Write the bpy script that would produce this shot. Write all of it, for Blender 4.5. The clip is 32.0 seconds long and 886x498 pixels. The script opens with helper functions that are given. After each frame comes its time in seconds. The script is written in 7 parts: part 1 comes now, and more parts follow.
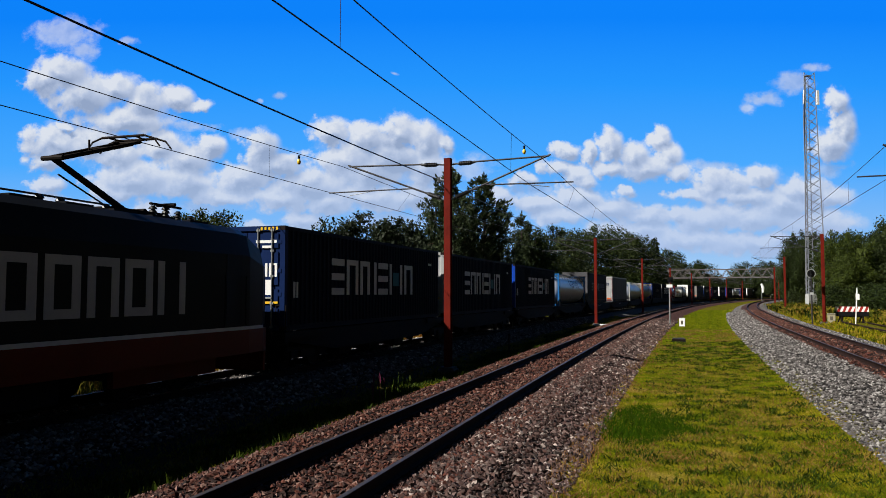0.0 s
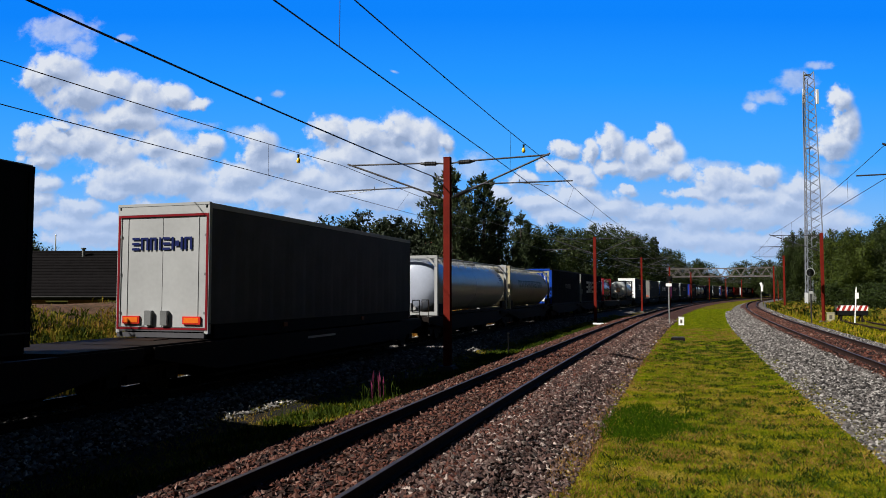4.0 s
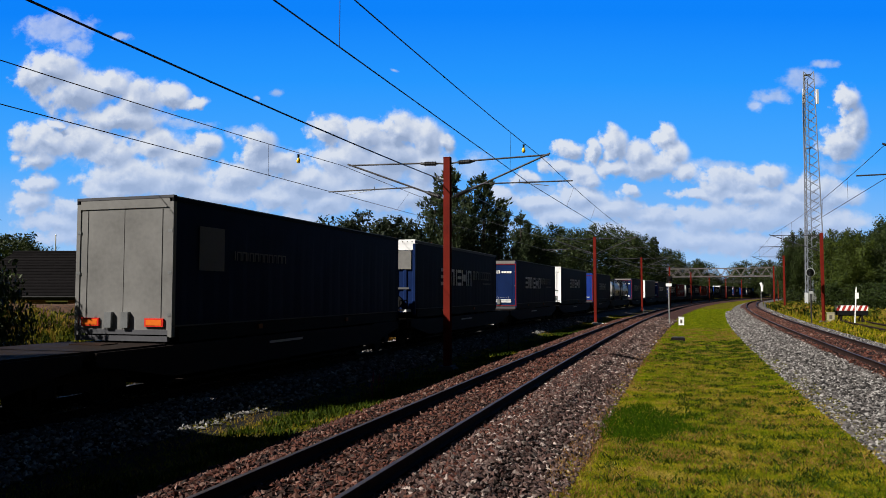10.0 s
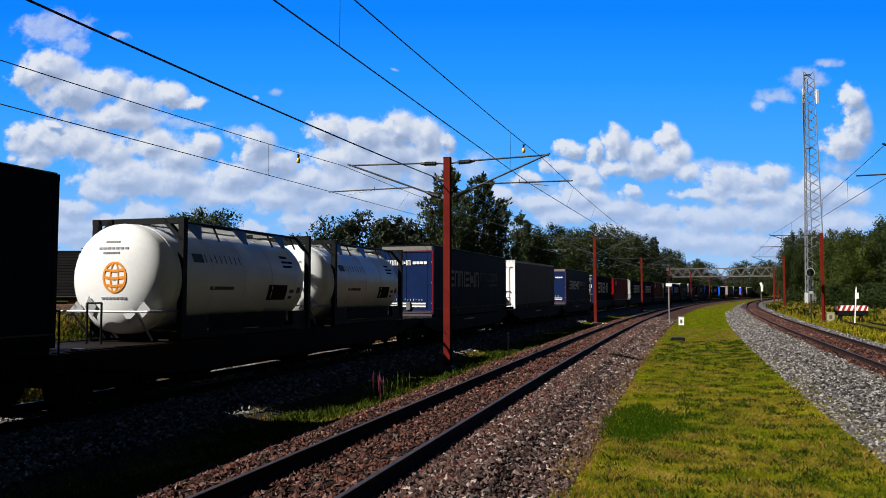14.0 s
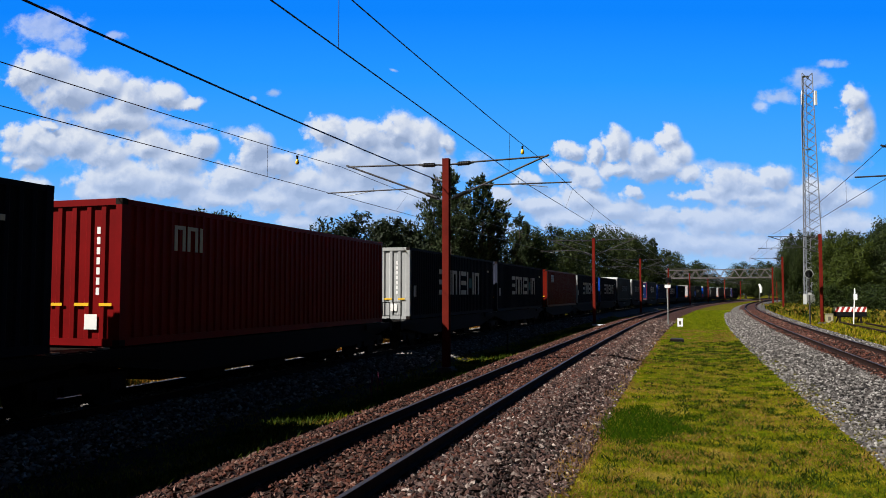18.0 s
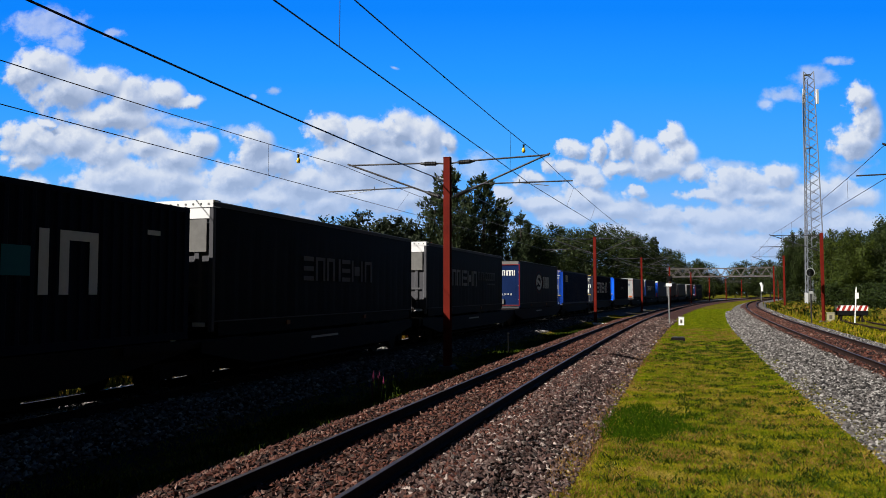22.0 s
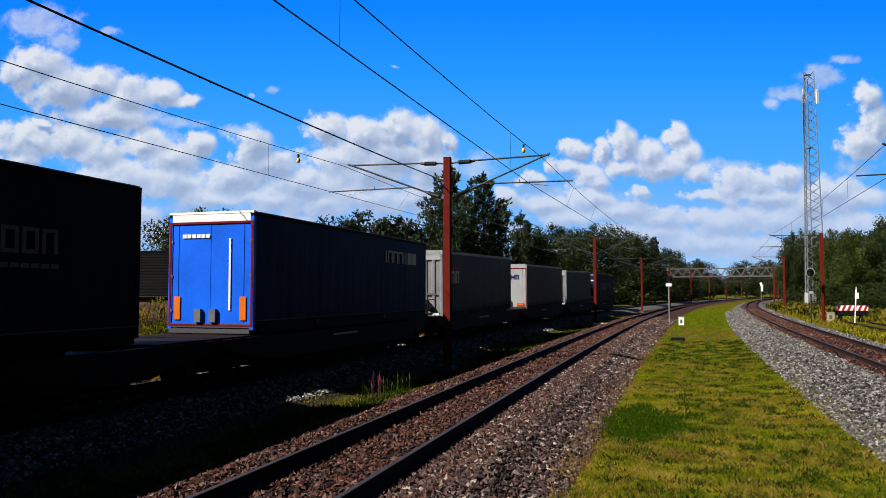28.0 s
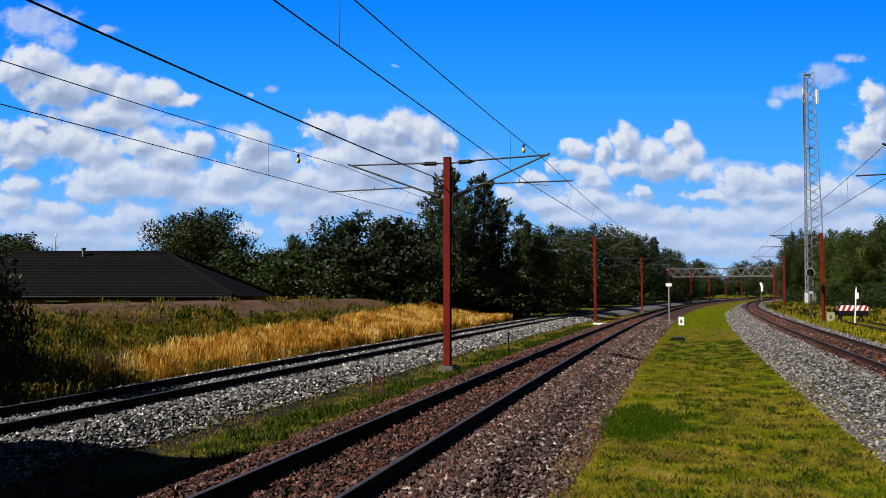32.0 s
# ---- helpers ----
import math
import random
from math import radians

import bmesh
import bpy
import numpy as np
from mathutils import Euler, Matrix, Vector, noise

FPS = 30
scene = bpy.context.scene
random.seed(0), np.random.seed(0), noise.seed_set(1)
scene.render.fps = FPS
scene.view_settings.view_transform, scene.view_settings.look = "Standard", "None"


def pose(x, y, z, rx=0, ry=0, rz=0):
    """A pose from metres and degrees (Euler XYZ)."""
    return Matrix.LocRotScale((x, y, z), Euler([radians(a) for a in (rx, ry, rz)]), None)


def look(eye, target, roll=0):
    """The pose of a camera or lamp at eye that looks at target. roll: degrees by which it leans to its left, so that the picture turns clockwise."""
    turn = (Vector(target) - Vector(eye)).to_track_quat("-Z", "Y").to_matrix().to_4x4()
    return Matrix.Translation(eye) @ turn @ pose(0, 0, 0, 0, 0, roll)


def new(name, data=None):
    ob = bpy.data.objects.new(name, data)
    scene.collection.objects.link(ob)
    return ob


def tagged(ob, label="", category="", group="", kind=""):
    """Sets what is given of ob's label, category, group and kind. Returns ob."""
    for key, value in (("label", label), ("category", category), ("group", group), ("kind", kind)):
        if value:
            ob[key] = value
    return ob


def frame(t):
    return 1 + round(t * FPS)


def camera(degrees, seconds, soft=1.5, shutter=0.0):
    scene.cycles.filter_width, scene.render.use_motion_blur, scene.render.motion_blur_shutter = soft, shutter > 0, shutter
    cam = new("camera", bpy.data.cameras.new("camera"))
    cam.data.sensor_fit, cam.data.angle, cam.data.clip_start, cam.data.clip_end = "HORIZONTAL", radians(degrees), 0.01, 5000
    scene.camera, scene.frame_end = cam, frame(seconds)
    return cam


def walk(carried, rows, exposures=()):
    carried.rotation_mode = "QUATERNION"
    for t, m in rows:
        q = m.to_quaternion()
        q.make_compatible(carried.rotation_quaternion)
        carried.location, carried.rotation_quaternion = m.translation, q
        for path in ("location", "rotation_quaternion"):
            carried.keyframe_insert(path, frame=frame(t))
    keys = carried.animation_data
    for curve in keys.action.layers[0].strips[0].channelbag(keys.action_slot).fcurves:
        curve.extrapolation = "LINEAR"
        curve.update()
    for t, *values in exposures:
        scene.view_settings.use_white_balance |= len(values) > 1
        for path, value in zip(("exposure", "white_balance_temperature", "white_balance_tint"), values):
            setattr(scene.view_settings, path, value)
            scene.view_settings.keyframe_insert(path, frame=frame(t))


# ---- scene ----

# ---------------- plan: three tracks on one common curve ----------------
# d: metres along the curve from the camera; q: metres outwards from the near track's centre
CX, CY, R_NEAR, R_MAIN, A0 = 1363.375, -403.87, 1426.145, 1433.42, 0.287951
Q_MAIN, Q_THIRD, Z_THIRD = 7.275, -10.49, 0.155
EYE = 2.178


def spot(d, q, z=0.0):
    a = A0 + d / R_MAIN
    return Vector((CX - (R_NEAR + q) * math.cos(a), CY + (R_NEAR + q) * math.sin(a), z))


def track_pose(d, q, z=0.0, turn=0.0):
    p = spot(d, q, z)
    return pose(p.x, p.y, p.z, 0, 0, -math.degrees(A0 + d / R_MAIN) + turn)


def spots(d, q, z):
    a = A0 + np.asarray(d) / R_MAIN
    r = R_NEAR + np.asarray(q)
    return np.stack([CX - r * np.cos(a), CY + r * np.sin(a), np.broadcast_to(z, a.shape)], -1)


def ahead(t):
    """How far the train has run by t seconds."""
    return 21.6631 * t + 0.041964 * (t - 16.0) ** 2


# ---------------- camera ----------------
cam = camera(60.1, 32.0, soft=0.9)
STEP = 0.0423  # degrees of shake
SHAKE = [(0, 1, 2), (0.5, 0, 0), (1, 0, 0), (1.5, 0, 1.4), (3, 0, 1.4), (3.5, 0, 0), (5.5, 0, 0), (14.5, 0, 0), (16.5, -1.6, 1.8),
         (17, -0.5, 1.8), (17.5, -2, 2.8), (18, -2, 2.4), (18.5, -1.6, 1.8), (19, -2, 3), (19.5, -1, 1.6), (20, 0, 0), (23, 0, 0),
         (24, -0.3, 1), (24.5, 0, 0), (32, 0, 0)]
walk(cam, [(t, pose(0, 0, EYE, 93.235 + STEP * dy, 0, STEP * dx)) for t, dx, dy in SHAKE],
     [(0, 0.54), (1, 0.6), (3, 0.6), (6, 0.5), (8, 0.5), (9, 0.42), (10, 0.55), (12, 0.6), (32, 0.6)])

# ---------------- world and sun ----------------
SUN_TO = Vector((-0.700, -0.310, 0.643))
world = bpy.data.worlds.new("sky")
scene.world = world
world.use_nodes = True
wn, wl = world.node_tree.nodes, world.node_tree.links
sky = wn.new("ShaderNodeTexSky")
sky.sky_type, sky.sun_disc = "NISHITA", False
sky.sun_elevation, sky.sun_rotation = radians(40.0), radians(246.1)
sky.air_density, sky.dust_density, sky.ozone_density = 1.0, 0.6, 3.0
wn["Background"].inputs["Strength"].default_value = 0.05
tone = wn.new("ShaderNodeHueSaturation")
tone.inputs["Saturation"].default_value = 1.15
tone.inputs["Value"].default_value = 0.15
wl.new(sky.outputs["Color"], tone.inputs["Color"])
wl.new(tone.outputs["Color"], wn["Background"].inputs["Color"])
sun_data = bpy.data.lights.new("sun", "SUN")
sun_data.energy, sun_data.angle, sun_data.color = 5.0, radians(0.53), (1.0, 0.95, 0.86)
sun = new("sun", sun_data)
sun.matrix_basis = look(SUN_TO * 100, (0, 0, 0))


# ---------------- materials ----------------
def mat(name, color, rough=0.6, metal=0.0, var=0.25, scale=3.0, bump=0.0, bump_scale=40.0, tint=None, spec=0.5, random=0.0, stretch=(1, 1, 1)):
    """A surface with stains at one scale and grain at another; tint: a second colour of the stains."""
    m = bpy.data.materials.new(name)
    m.use_nodes = True
    n, l = m.node_tree.nodes, m.node_tree.links
    b = n["Principled BSDF"]
    b.inputs["Roughness"].default_value, b.inputs["Metallic"].default_value = rough, metal
    b.inputs["Specular IOR Level"].default_value = spec
    tc = n.new("ShaderNodeTexCoord")
    mp = n.new("ShaderNodeMapping")
    mp.inputs["Scale"].default_value = stretch
    l.new(tc.outputs["Object"], mp.inputs["Vector"])
    big, fine = n.new("ShaderNodeTexNoise"), n.new("ShaderNodeTexNoise")
    big.inputs["Scale"].default_value, fine.inputs["Scale"].default_value = scale, scale * 11
    big.inputs["Detail"].default_value, fine.inputs["Detail"].default_value = 4, 3
    for t in (big, fine):
        l.new(mp.outputs["Vector"], t.inputs["Vector"])
    add = n.new("ShaderNodeMath")
    add.operation = "MULTIPLY_ADD"
    add.inputs[1].default_value = 0.4
    l.new(fine.outputs["Fac"], add.inputs[0])
    l.new(big.outputs["Fac"], add.inputs[2])
    last = add.outputs[0]
    if random:
        oi = n.new("ShaderNodeObjectInfo")
        ra = n.new("ShaderNodeMath")
        ra.operation = "MULTIPLY_ADD"
        ra.inputs[1].default_value = random
        l.new(oi.outputs["Random"], ra.inputs[0])
        l.new(last, ra.inputs[2])
        last = ra.outputs[0]
    ramp = n.new("ShaderNodeValToRGB")
    c = Vector(color)
    t = Vector(tint) if tint else c * (1 - var)
    e = ramp.color_ramp.elements
    e[0].position, e[1].position = 0.45, 0.95
    e[0].color, e[1].color = (*t, 1), (*(c * (1 + 0.4 * var)), 1)
    l.new(last, ramp.inputs["Fac"])
    l.new(ramp.outputs["Color"], b.inputs["Base Color"])
    if bump:
        bn, bt = n.new("ShaderNodeBump"), n.new("ShaderNodeTexNoise")
        bt.inputs["Scale"].default_value, bt.inputs["Detail"].default_value = bump_scale, 4
        bn.inputs["Strength"].default_value, bn.inputs["Distance"].default_value = 1.0, bump
        l.new(mp.outputs["Vector"], bt.inputs["Vector"])
        l.new(bt.outputs["Fac"], bn.inputs["Height"])
        l.new(bn.outputs["Normal"], b.inputs["Normal"])
    return m


def island(name, colors, rough=0.8, spec=0.3, scatter=0.0, patchy=0.0, contrast=4.6, own=0.36):
    """Each loose piece of a mesh takes a colour of its own; patchy: pieces that lie together look alike, in so many clumps a metre."""
    m = bpy.data.materials.new(name)
    m.use_nodes = True
    n, l = m.node_tree.nodes, m.node_tree.links
    b = n["Principled BSDF"]
    b.inputs["Roughness"].default_value, b.inputs["Specular IOR Level"].default_value = rough, spec
    g = n.new("ShaderNodeNewGeometry")
    ramp = n.new("ShaderNodeValToRGB")
    e = ramp.color_ramp.elements
    while len(e) < len(colors):
        e.new(0.5)
    for i, c in enumerate(colors):
        e[i].position, e[i].color = i / (len(colors) - 1), (*c, 1)
    last = g.outputs["Random Per Island"]
    if patchy:
        tc, no, mu, ad = n.new("ShaderNodeTexCoord"), n.new("ShaderNodeTexNoise"), n.new("ShaderNodeMath"), n.new("ShaderNodeMath")
        no.inputs["Scale"].default_value, no.inputs["Detail"].default_value, no.inputs["Roughness"].default_value = patchy, 4, 0.65
        l.new(tc.outputs["Object"], no.inputs["Vector"])
        mu.operation = ad.operation = "MULTIPLY_ADD"
        mu.inputs[1].default_value, mu.inputs[2].default_value = contrast, 0.52 - own / 2 - contrast / 2
        l.new(no.outputs["Fac"], mu.inputs[0])
        ad.inputs[1].default_value = own
        l.new(last, ad.inputs[0])
        l.new(mu.outputs[0], ad.inputs[2])
        last = ad.outputs[0]
    l.new(last, ramp.inputs["Fac"])
    l.new(ramp.outputs["Color"], b.inputs["Base Color"])
    if scatter:
        tr, mix = n.new("ShaderNodeBsdfTranslucent"), n.new("ShaderNodeMixShader")
        l.new(ramp.outputs["Color"], tr.inputs["Color"])
        mix.inputs["Fac"].default_value = scatter
        l.new(b.outputs[0], mix.inputs[1])
        l.new(tr.outputs[0], mix.inputs[2])
        l.new(mix.outputs[0], n["Material Output"].inputs["Surface"])
    return m


M = {}
M["navy"] = mat("navy_paint", (0.00792, 0.01188, 0.0297), 0.45, var=0.4, scale=0.7)
M["black"] = mat("black_paint", (0.0066, 0.00726, 0.00858), 0.6, var=0.4, spec=0.12)
M["white"] = mat("white_paint", (0.88, 0.88, 0.90), 0.45, var=0.10, scale=0.8)
M["steel"] = mat("grey_steel", (0.198, 0.2046, 0.2112), 0.5, 0.6, var=0.3)
M["lattice"] = mat("pale_galvanised_lattice", (0.22, 0.235, 0.28), 0.5, 0.15, var=0.2, scale=2)
M["galv"] = mat("galvanised_steel", (0.33, 0.3432, 0.3498), 0.5, 0.5, var=0.25, scale=2)
M["red_mast"] = mat("red_oxide_paint", (0.14, 0.012, 0.007), 0.7, var=0.35, scale=1.5, spec=0.08)
M["rust"] = mat("rusty_rail", (0.0231, 0.01188, 0.00858), 0.85, var=0.5, scale=6, spec=0.1)
M["rail_top"] = mat("worn_rail_head", (0.0594, 0.0495, 0.0462), 0.55, 0.3, var=0.4, spec=0.3)
M["frame"] = mat("wagon_frame_paint", (0.01056, 0.00858, 0.00858), 0.75, var=0.5, scale=1.5, tint=(0.01584, 0.0099, 0.00726), spec=0.08)
M["arm"] = mat("weathered_grey_tube", (0.0297, 0.02772, 0.033), 0.6, 0.2, var=0.3, scale=3)
M["wheel"] = mat("wheel_steel", (0.0132, 0.01122, 0.01056), 0.7, 0.1, var=0.4, spec=0.1)
M["rubber"] = mat("black_rubber", (0.00792, 0.00792, 0.00792), 0.85, var=0.3, spec=0.1)
M["wire"] = mat("copper_wire", (0.0594, 0.0396, 0.0396), 0.5, 0.5, var=0.2)
M["insulator"] = mat("dark_insulator", (0.0066, 0.00594, 0.0066), 0.35, var=0.2)
M["bark"] = mat("tree_bark", (0.0462, 0.0363, 0.02772), 0.9, var=0.5, scale=4)
M["concrete"] = mat("concrete", (0.1122, 0.099, 0.0792), 0.85, var=0.35, scale=2)


# ---------------- mesh helpers ----------------
class Geo:
    """Points and faces of one part."""

    def __init__(self):
        self.v, self.f = [], []

    def add(self, v, f):
        k = len(self.v)
        self.v += [tuple(p) for p in v]
        self.f += [tuple(i + k for i in q) for q in f]
        return self

    def box(self, x0, x1, y0, y1, z0, z1):
        return self.add([(x, y, z) for z in (z0, z1) for y in (y0, y1) for x in (x0, x1)],
                        [(0, 2, 3, 1), (4, 5, 7, 6), (0, 1, 5, 4), (1, 3, 7, 5), (3, 2, 6, 7), (2, 0, 4, 6)])

    def tube(self, a, b, r, r2=None, n=8):
        a, b = Vector(a), Vector(b)
        w = (b - a).normalized()
        u = w.orthogonal().normalized()
        s = w.cross(u)
        r2 = r if r2 is None else r2
        v = [p + k * (u * math.cos(i * 2 * math.pi / n) + s * math.sin(i * 2 * math.pi / n)) for p, k in ((a, r), (b, r2)) for i in range(n)]
        return self.add(v, [tuple(range(n))[::-1], tuple(range(n, 2 * n))] + [(i, (i + 1) % n, n + (i + 1) % n, n + i) for i in range(n)])

    def lathe(self, rings, n=24, axis="y"):
        """rings: (along, radius) from end to end."""
        v, f = [], []
        for y, r in rings:
            for i in range(n):
                c, s = r * math.cos(i * 2 * math.pi / n), r * math.sin(i * 2 * math.pi / n)
                v.append((c, y, s) if axis == "y" else (y, c, s) if axis == "x" else (c, s, y))
        for k in range(len(rings) - 1):
            f += [(k * n + i, k * n + n + i, k * n + n + (i + 1) % n, k * n + (i + 1) % n) for i in range(n)]
        f += [tuple(range(n)), tuple(range((len(rings) - 1) * n, len(rings) * n))[::-1]]
        return self.add(v, f)

    def fold(self, x, y0, y1, z0, z1, period, depth, out=1, thick=0.03):
        """A corrugated wall in the plane of x, its folds upright."""
        n = max(1, round((y1 - y0) / period))
        p = (y1 - y0) / n
        prof = []
        for i in range(n):
            prof += [(y0 + i * p, 0), (y0 + (i + 0.28) * p, 0), (y0 + (i + 0.42) * p, -depth), (y0 + (i + 0.86) * p, -depth)]
        prof.append((y1, 0))
        k = len(prof)
        v = [(x + out * o, y, z) for z in (z0, z1) for y, o in prof] + [(x - out * (depth + thick), y, z) for z in (z0, z1) for y in (y0, y1)]
        f = [(i, i + 1, k + i + 1, k + i) for i in range(k - 1)]
        f += [(2 * k, 2 * k + 1, 2 * k + 3, 2 * k + 2)]
        return self.add(v, f)

    def fold_end(self, y, x0, x1, z0, z1, period, depth, out=-1, thick=0.03):
        g = Geo().fold(y, x0, x1, z0, z1, period, depth, out, thick)
        return self.add([(q[1], q[0], q[2]) for q in g.v], g.f)

    def mesh(self, name, smooth=False):
        me = bpy.data.meshes.new(name)
        me.from_pydata(self.v, [], self.f)
        if smooth:
            me.polygons.foreach_set("use_smooth", [True] * len(me.polygons))
        me.update()
        return me


def recalc(me):
    bm = bmesh.new()
    bm.from_mesh(me)
    bmesh.ops.recalc_face_normals(bm, faces=bm.faces)
    bm.to_mesh(me)
    bm.free()


def part(name, geo, material, parent=None, label="", smooth=False, kind=""):
    me = geo if isinstance(geo, bpy.types.Mesh) else geo.mesh(name, smooth)
    if not isinstance(geo, bpy.types.Mesh):
        recalc(me)
    if not me.materials:
        me.materials.append(material)
    ob = new(name, me)
    ob.parent = parent
    return tagged(ob, label, kind=kind)


def thing(name, label, category, group="", kind=""):
    return tagged(new(name), label, category, group, kind)


def big_mesh(name, verts, faces, material):
    """A mesh from arrays; all faces have the same number of corners."""
    verts, faces = np.asarray(verts, np.float32), np.asarray(faces, np.int32)
    me = bpy.data.meshes.new(name)
    me.vertices.add(len(verts))
    me.vertices.foreach_set("co", verts.ravel())
    k = faces.shape[1]
    me.loops.add(faces.size)
    me.loops.foreach_set("vertex_index", faces.ravel())
    me.polygons.add(len(faces))
    me.polygons.foreach_set("loop_start", np.arange(len(faces), dtype=np.int32) * k)
    me.update(calc_edges=True)
    me.polygons.foreach_set("use_smooth", [False] * len(faces))
    me.materials.append(material)
    return me

# ---------------- paints ----------------
def paint(key, color, rough=0.45, var=0.25, scale=0.9, metal=0.0, spec=0.08):
    M[key] = mat(key + "_paint", color, rough, metal, var=var, scale=scale, random=0.1, spec=0.03 if max(color) < 0.12 else spec)


# navy and blue side paints: the sides' shade is put into the colour
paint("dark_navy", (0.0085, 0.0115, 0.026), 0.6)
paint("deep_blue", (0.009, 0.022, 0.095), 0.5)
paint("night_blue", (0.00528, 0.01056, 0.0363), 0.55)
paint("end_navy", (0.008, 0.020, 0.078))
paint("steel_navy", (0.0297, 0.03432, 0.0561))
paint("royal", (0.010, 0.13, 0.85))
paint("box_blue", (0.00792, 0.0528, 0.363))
paint("red_box", (0.17, 0.0035, 0.0045))
paint("orange_box", (0.125, 0.008, 0.0035))
paint("red_trim", (0.1782, 0.00924, 0.01584))
paint("orange", (0.75, 0.16, 0.02), 0.3)
paint("yellow", (0.80, 0.48, 0.03))
paint("cream", (0.363, 0.33, 0.2244))
# side marker lamps, dimmed by colour as if in shade
paint("amber", (0.1452, 0.0462, 0.0066))
# white tank shells with their bluish shade put into the colour
paint("tank_pale", (0.38, 0.42, 0.52), 0.3, 0.15, spec=0.3)
paint("cream_white", (0.3036, 0.2904, 0.2574), 0.4, 0.15)
paint("tank_white", (0.78, 0.79, 0.80), 0.3, 0.12, spec=0.35)
paint("tank_grey", (0.11, 0.125, 0.16), 0.25, 0.2, spec=0.4)
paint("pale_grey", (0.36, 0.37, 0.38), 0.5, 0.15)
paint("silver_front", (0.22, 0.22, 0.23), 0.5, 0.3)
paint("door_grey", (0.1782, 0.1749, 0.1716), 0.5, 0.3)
paint("reflector_red", (0.62, 0.03, 0.02), 0.4)
paint("emblem_orange", (0.72, 0.28, 0.05), 0.45, 0.15)
paint("plate_brown", (0.0231, 0.01452, 0.01188), 0.6)
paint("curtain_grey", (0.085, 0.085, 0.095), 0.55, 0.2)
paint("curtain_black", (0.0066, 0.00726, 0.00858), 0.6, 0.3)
paint("frame_blue", (0.0198, 0.132, 0.363))
paint("mark_white", (0.62, 0.62, 0.66), 0.5, 0.15)
paint("mark_grey", (0.26, 0.26, 0.28), 0.6, 0.15)
paint("mark_dim", (0.11, 0.11, 0.12), 0.6, 0.15)
paint("mark_bright", (0.80, 0.80, 0.80), 0.5, 0.08)
paint("mark_teal", (0.0132, 0.1254, 0.1716), 0.5, 0.1)
paint("mark_green", (0.0066, 0.0462, 0.0297), 0.5, 0.1)
paint("mark_red", (0.10, 0.008, 0.006), 0.6)
paint("mark_navy", (0.0132, 0.0198, 0.0924), 0.5, 0.1)
paint("loco_mark", (0.42, 0.42, 0.47), 0.5, 0.15)
paint("loco_grey", (0.0165, 0.01782, 0.02112), 0.35, 0.2)
paint("loco_orange", (0.132, 0.01452, 0.00462), 0.4, 0.25)



# ---------------- ground ----------------
def level(d, q):
    """Height of the ground: ballast beds, the grass between them, the bank on the outer side."""
    qs = [-2000, -60, -30, -17, -14.5, -13.0, -12.3, -8.9, -7.5, -6.4, -4.2, -2.7, -1.75, 1.6, 2.3, 3.0, 4.0, 5.4, 9.1, 10.2, 12.6, 15.5, 18.0, 19.6, 21.2, 24, 29, 60, 3000]
    zs = [-0.6, -0.6, -0.3, -0.15, -0.2, -0.3, -0.045, -0.045, -0.40, -0.47, -0.50, -0.47, -0.21, -0.21, -0.40, -0.52, -0.55, -0.21, -0.21, -0.5, -0.45, 0.25, 1.2, 1.62, 1.7, 1.3, -0.2, -0.4, -0.6]
    z = np.interp(q, qs, zs)
    flat = np.interp(q, qs, [-0.6, -0.6, -0.3, -0.15, -0.2, -0.3, -0.045, -0.045, -0.40, -0.47, -0.50, -0.47, -0.21, -0.21, -0.40, -0.52, -0.55, -0.21, -0.21, -0.5, -0.5, -0.5, -0.45, -0.4, -0.4, -0.4, -0.4, -0.4, -0.6])
    k = np.clip((np.asarray(d) - 62) / 14, 0, 1)
    return z * (1 - k) + flat * k


M["soil"] = mat("grassy_soil", (0.132, 0.1188, 0.01452), 0.95, var=0.3, scale=4.5, tint=(0.0363, 0.04092, 0.00528), bump=0.05, bump_scale=16, spec=0.0)
# beds under loose stones are near black: shade of the gaps as colour
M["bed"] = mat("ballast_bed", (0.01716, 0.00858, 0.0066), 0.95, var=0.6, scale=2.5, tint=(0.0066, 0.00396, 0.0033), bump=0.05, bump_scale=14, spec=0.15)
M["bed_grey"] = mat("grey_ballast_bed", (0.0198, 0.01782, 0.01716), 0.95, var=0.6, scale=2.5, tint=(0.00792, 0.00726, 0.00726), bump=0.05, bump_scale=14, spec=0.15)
M["strip_soil"] = mat("dark_strip_soil", (0.0495, 0.03828, 0.00924), 0.95, var=0.5, scale=2.2, tint=(0.01584, 0.01584, 0.0033), bump=0.03, bump_scale=14, spec=0.1)
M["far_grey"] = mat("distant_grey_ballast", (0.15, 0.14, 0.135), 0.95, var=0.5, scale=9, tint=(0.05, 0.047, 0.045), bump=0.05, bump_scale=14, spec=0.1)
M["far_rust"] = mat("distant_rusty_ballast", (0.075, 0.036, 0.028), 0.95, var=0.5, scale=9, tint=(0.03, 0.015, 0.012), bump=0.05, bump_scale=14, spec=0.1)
M["dirt"] = mat("bare_bank_soil", (0.12, 0.06, 0.042), 0.95, var=0.4, scale=1.6, tint=(0.045, 0.035, 0.014), bump=0.12, bump_scale=4, spec=0.1)


def rough_line(a, b, n):
    return list(np.linspace(a, b, n, endpoint=False))


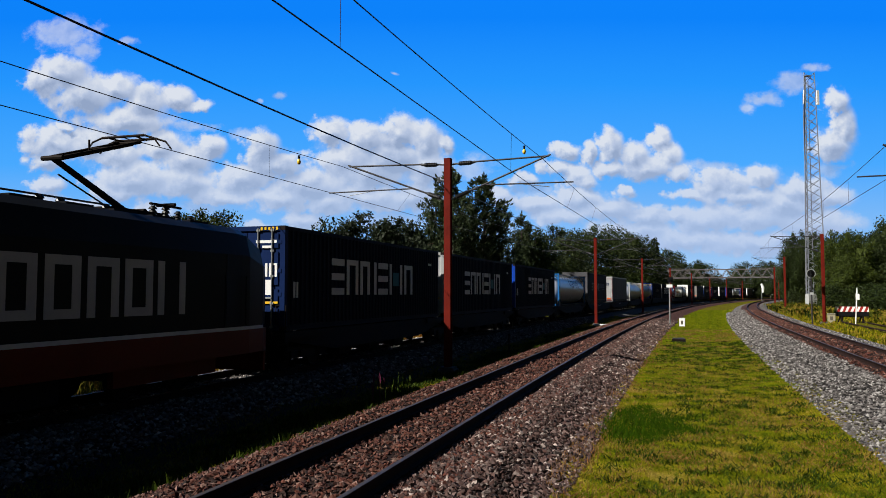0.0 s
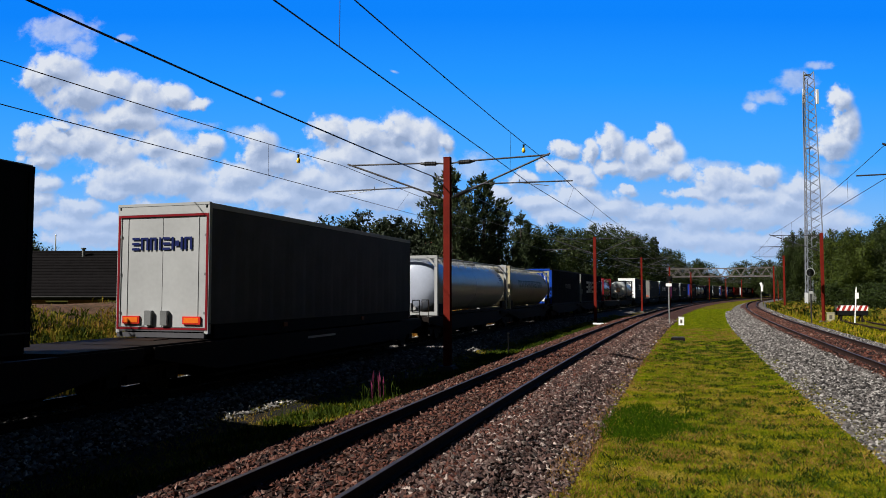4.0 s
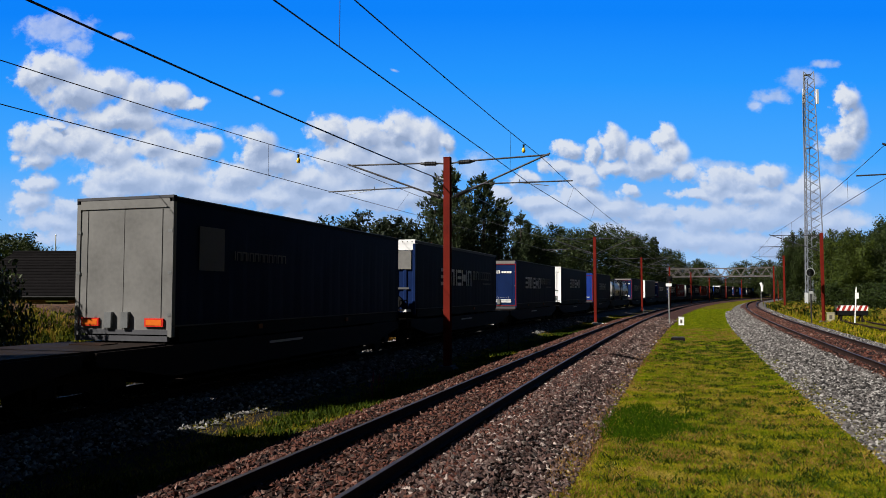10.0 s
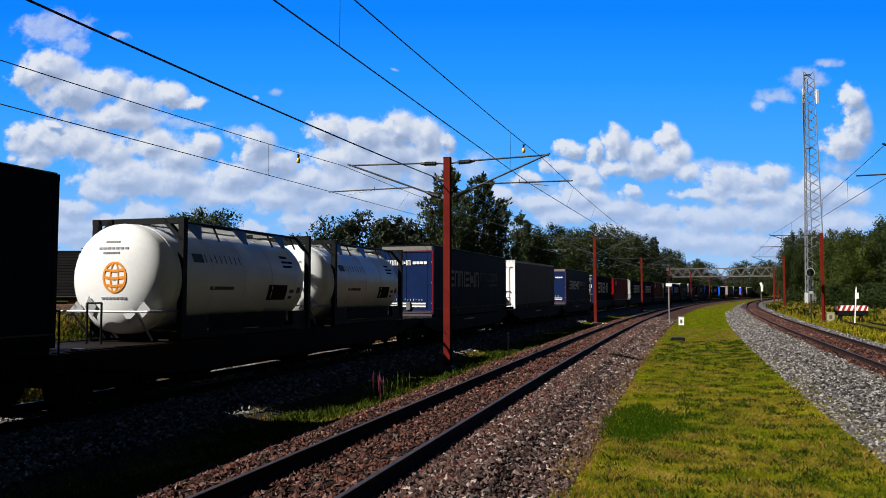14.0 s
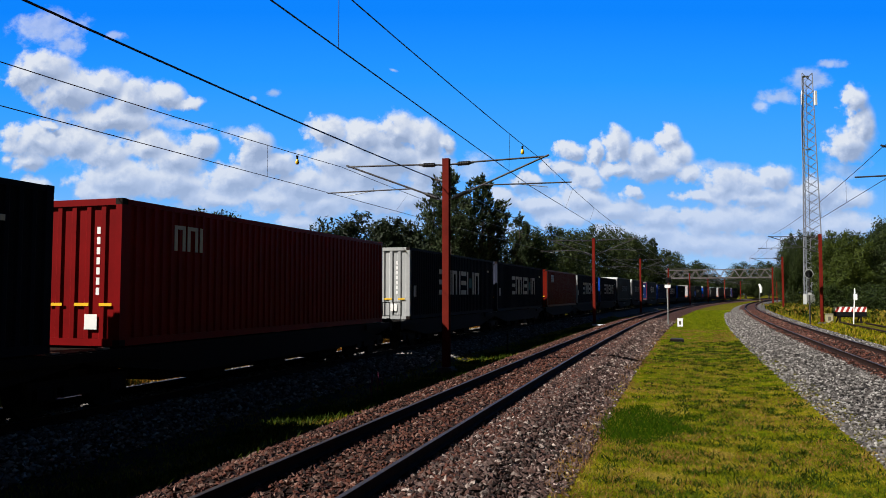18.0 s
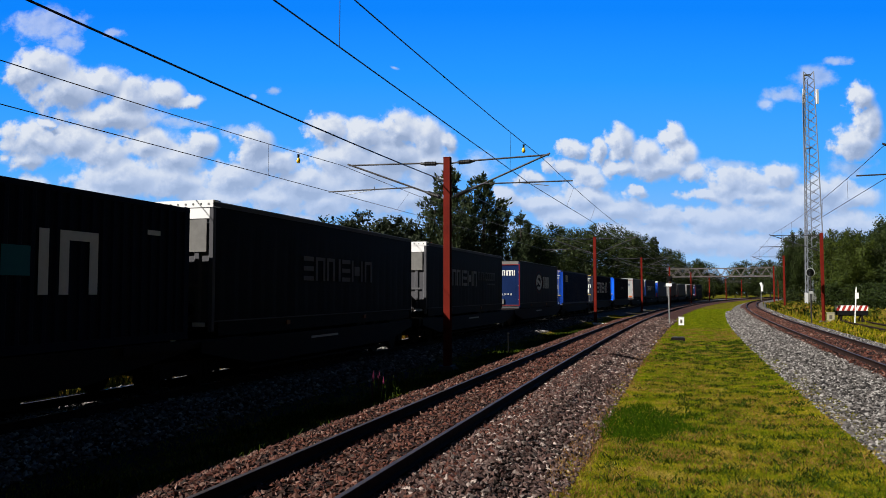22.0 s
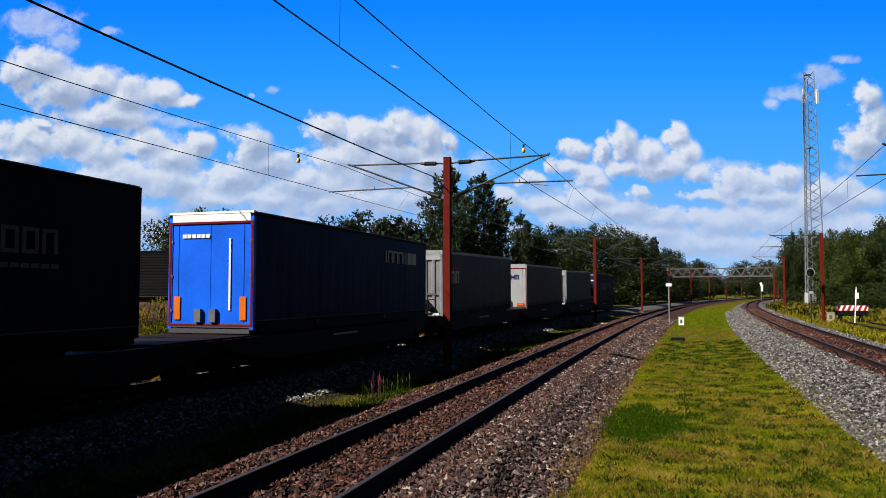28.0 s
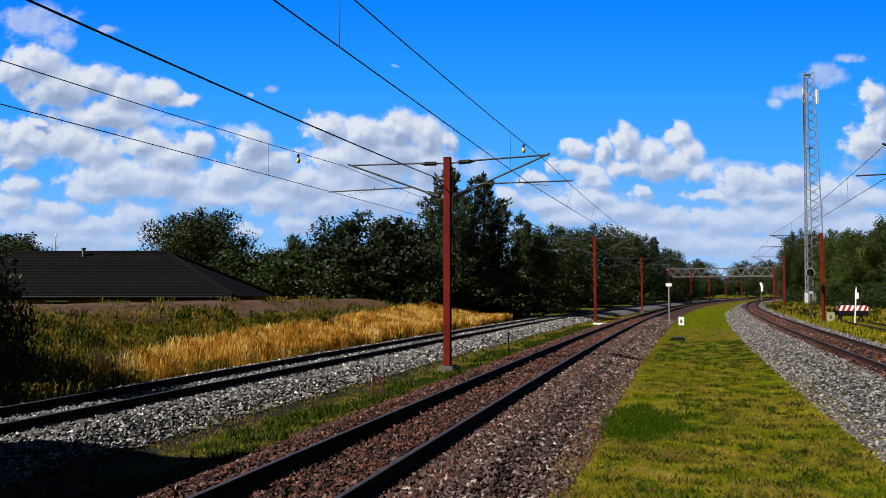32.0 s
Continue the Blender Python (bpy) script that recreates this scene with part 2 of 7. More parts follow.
D_LINES = rough_line(-1500, -100, 14) + rough_line(-100, 0, 20) + rough_line(0, 70, 90) + rough_line(70, 200, 52) + rough_line(200, 500, 30) + rough_line(500, 2400, 20)
Q_LINES = (rough_line(-1200, -60, 10) + rough_line(-60, -17, 16) + rough_line(-17, -12.3, 12) + rough_line(-12.3, -8.9, 5) + rough_line(-8.9, -1.75, 26)
           + rough_line(-1.75, 1.6, 5) + rough_line(1.6, 5.5, 14) + rough_line(5.5, 9.1, 5) + rough_line(9.1, 30, 44) + rough_line(30, 80, 10) + rough_line(80, 2500, 16))
gd, gq = np.meshgrid(D_LINES, Q_LINES, indexing="ij")
gz = level(gd, gq)
soft = np.array([[noise.noise((d * 0.35, q * 0.35, 3.1)) for q in Q_LINES] for d in D_LINES])
free = np.clip(np.minimum(np.minimum(np.abs(gq) - 2.2, np.abs(gq - Q_MAIN) - 2.4), np.abs(gq - Q_THIRD) - 2.6), 0, 1)
gz = gz + soft * 0.07 * free


def surface(d, q):
    """Height of the finished ground sheet, with its soft unevenness."""
    d, q = np.asarray(d, float), np.asarray(q, float)
    dl, ql = np.array(D_LINES), np.array(Q_LINES)
    i, j = np.clip(np.searchsorted(dl, d) - 1, 0, len(dl) - 2), np.clip(np.searchsorted(ql, q) - 1, 0, len(ql) - 2)
    u, v = (d - dl[i]) / (dl[i + 1] - dl[i]), (q - ql[j]) / (ql[j + 1] - ql[j])
    return (gz[i, j] * (1 - u) + gz[i + 1, j] * u) * (1 - v) + (gz[i, j + 1] * (1 - u) + gz[i + 1, j + 1] * u) * v


gv = spots(gd, gq, gz).reshape(-1, 3)
ni, nj = gd.shape
ij = np.arange(ni * nj).reshape(ni, nj)
gf = np.stack([ij[:-1, :-1], ij[:-1, 1:], ij[1:, 1:], ij[1:, :-1]], -1).reshape(-1, 4)
ground_mesh = big_mesh("ground", gv, gf, M["soil"])
for key in ("bed", "bed_grey", "dirt", "strip_soil", "far_grey", "far_rust"):
    ground_mesh.materials.append(M[key])
mid_q = (gq[:-1, :-1] + gq[1:, 1:]).ravel() / 2
mid_d = (gd[:-1, :-1] + gd[1:, 1:]).ravel() / 2
slot = np.zeros(len(gf), np.int32)
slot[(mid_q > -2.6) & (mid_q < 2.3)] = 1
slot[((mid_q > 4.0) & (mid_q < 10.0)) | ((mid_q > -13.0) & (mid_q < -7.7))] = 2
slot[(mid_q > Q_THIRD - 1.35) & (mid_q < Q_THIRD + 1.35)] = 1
slot[(mid_q > 2.3) & (mid_q < 4.0)] = 4
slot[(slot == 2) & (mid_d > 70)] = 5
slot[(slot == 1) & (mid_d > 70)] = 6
slot[(mid_q > 17.4) & (mid_q < 24) & (mid_d > -30) & (mid_d < 68)] = 3
ground_mesh.polygons.foreach_set("material_index", slot)
ground_mesh.polygons.foreach_set("use_smooth", [True] * len(gf))
ground = tagged(new("ground", ground_mesh), "grass, bare soil and ballast beds beside a railway", "ground", kind="structure")

# ---------------- ballast stones, grass blades ----------------
rng = np.random.default_rng(7)
OCT = np.array([(1, 0, 0), (-1, 0, 0), (0, 1, 0), (0, -1, 0), (0, 0, 1), (0, 0, -1)], float)
OCT_F = np.array([(0, 2, 4), (2, 1, 4), (1, 3, 4), (3, 0, 4), (2, 0, 5), (1, 2, 5), (3, 1, 5), (0, 3, 5)])


def stones(name, label, count, d0, d1, q0, q1, size, material, thin=1.5, keep=None):
    """Loose broken stones, denser towards d0."""
    d = d0 + (d1 - d0) * rng.random(count) ** thin
    q = q0 + (q1 - q0) * rng.random(count)
    if keep is not None:
        ok = keep(d, q)
        d, q = d[ok], q[ok]
    n = len(d)
    grow = 1 + np.clip((d - 12) / 55, 0, 1.1)
    r = size * (0.5 + 0.95 * rng.random(n)) * grow
    base = spots(d, q, surface(d, q) + r * 0.42)
    v = OCT[None] * (r[:, None, None] * (0.45 + 0.85 * rng.random((n, 6, 1)))) * np.array([1.35, 0.95, 0.72])
    a, b = rng.random(n) * 6.283, rng.random(n) * 2.4
    ca, sa, cb, sb = np.cos(a), np.sin(a), np.cos(b), np.sin(b)
    y = v[..., 1] * cb[:, None] - v[..., 2] * sb[:, None]
    z = v[..., 1] * sb[:, None] + v[..., 2] * cb[:, None]
    x, y = v[..., 0] * ca[:, None] - y * sa[:, None], v[..., 0] * sa[:, None] + y * ca[:, None]
    v = np.stack([x, y, z * 0.95], -1) + base[:, None]
    f = (OCT_F[None] + 6 * np.arange(n)[:, None, None]).reshape(-1, 3)
    return tagged(new(name, big_mesh(name, v.reshape(-1, 3), f, material)), label, "gravel", kind="stuff")


M["stone_red"] = island("reddish_ballast", [(0.0066, 0.0033, 0.00264), (0.0594, 0.01584, 0.0099), (0.099, 0.03168, 0.0198), (0.0165, 0.0066, 0.00462), (0.1254, 0.0495, 0.03432), (0.0099, 0.00528, 0.00462), (0.2244, 0.132, 0.1056)])
M["stone_grey"] = island("grey_ballast", [(0.008, 0.008, 0.008), (0.08, 0.075, 0.07), (0.18, 0.17, 0.165), (0.02, 0.018, 0.018), (0.36, 0.34, 0.33), (0.012, 0.011, 0.011), (0.60, 0.58, 0.56)])
M["stone_dull"] = island("dull_grey_ballast", [(0.0132, 0.01188, 0.01188), (0.0726, 0.066, 0.0627), (0.132, 0.1188, 0.1155), (0.0264, 0.02376, 0.0231), (0.198, 0.1848, 0.1815), (0.33, 0.3168, 0.3036)])
M["stone_mix"] = island("mixed_ballast", [(0.008, 0.005, 0.005), (0.055, 0.025, 0.020), (0.10, 0.058, 0.05), (0.022, 0.011, 0.009), (0.15, 0.098, 0.088), (0.012, 0.008, 0.007), (0.40, 0.32, 0.29)])
stones("ballast_stones", "rust-stained broken stone between the rails of the near track", 40000, 4, 75, -1.6, 2.35, 0.036, M["stone_red"], 2.0)
stones("ballast_stones", "grey-pink broken stone on the shoulder of the near track", 32000, 4, 75, -2.85, -0.85, 0.037, M["stone_mix"], 2.0)
stones("ballast_stones", "pale grey broken stone under the main track", 56000, 6, 75, 4.45, 10.2, 0.042, M["stone_grey"], 1.7)
stones("ballast_stones", "grey broken stone on the shoulders of the inner track", 84000, 12, 110, -13.1, -7.2, 0.031, M["stone_dull"], 1.6, keep=lambda d, q: np.abs(q - Q_THIRD) > 1.15)
stones("ballast_stones", "brown stained stone between the rails of the inner track", 9000, 20, 110, Q_THIRD - 1.2, Q_THIRD + 1.2, 0.036, M["stone_red"], 1.5)


for a, b, n, size, key in ((-1.6, 2.35, 9000, 0.036, "stone_red"), (-2.85, -0.85, 7000, 0.037, "stone_mix"), (3.85, 10.2, 10000, 0.042, "stone_grey"), (-13.1, -7.4, 9000, 0.040, "stone_dull")):
    stones("ballast_stones", "broken track stone beside the viewer", n, -9, 12 if a < -5 else 5, a, b, size, M[key], 1.0)


def blades(name, label, count, d0, d1, q0, q1, height, width, material, thin=1.6, lean=0.35, keep=None, segments=1, clump=0.0):
    d = d0 + (d1 - d0) * rng.random(count) ** thin
    q = q0 + (q1 - q0) * rng.random(count)
    if clump:
        k = max(1, count // 30)
        cd, cq = d[:k].copy(), q[:k].copy()
        pick = rng.integers(0, k, count)
        d, q = cd[pick] + rng.normal(0, clump, count), cq[pick] + rng.normal(0, clump, count)
    if keep is not None:
        ok = keep(d, q)
        d, q = d[ok], q[ok]
    n = len(d)
    grow = 1 + np.clip((d - 12) / 25, 0, 2.0)
    base = spots(d, q, surface(d, q) - 0.008)
    h = height * (0.45 + 0.8 * rng.random(n))
    w = width * (0.6 + 0.8 * rng.random(n)) * grow
    a, l = rng.random(n) * 6.283, rng.random(n) * 6.283
    side = np.stack([np.cos(a), np.sin(a), 0 * a], -1) * w[:, None]
    tip = np.stack([np.cos(l), np.sin(l), 0 * l], -1) * (h * lean * rng.random(n))[:, None]
    up = np.stack([0 * h, 0 * h, h], -1)
    if segments == 1:
        v = np.stack([base - side, base + side, base + tip + up], 1)
        f = np.arange(3 * n).reshape(n, 3)
    else:
        m = base + tip * 0.35 + up * 0.6
        v = np.stack([base - side * 0.5, base + side * 0.5, m + side * 0.4, m - side * 0.4, m + side * 1.5 + up * 0.15, m - side * 1.5 + up * 0.15, base + tip + up], 1)
        k = 7 * np.arange(n)[:, None]
        f = np.concatenate([k + np.array([[0, 1, 2]]), k + np.array([[0, 2, 3]]), k + np.array([[3, 2, 4]]), k + np.array([[3, 4, 5]]), k + np.array([[5, 4, 6]])])
    return tagged(new(name, big_mesh(name, v.reshape(-1, 3), f, material)), label, "grass", kind="stuff")


M["grass"] = island("green_grass", [(0.0594, 0.0924, 0.00264), (0.1254, 0.1518, 0.0033), (0.198, 0.2046, 0.00396), (0.2442, 0.231, 0.00528), (0.3168, 0.264, 0.0132), (0.3828, 0.2838, 0.0594)], 0.8, 0.08, 0.35, patchy=1.3, contrast=3.6, own=0.6)
M["pink"] = island("pink_flowers", [(0.1056, 0.0132, 0.0462), (0.1452, 0.0264, 0.066)], 0.8, 0.1)
M["stalk"] = island("pale_stalks", [(0.33, 0.2772, 0.1848), (0.2376, 0.198, 0.132), (0.396, 0.3498, 0.264)], 0.9, 0.1)
M["grass_lush"] = island("deep_green_grass", [(0.016, 0.043, 0.001), (0.040, 0.085, 0.002), (0.028, 0.062, 0.001)], 0.8, 0.05, 0.3)
M["grass_strip"] = island("rough_strip_grass", [(0.04, 0.055, 0.002), (0.12, 0.13, 0.004), (0.22, 0.21, 0.006), (0.28, 0.22, 0.012), (0.32, 0.21, 0.035)], 0.8, 0.05, 0.3, patchy=1.6)
M["grass_dark"] = island("lush_grass", [(0.035, 0.075, 0.003), (0.10, 0.15, 0.005), (0.065, 0.11, 0.004)], 0.8, 0.08, 0.3)
M["grass_dry"] = island("dry_grass", [(0.16, 0.12, 0.012), (0.40, 0.16, 0.02), (0.52, 0.25, 0.03), (0.60, 0.32, 0.045), (0.66, 0.46, 0.10), (0.74, 0.58, 0.24)], 0.8, 0.15, 0.45, patchy=0.8)
M["bank_green"] = island("bank_weed_leaves", [(0.012, 0.022, 0.002), (0.045, 0.06, 0.005), (0.12, 0.12, 0.01), (0.20, 0.16, 0.018), (0.24, 0.14, 0.03)], 0.8, 0.08, 0.35, patchy=0.9)
M["weed"] = island("weed_leaves", [(0.016, 0.032, 0.002), (0.034, 0.056, 0.003), (0.055, 0.08, 0.005)], 0.7, 0.1, 0.3)
TABLE = rng.random((128, 128))


def cloud(d, q, f, off):
    """Soft patches of 0 to 1 over the plan; f: patches a metre."""
    x, y = d * f + off, q * f + off * 1.7
    i, j = np.floor(x).astype(int), np.floor(y).astype(int)
    u, v = x - i, y - j
    u, v = u * u * (3 - 2 * u), v * v * (3 - 2 * v)
    i0, j0, i1, j1 = i % 128, j % 128, (i + 1) % 128, (j + 1) % 128
    return (TABLE[i0, j0] * (1 - u) + TABLE[i1, j0] * u) * (1 - v) + (TABLE[i0, j1] * (1 - u) + TABLE[i1, j1] * u) * v


def lawn(d, q):
    ragged = 0.55 * cloud(d, q, 0.9, 3.3) + 0.25 * cloud(d, q, 4.0, 8.1)
    return (q > -7.75 + ragged) & (q < -2.35 - ragged)


def mottle(d, q, off, f=0.7):
    return 0.5 * cloud(d, q, f, off) + 0.32 * cloud(d, q, f * 3.1, off + 5) + 0.18 * cloud(d, q, f * 9.0, off + 9)


M["grass_bright"] = island("bright_grass", [(0.0594, 0.099, 0.00264), (0.1122, 0.1584, 0.0033), (0.1848, 0.2178, 0.00396), (0.264, 0.2706, 0.0066)], 0.8, 0.08, 0.35, patchy=1.8, contrast=2.6, own=0.6)
M["grass_straw"] = island("straw_grass", [(0.26, 0.13, 0.035), (0.19, 0.085, 0.022), (0.32, 0.20, 0.07), (0.13, 0.055, 0.018)], 0.85, 0.1, 0.2)
blades("lawn_grass", "short sunlit grass between the tracks", 100000, 24, 130, -7.8, -2.2, 0.055, 0.010, M["grass_bright"], 1.7, 1.8, keep=lawn)
blades("lawn_grass", "short yellow-green grass near the viewer", 230000, 8.5, 30, -7.8, -2.3, 0.042, 0.0075, M["grass"], 1.5, 2.4, keep=lawn)
blades("lawn_grass", "short grass round the viewer", 30000, -9, 9, -7.8, -2.3, 0.075, 0.0075, M["grass"], 1.0, 1.3, keep=lawn)
blades("lawn_grass", "brighter green grass in patches", 90000, 8.5, 34, -7.8, -2.3, 0.052, 0.0085, M["grass_bright"], 1.3, 2.2, keep=lambda d, q: lawn(d, q) & (mottle(d, q, 21.0) + 0.15 * rng.random(len(d)) > 0.56))
blades("lawn_tufts", "darker tufts of grass and weeds", 34000, 8.5, 50, -7.8, -2.6, 0.06, 0.010, M["grass_dark"], 1.6, 1.8, keep=lambda d, q: lawn(d, q) & (mottle(d, q, 40.0, 1.6) > 0.60))
blades("low_weeds", "clumps of dark low weeds in the lawn", 15000, 8.5, 45, -7.2, -3.2, 0.085, 0.018, M["weed"], 1.3, 1.8, clump=0.11, keep=lawn)
blades("lush_patch", "patch of lush dark green grass beside the ballast", 36000, 12.6, 20.5, -5.6, -2.75, 0.10, 0.0075, M["grass_lush"], 1.0, 0.9,
       keep=lambda d, q: ((d - 16.4) / (2.2 + 0.4 * np.sin(q * 5))) ** 2 + ((q + 3.3) / (1.3 + 0.3 * np.sin(d * 4))) ** 2 < 0.4 + 0.8 * rng.random(len(d)))
blades("dry_tufts", "straw-coloured dry grass between the tracks", 90000, 8.5, 60, -7.8, -2.3, 0.062, 0.008, M["grass_straw"], 1.7, 2.0, keep=lambda d, q: lawn(d, q) & (mottle(d, q, 60.0, 0.9) + 0.12 * rng.random(len(d)) > 0.575))
blades("dry_patch", "patch of burnt orange-brown grass", 6000, 12.0, 15.6, -4.6, -2.8, 0.05, 0.008, M["grass_straw"], 1.0, 2.2,
       keep=lambda d, q: ((d - 13.6) / 0.75) ** 2 + ((q + 3.6) / 0.75) ** 2 < 0.4 + 0.8 * rng.random(len(d)))
blades("edge_grass", "dry grass along the edge of the ballast", 7000, 8, 60, -3.0, -2.45, 0.10, 0.006, M["grass_straw"], 1.6, 1.0, keep=lambda d, q: cloud(d, q, 1.3, 7.0) > 0.45)
blades("dry_stalks", "pale dead stalks lying in the lawn", 2400, 8, 40, -7.4, -2.9, 0.03, 0.0035, M["stalk"], 1.5, 10.0, keep=lambda d, q: cloud(d, q, 0.8, 17.0) > 0.5)
blades("strip_grass", "rough grass on the strip between the near and main tracks", 46000, 5, 90, 2.25, 4.85, 0.07, 0.008, M["grass_strip"], 1.7, 1.6, keep=lambda d, q: q < 4.4 + 0.6 * cloud(d, q, 1.1, 4.0))
blades("strip_weeds", "low weeds on the strip between the tracks", 9000, 6, 60, 2.3, 3.8, 0.15, 0.022, M["weed"], 1.5, 1.1, clump=0.15)
blades("tall_weeds", "tall green weeds beside the mast", 80, 17.2, 19.4, 2.4, 3.1, 0.55, 0.007, M["weed"], 1.0, 0.4, segments=2)
blades("willowherb", "pink flowering spikes among the weeds", 5, 17.3, 18.2, 2.6, 3.0, 0.7, 0.012, M["pink"], 1.0, 0.2, segments=2)
blades("tall_dry_grass", "tall golden dry grass on the bank", 80000, 14, 66, 10.4, 16.5, 0.78, 0.0085, M["grass_dry"], 1.0, 0.35, segments=2,
       keep=lambda d, q: (mottle(d, q, 77.0, 0.5) + np.minimum((d - 24) * 0.03, 0.12) > 0.40 + 0.16 * rng.random(len(d))) & (q < 11.4 + d * 0.085) & (d > 18 + 1.5 * rng.random(len(d))))
blades("bank_weeds", "green weeds and nettles on the bank", 60000, 8, 70, 10.0, 19.0, 0.45, 0.014, M["bank_green"], 0.9, 0.6, segments=2, keep=lambda d, q: (q > 10.0) & (q < np.where(d < 34, 17.9, 16.9)) & ((mottle(d, q, 91.0, 0.5) + (q - 14.2) * 0.05 - np.maximum(d - 24, 0) * 0.003 > 0.42) | (d < 19)), clump=0.3)
blades("ridge_weeds", "sparse dry weeds on the bare ridge of the bank", 1300, 12, 68, 17.2, 20.5, 0.28, 0.016, M["bank_green"], 0.9, 0.7, segments=2, clump=0.35)
blades("verge_grass", "rough grass on the verge of the inner track", 20000, 30, 150, -24, -13.0, 0.22, 0.02, M["grass_strip"], 1.3, 0.7, keep=lambda d, q: (np.abs(q + 16.3) > 1.1) | (mottle(d, q, 12.0) > 0.6))
blades("verge_weeds", "tall green weeds on the verge of the inner track", 9000, 40, 150, -26, -13.4, 0.7, 0.035, M["bank_green"], 1.2, 0.6, segments=2, clump=0.5, keep=lambda d, q: (q < -18.6) | (d > 84) | ((q > -15.6) & (q < -14.0) & (d > 72)))

# ---------------- rails and sleepers ----------------
RAIL = [(-0.075, -0.172), (0.075, -0.172), (0.075, -0.16), (0.012, -0.14), (0.009, -0.045), (0.035, -0.032), (0.036, -0.004), (0.028, 0.0),
        (-0.028, 0.0), (-0.036, -0.004), (-0.035, -0.032), (-0.009, -0.045), (-0.012, -0.14), (-0.075, -0.16)]
RAIL_D = rough_line(-900, 0, 60) + rough_line(0, 120, 60) + rough_line(120, 1300, 100)


def rail(parent, q, z):
    k = len(RAIL)
    v = np.concatenate([spots(np.array(RAIL_D), q + o, z + h)[:, None] for o, h in RAIL], 1).reshape(-1, 3)
    i = np.arange(len(RAIL_D) - 1)[:, None] * k + np.arange(k)[None]
    j = np.arange(len(RAIL_D) - 1)[:, None] * k + (np.arange(k)[None] + 1) % k
    f = np.stack([i, j, j + k, i + k], -1).reshape(-1, 4)
    me = big_mesh("rail", v, f, M["rust"])
    me.materials.append(M["rail_top"])
    top = np.tile(np.isin(np.arange(k), (6, 7, 8)), len(RAIL_D) - 1).astype(np.int32)
    me.polygons.foreach_set("material_index", top)
    ob = new("rail", me)
    ob.parent = parent
    return ob


def sleepers(parent, q, z, d0, d1, material, drop=0.173):
    g = Geo().box(-1.3, 1.3, -0.13, 0.13, -0.22, 0.0)
    for sx in (-1, 1):
        g.box(sx * 0.753 - 0.16, sx * 0.753 + 0.16, -0.10, 0.10, 0.0, 0.022)
    me = g.mesh("sleeper")
    me.materials.append(material)
    d = d0
    while d < d1:
        ob = new("sleeper", me)
        ob.parent = parent
        ob.matrix_basis = track_pose(d, q, z - drop)
        d += 0.62
    return me


M["sleeper"] = mat("weathered_concrete_sleeper", (0.066, 0.0594, 0.0561), 0.9, var=0.4, scale=5, random=0.3)
M["sleeper_wood"] = mat("tarred_wooden_sleeper", (0.0462, 0.033, 0.0264), 0.9, var=0.5, scale=5, random=0.3)
for q, z, label, d0, d1, m in ((Q_MAIN, 0.0, "main track with dark rails on concrete sleepers in pale ballast", -8, 60, M["sleeper"]),
                               (0.0, 0.0, "near track with rusty rails in red-brown stained ballast", -8, 20, M["sleeper_wood"]),
                               (Q_THIRD, Z_THIRD, "inner track with rusty rails in pale grey ballast", 22, 90, M["sleeper_wood"])):
    t = tagged(new("railway_track"), label, "track", kind="structure")
    rail(t, q + 0.7535, z)
    rail(t, q - 0.7535, z)
    sleepers(t, q, z, d0, d1, m, 0.173 if q > 5 else 0.225)

# ---------------- overhead line ----------------
MAST_TOP = 6.86


def wire(points, r=0.009):
    """A wire through points, as a thin six-sided tube."""
    g, n, v = Geo(), 5, []
    for i, p in enumerate(points):
        w = (Vector(points[min(i + 1, len(points) - 1)]) - Vector(points[max(i - 1, 0)])).normalized()
        u = w.orthogonal().normalized()
        s = w.cross(u)
        v += [Vector(p) + r * (u * math.cos(k * 2 * math.pi / n) + s * math.sin(k * 2 * math.pi / n)) for k in range(n)]
    m = len(points)
    return g.add(v, [(i * n + k, i * n + (k + 1) % n, i * n + n + (k + 1) % n, i * n + n + k) for i in range(m - 1) for k in range(n)] + [tuple(range(n))[::-1], tuple(range(m * n - n, m * n))])


def ribbed(foot, w):
    """A ribbed insulator in one turned piece along w."""
    u = w.orthogonal().normalized()
    s = w.cross(u)
    rings = [(0.0, 0.03), (0.08, 0.045)]
    for i in range(7):
        rings += [(0.10 + i * 0.062, 0.082), (0.13 + i * 0.062, 0.070)]
    rings += [(0.56, 0.045), (0.66, 0.03)]
    g = Geo().lathe(rings, 10, "z")
    g.v = [tuple(foot + u * x + s * y + w * z) for x, y, z in g.v]
    return g


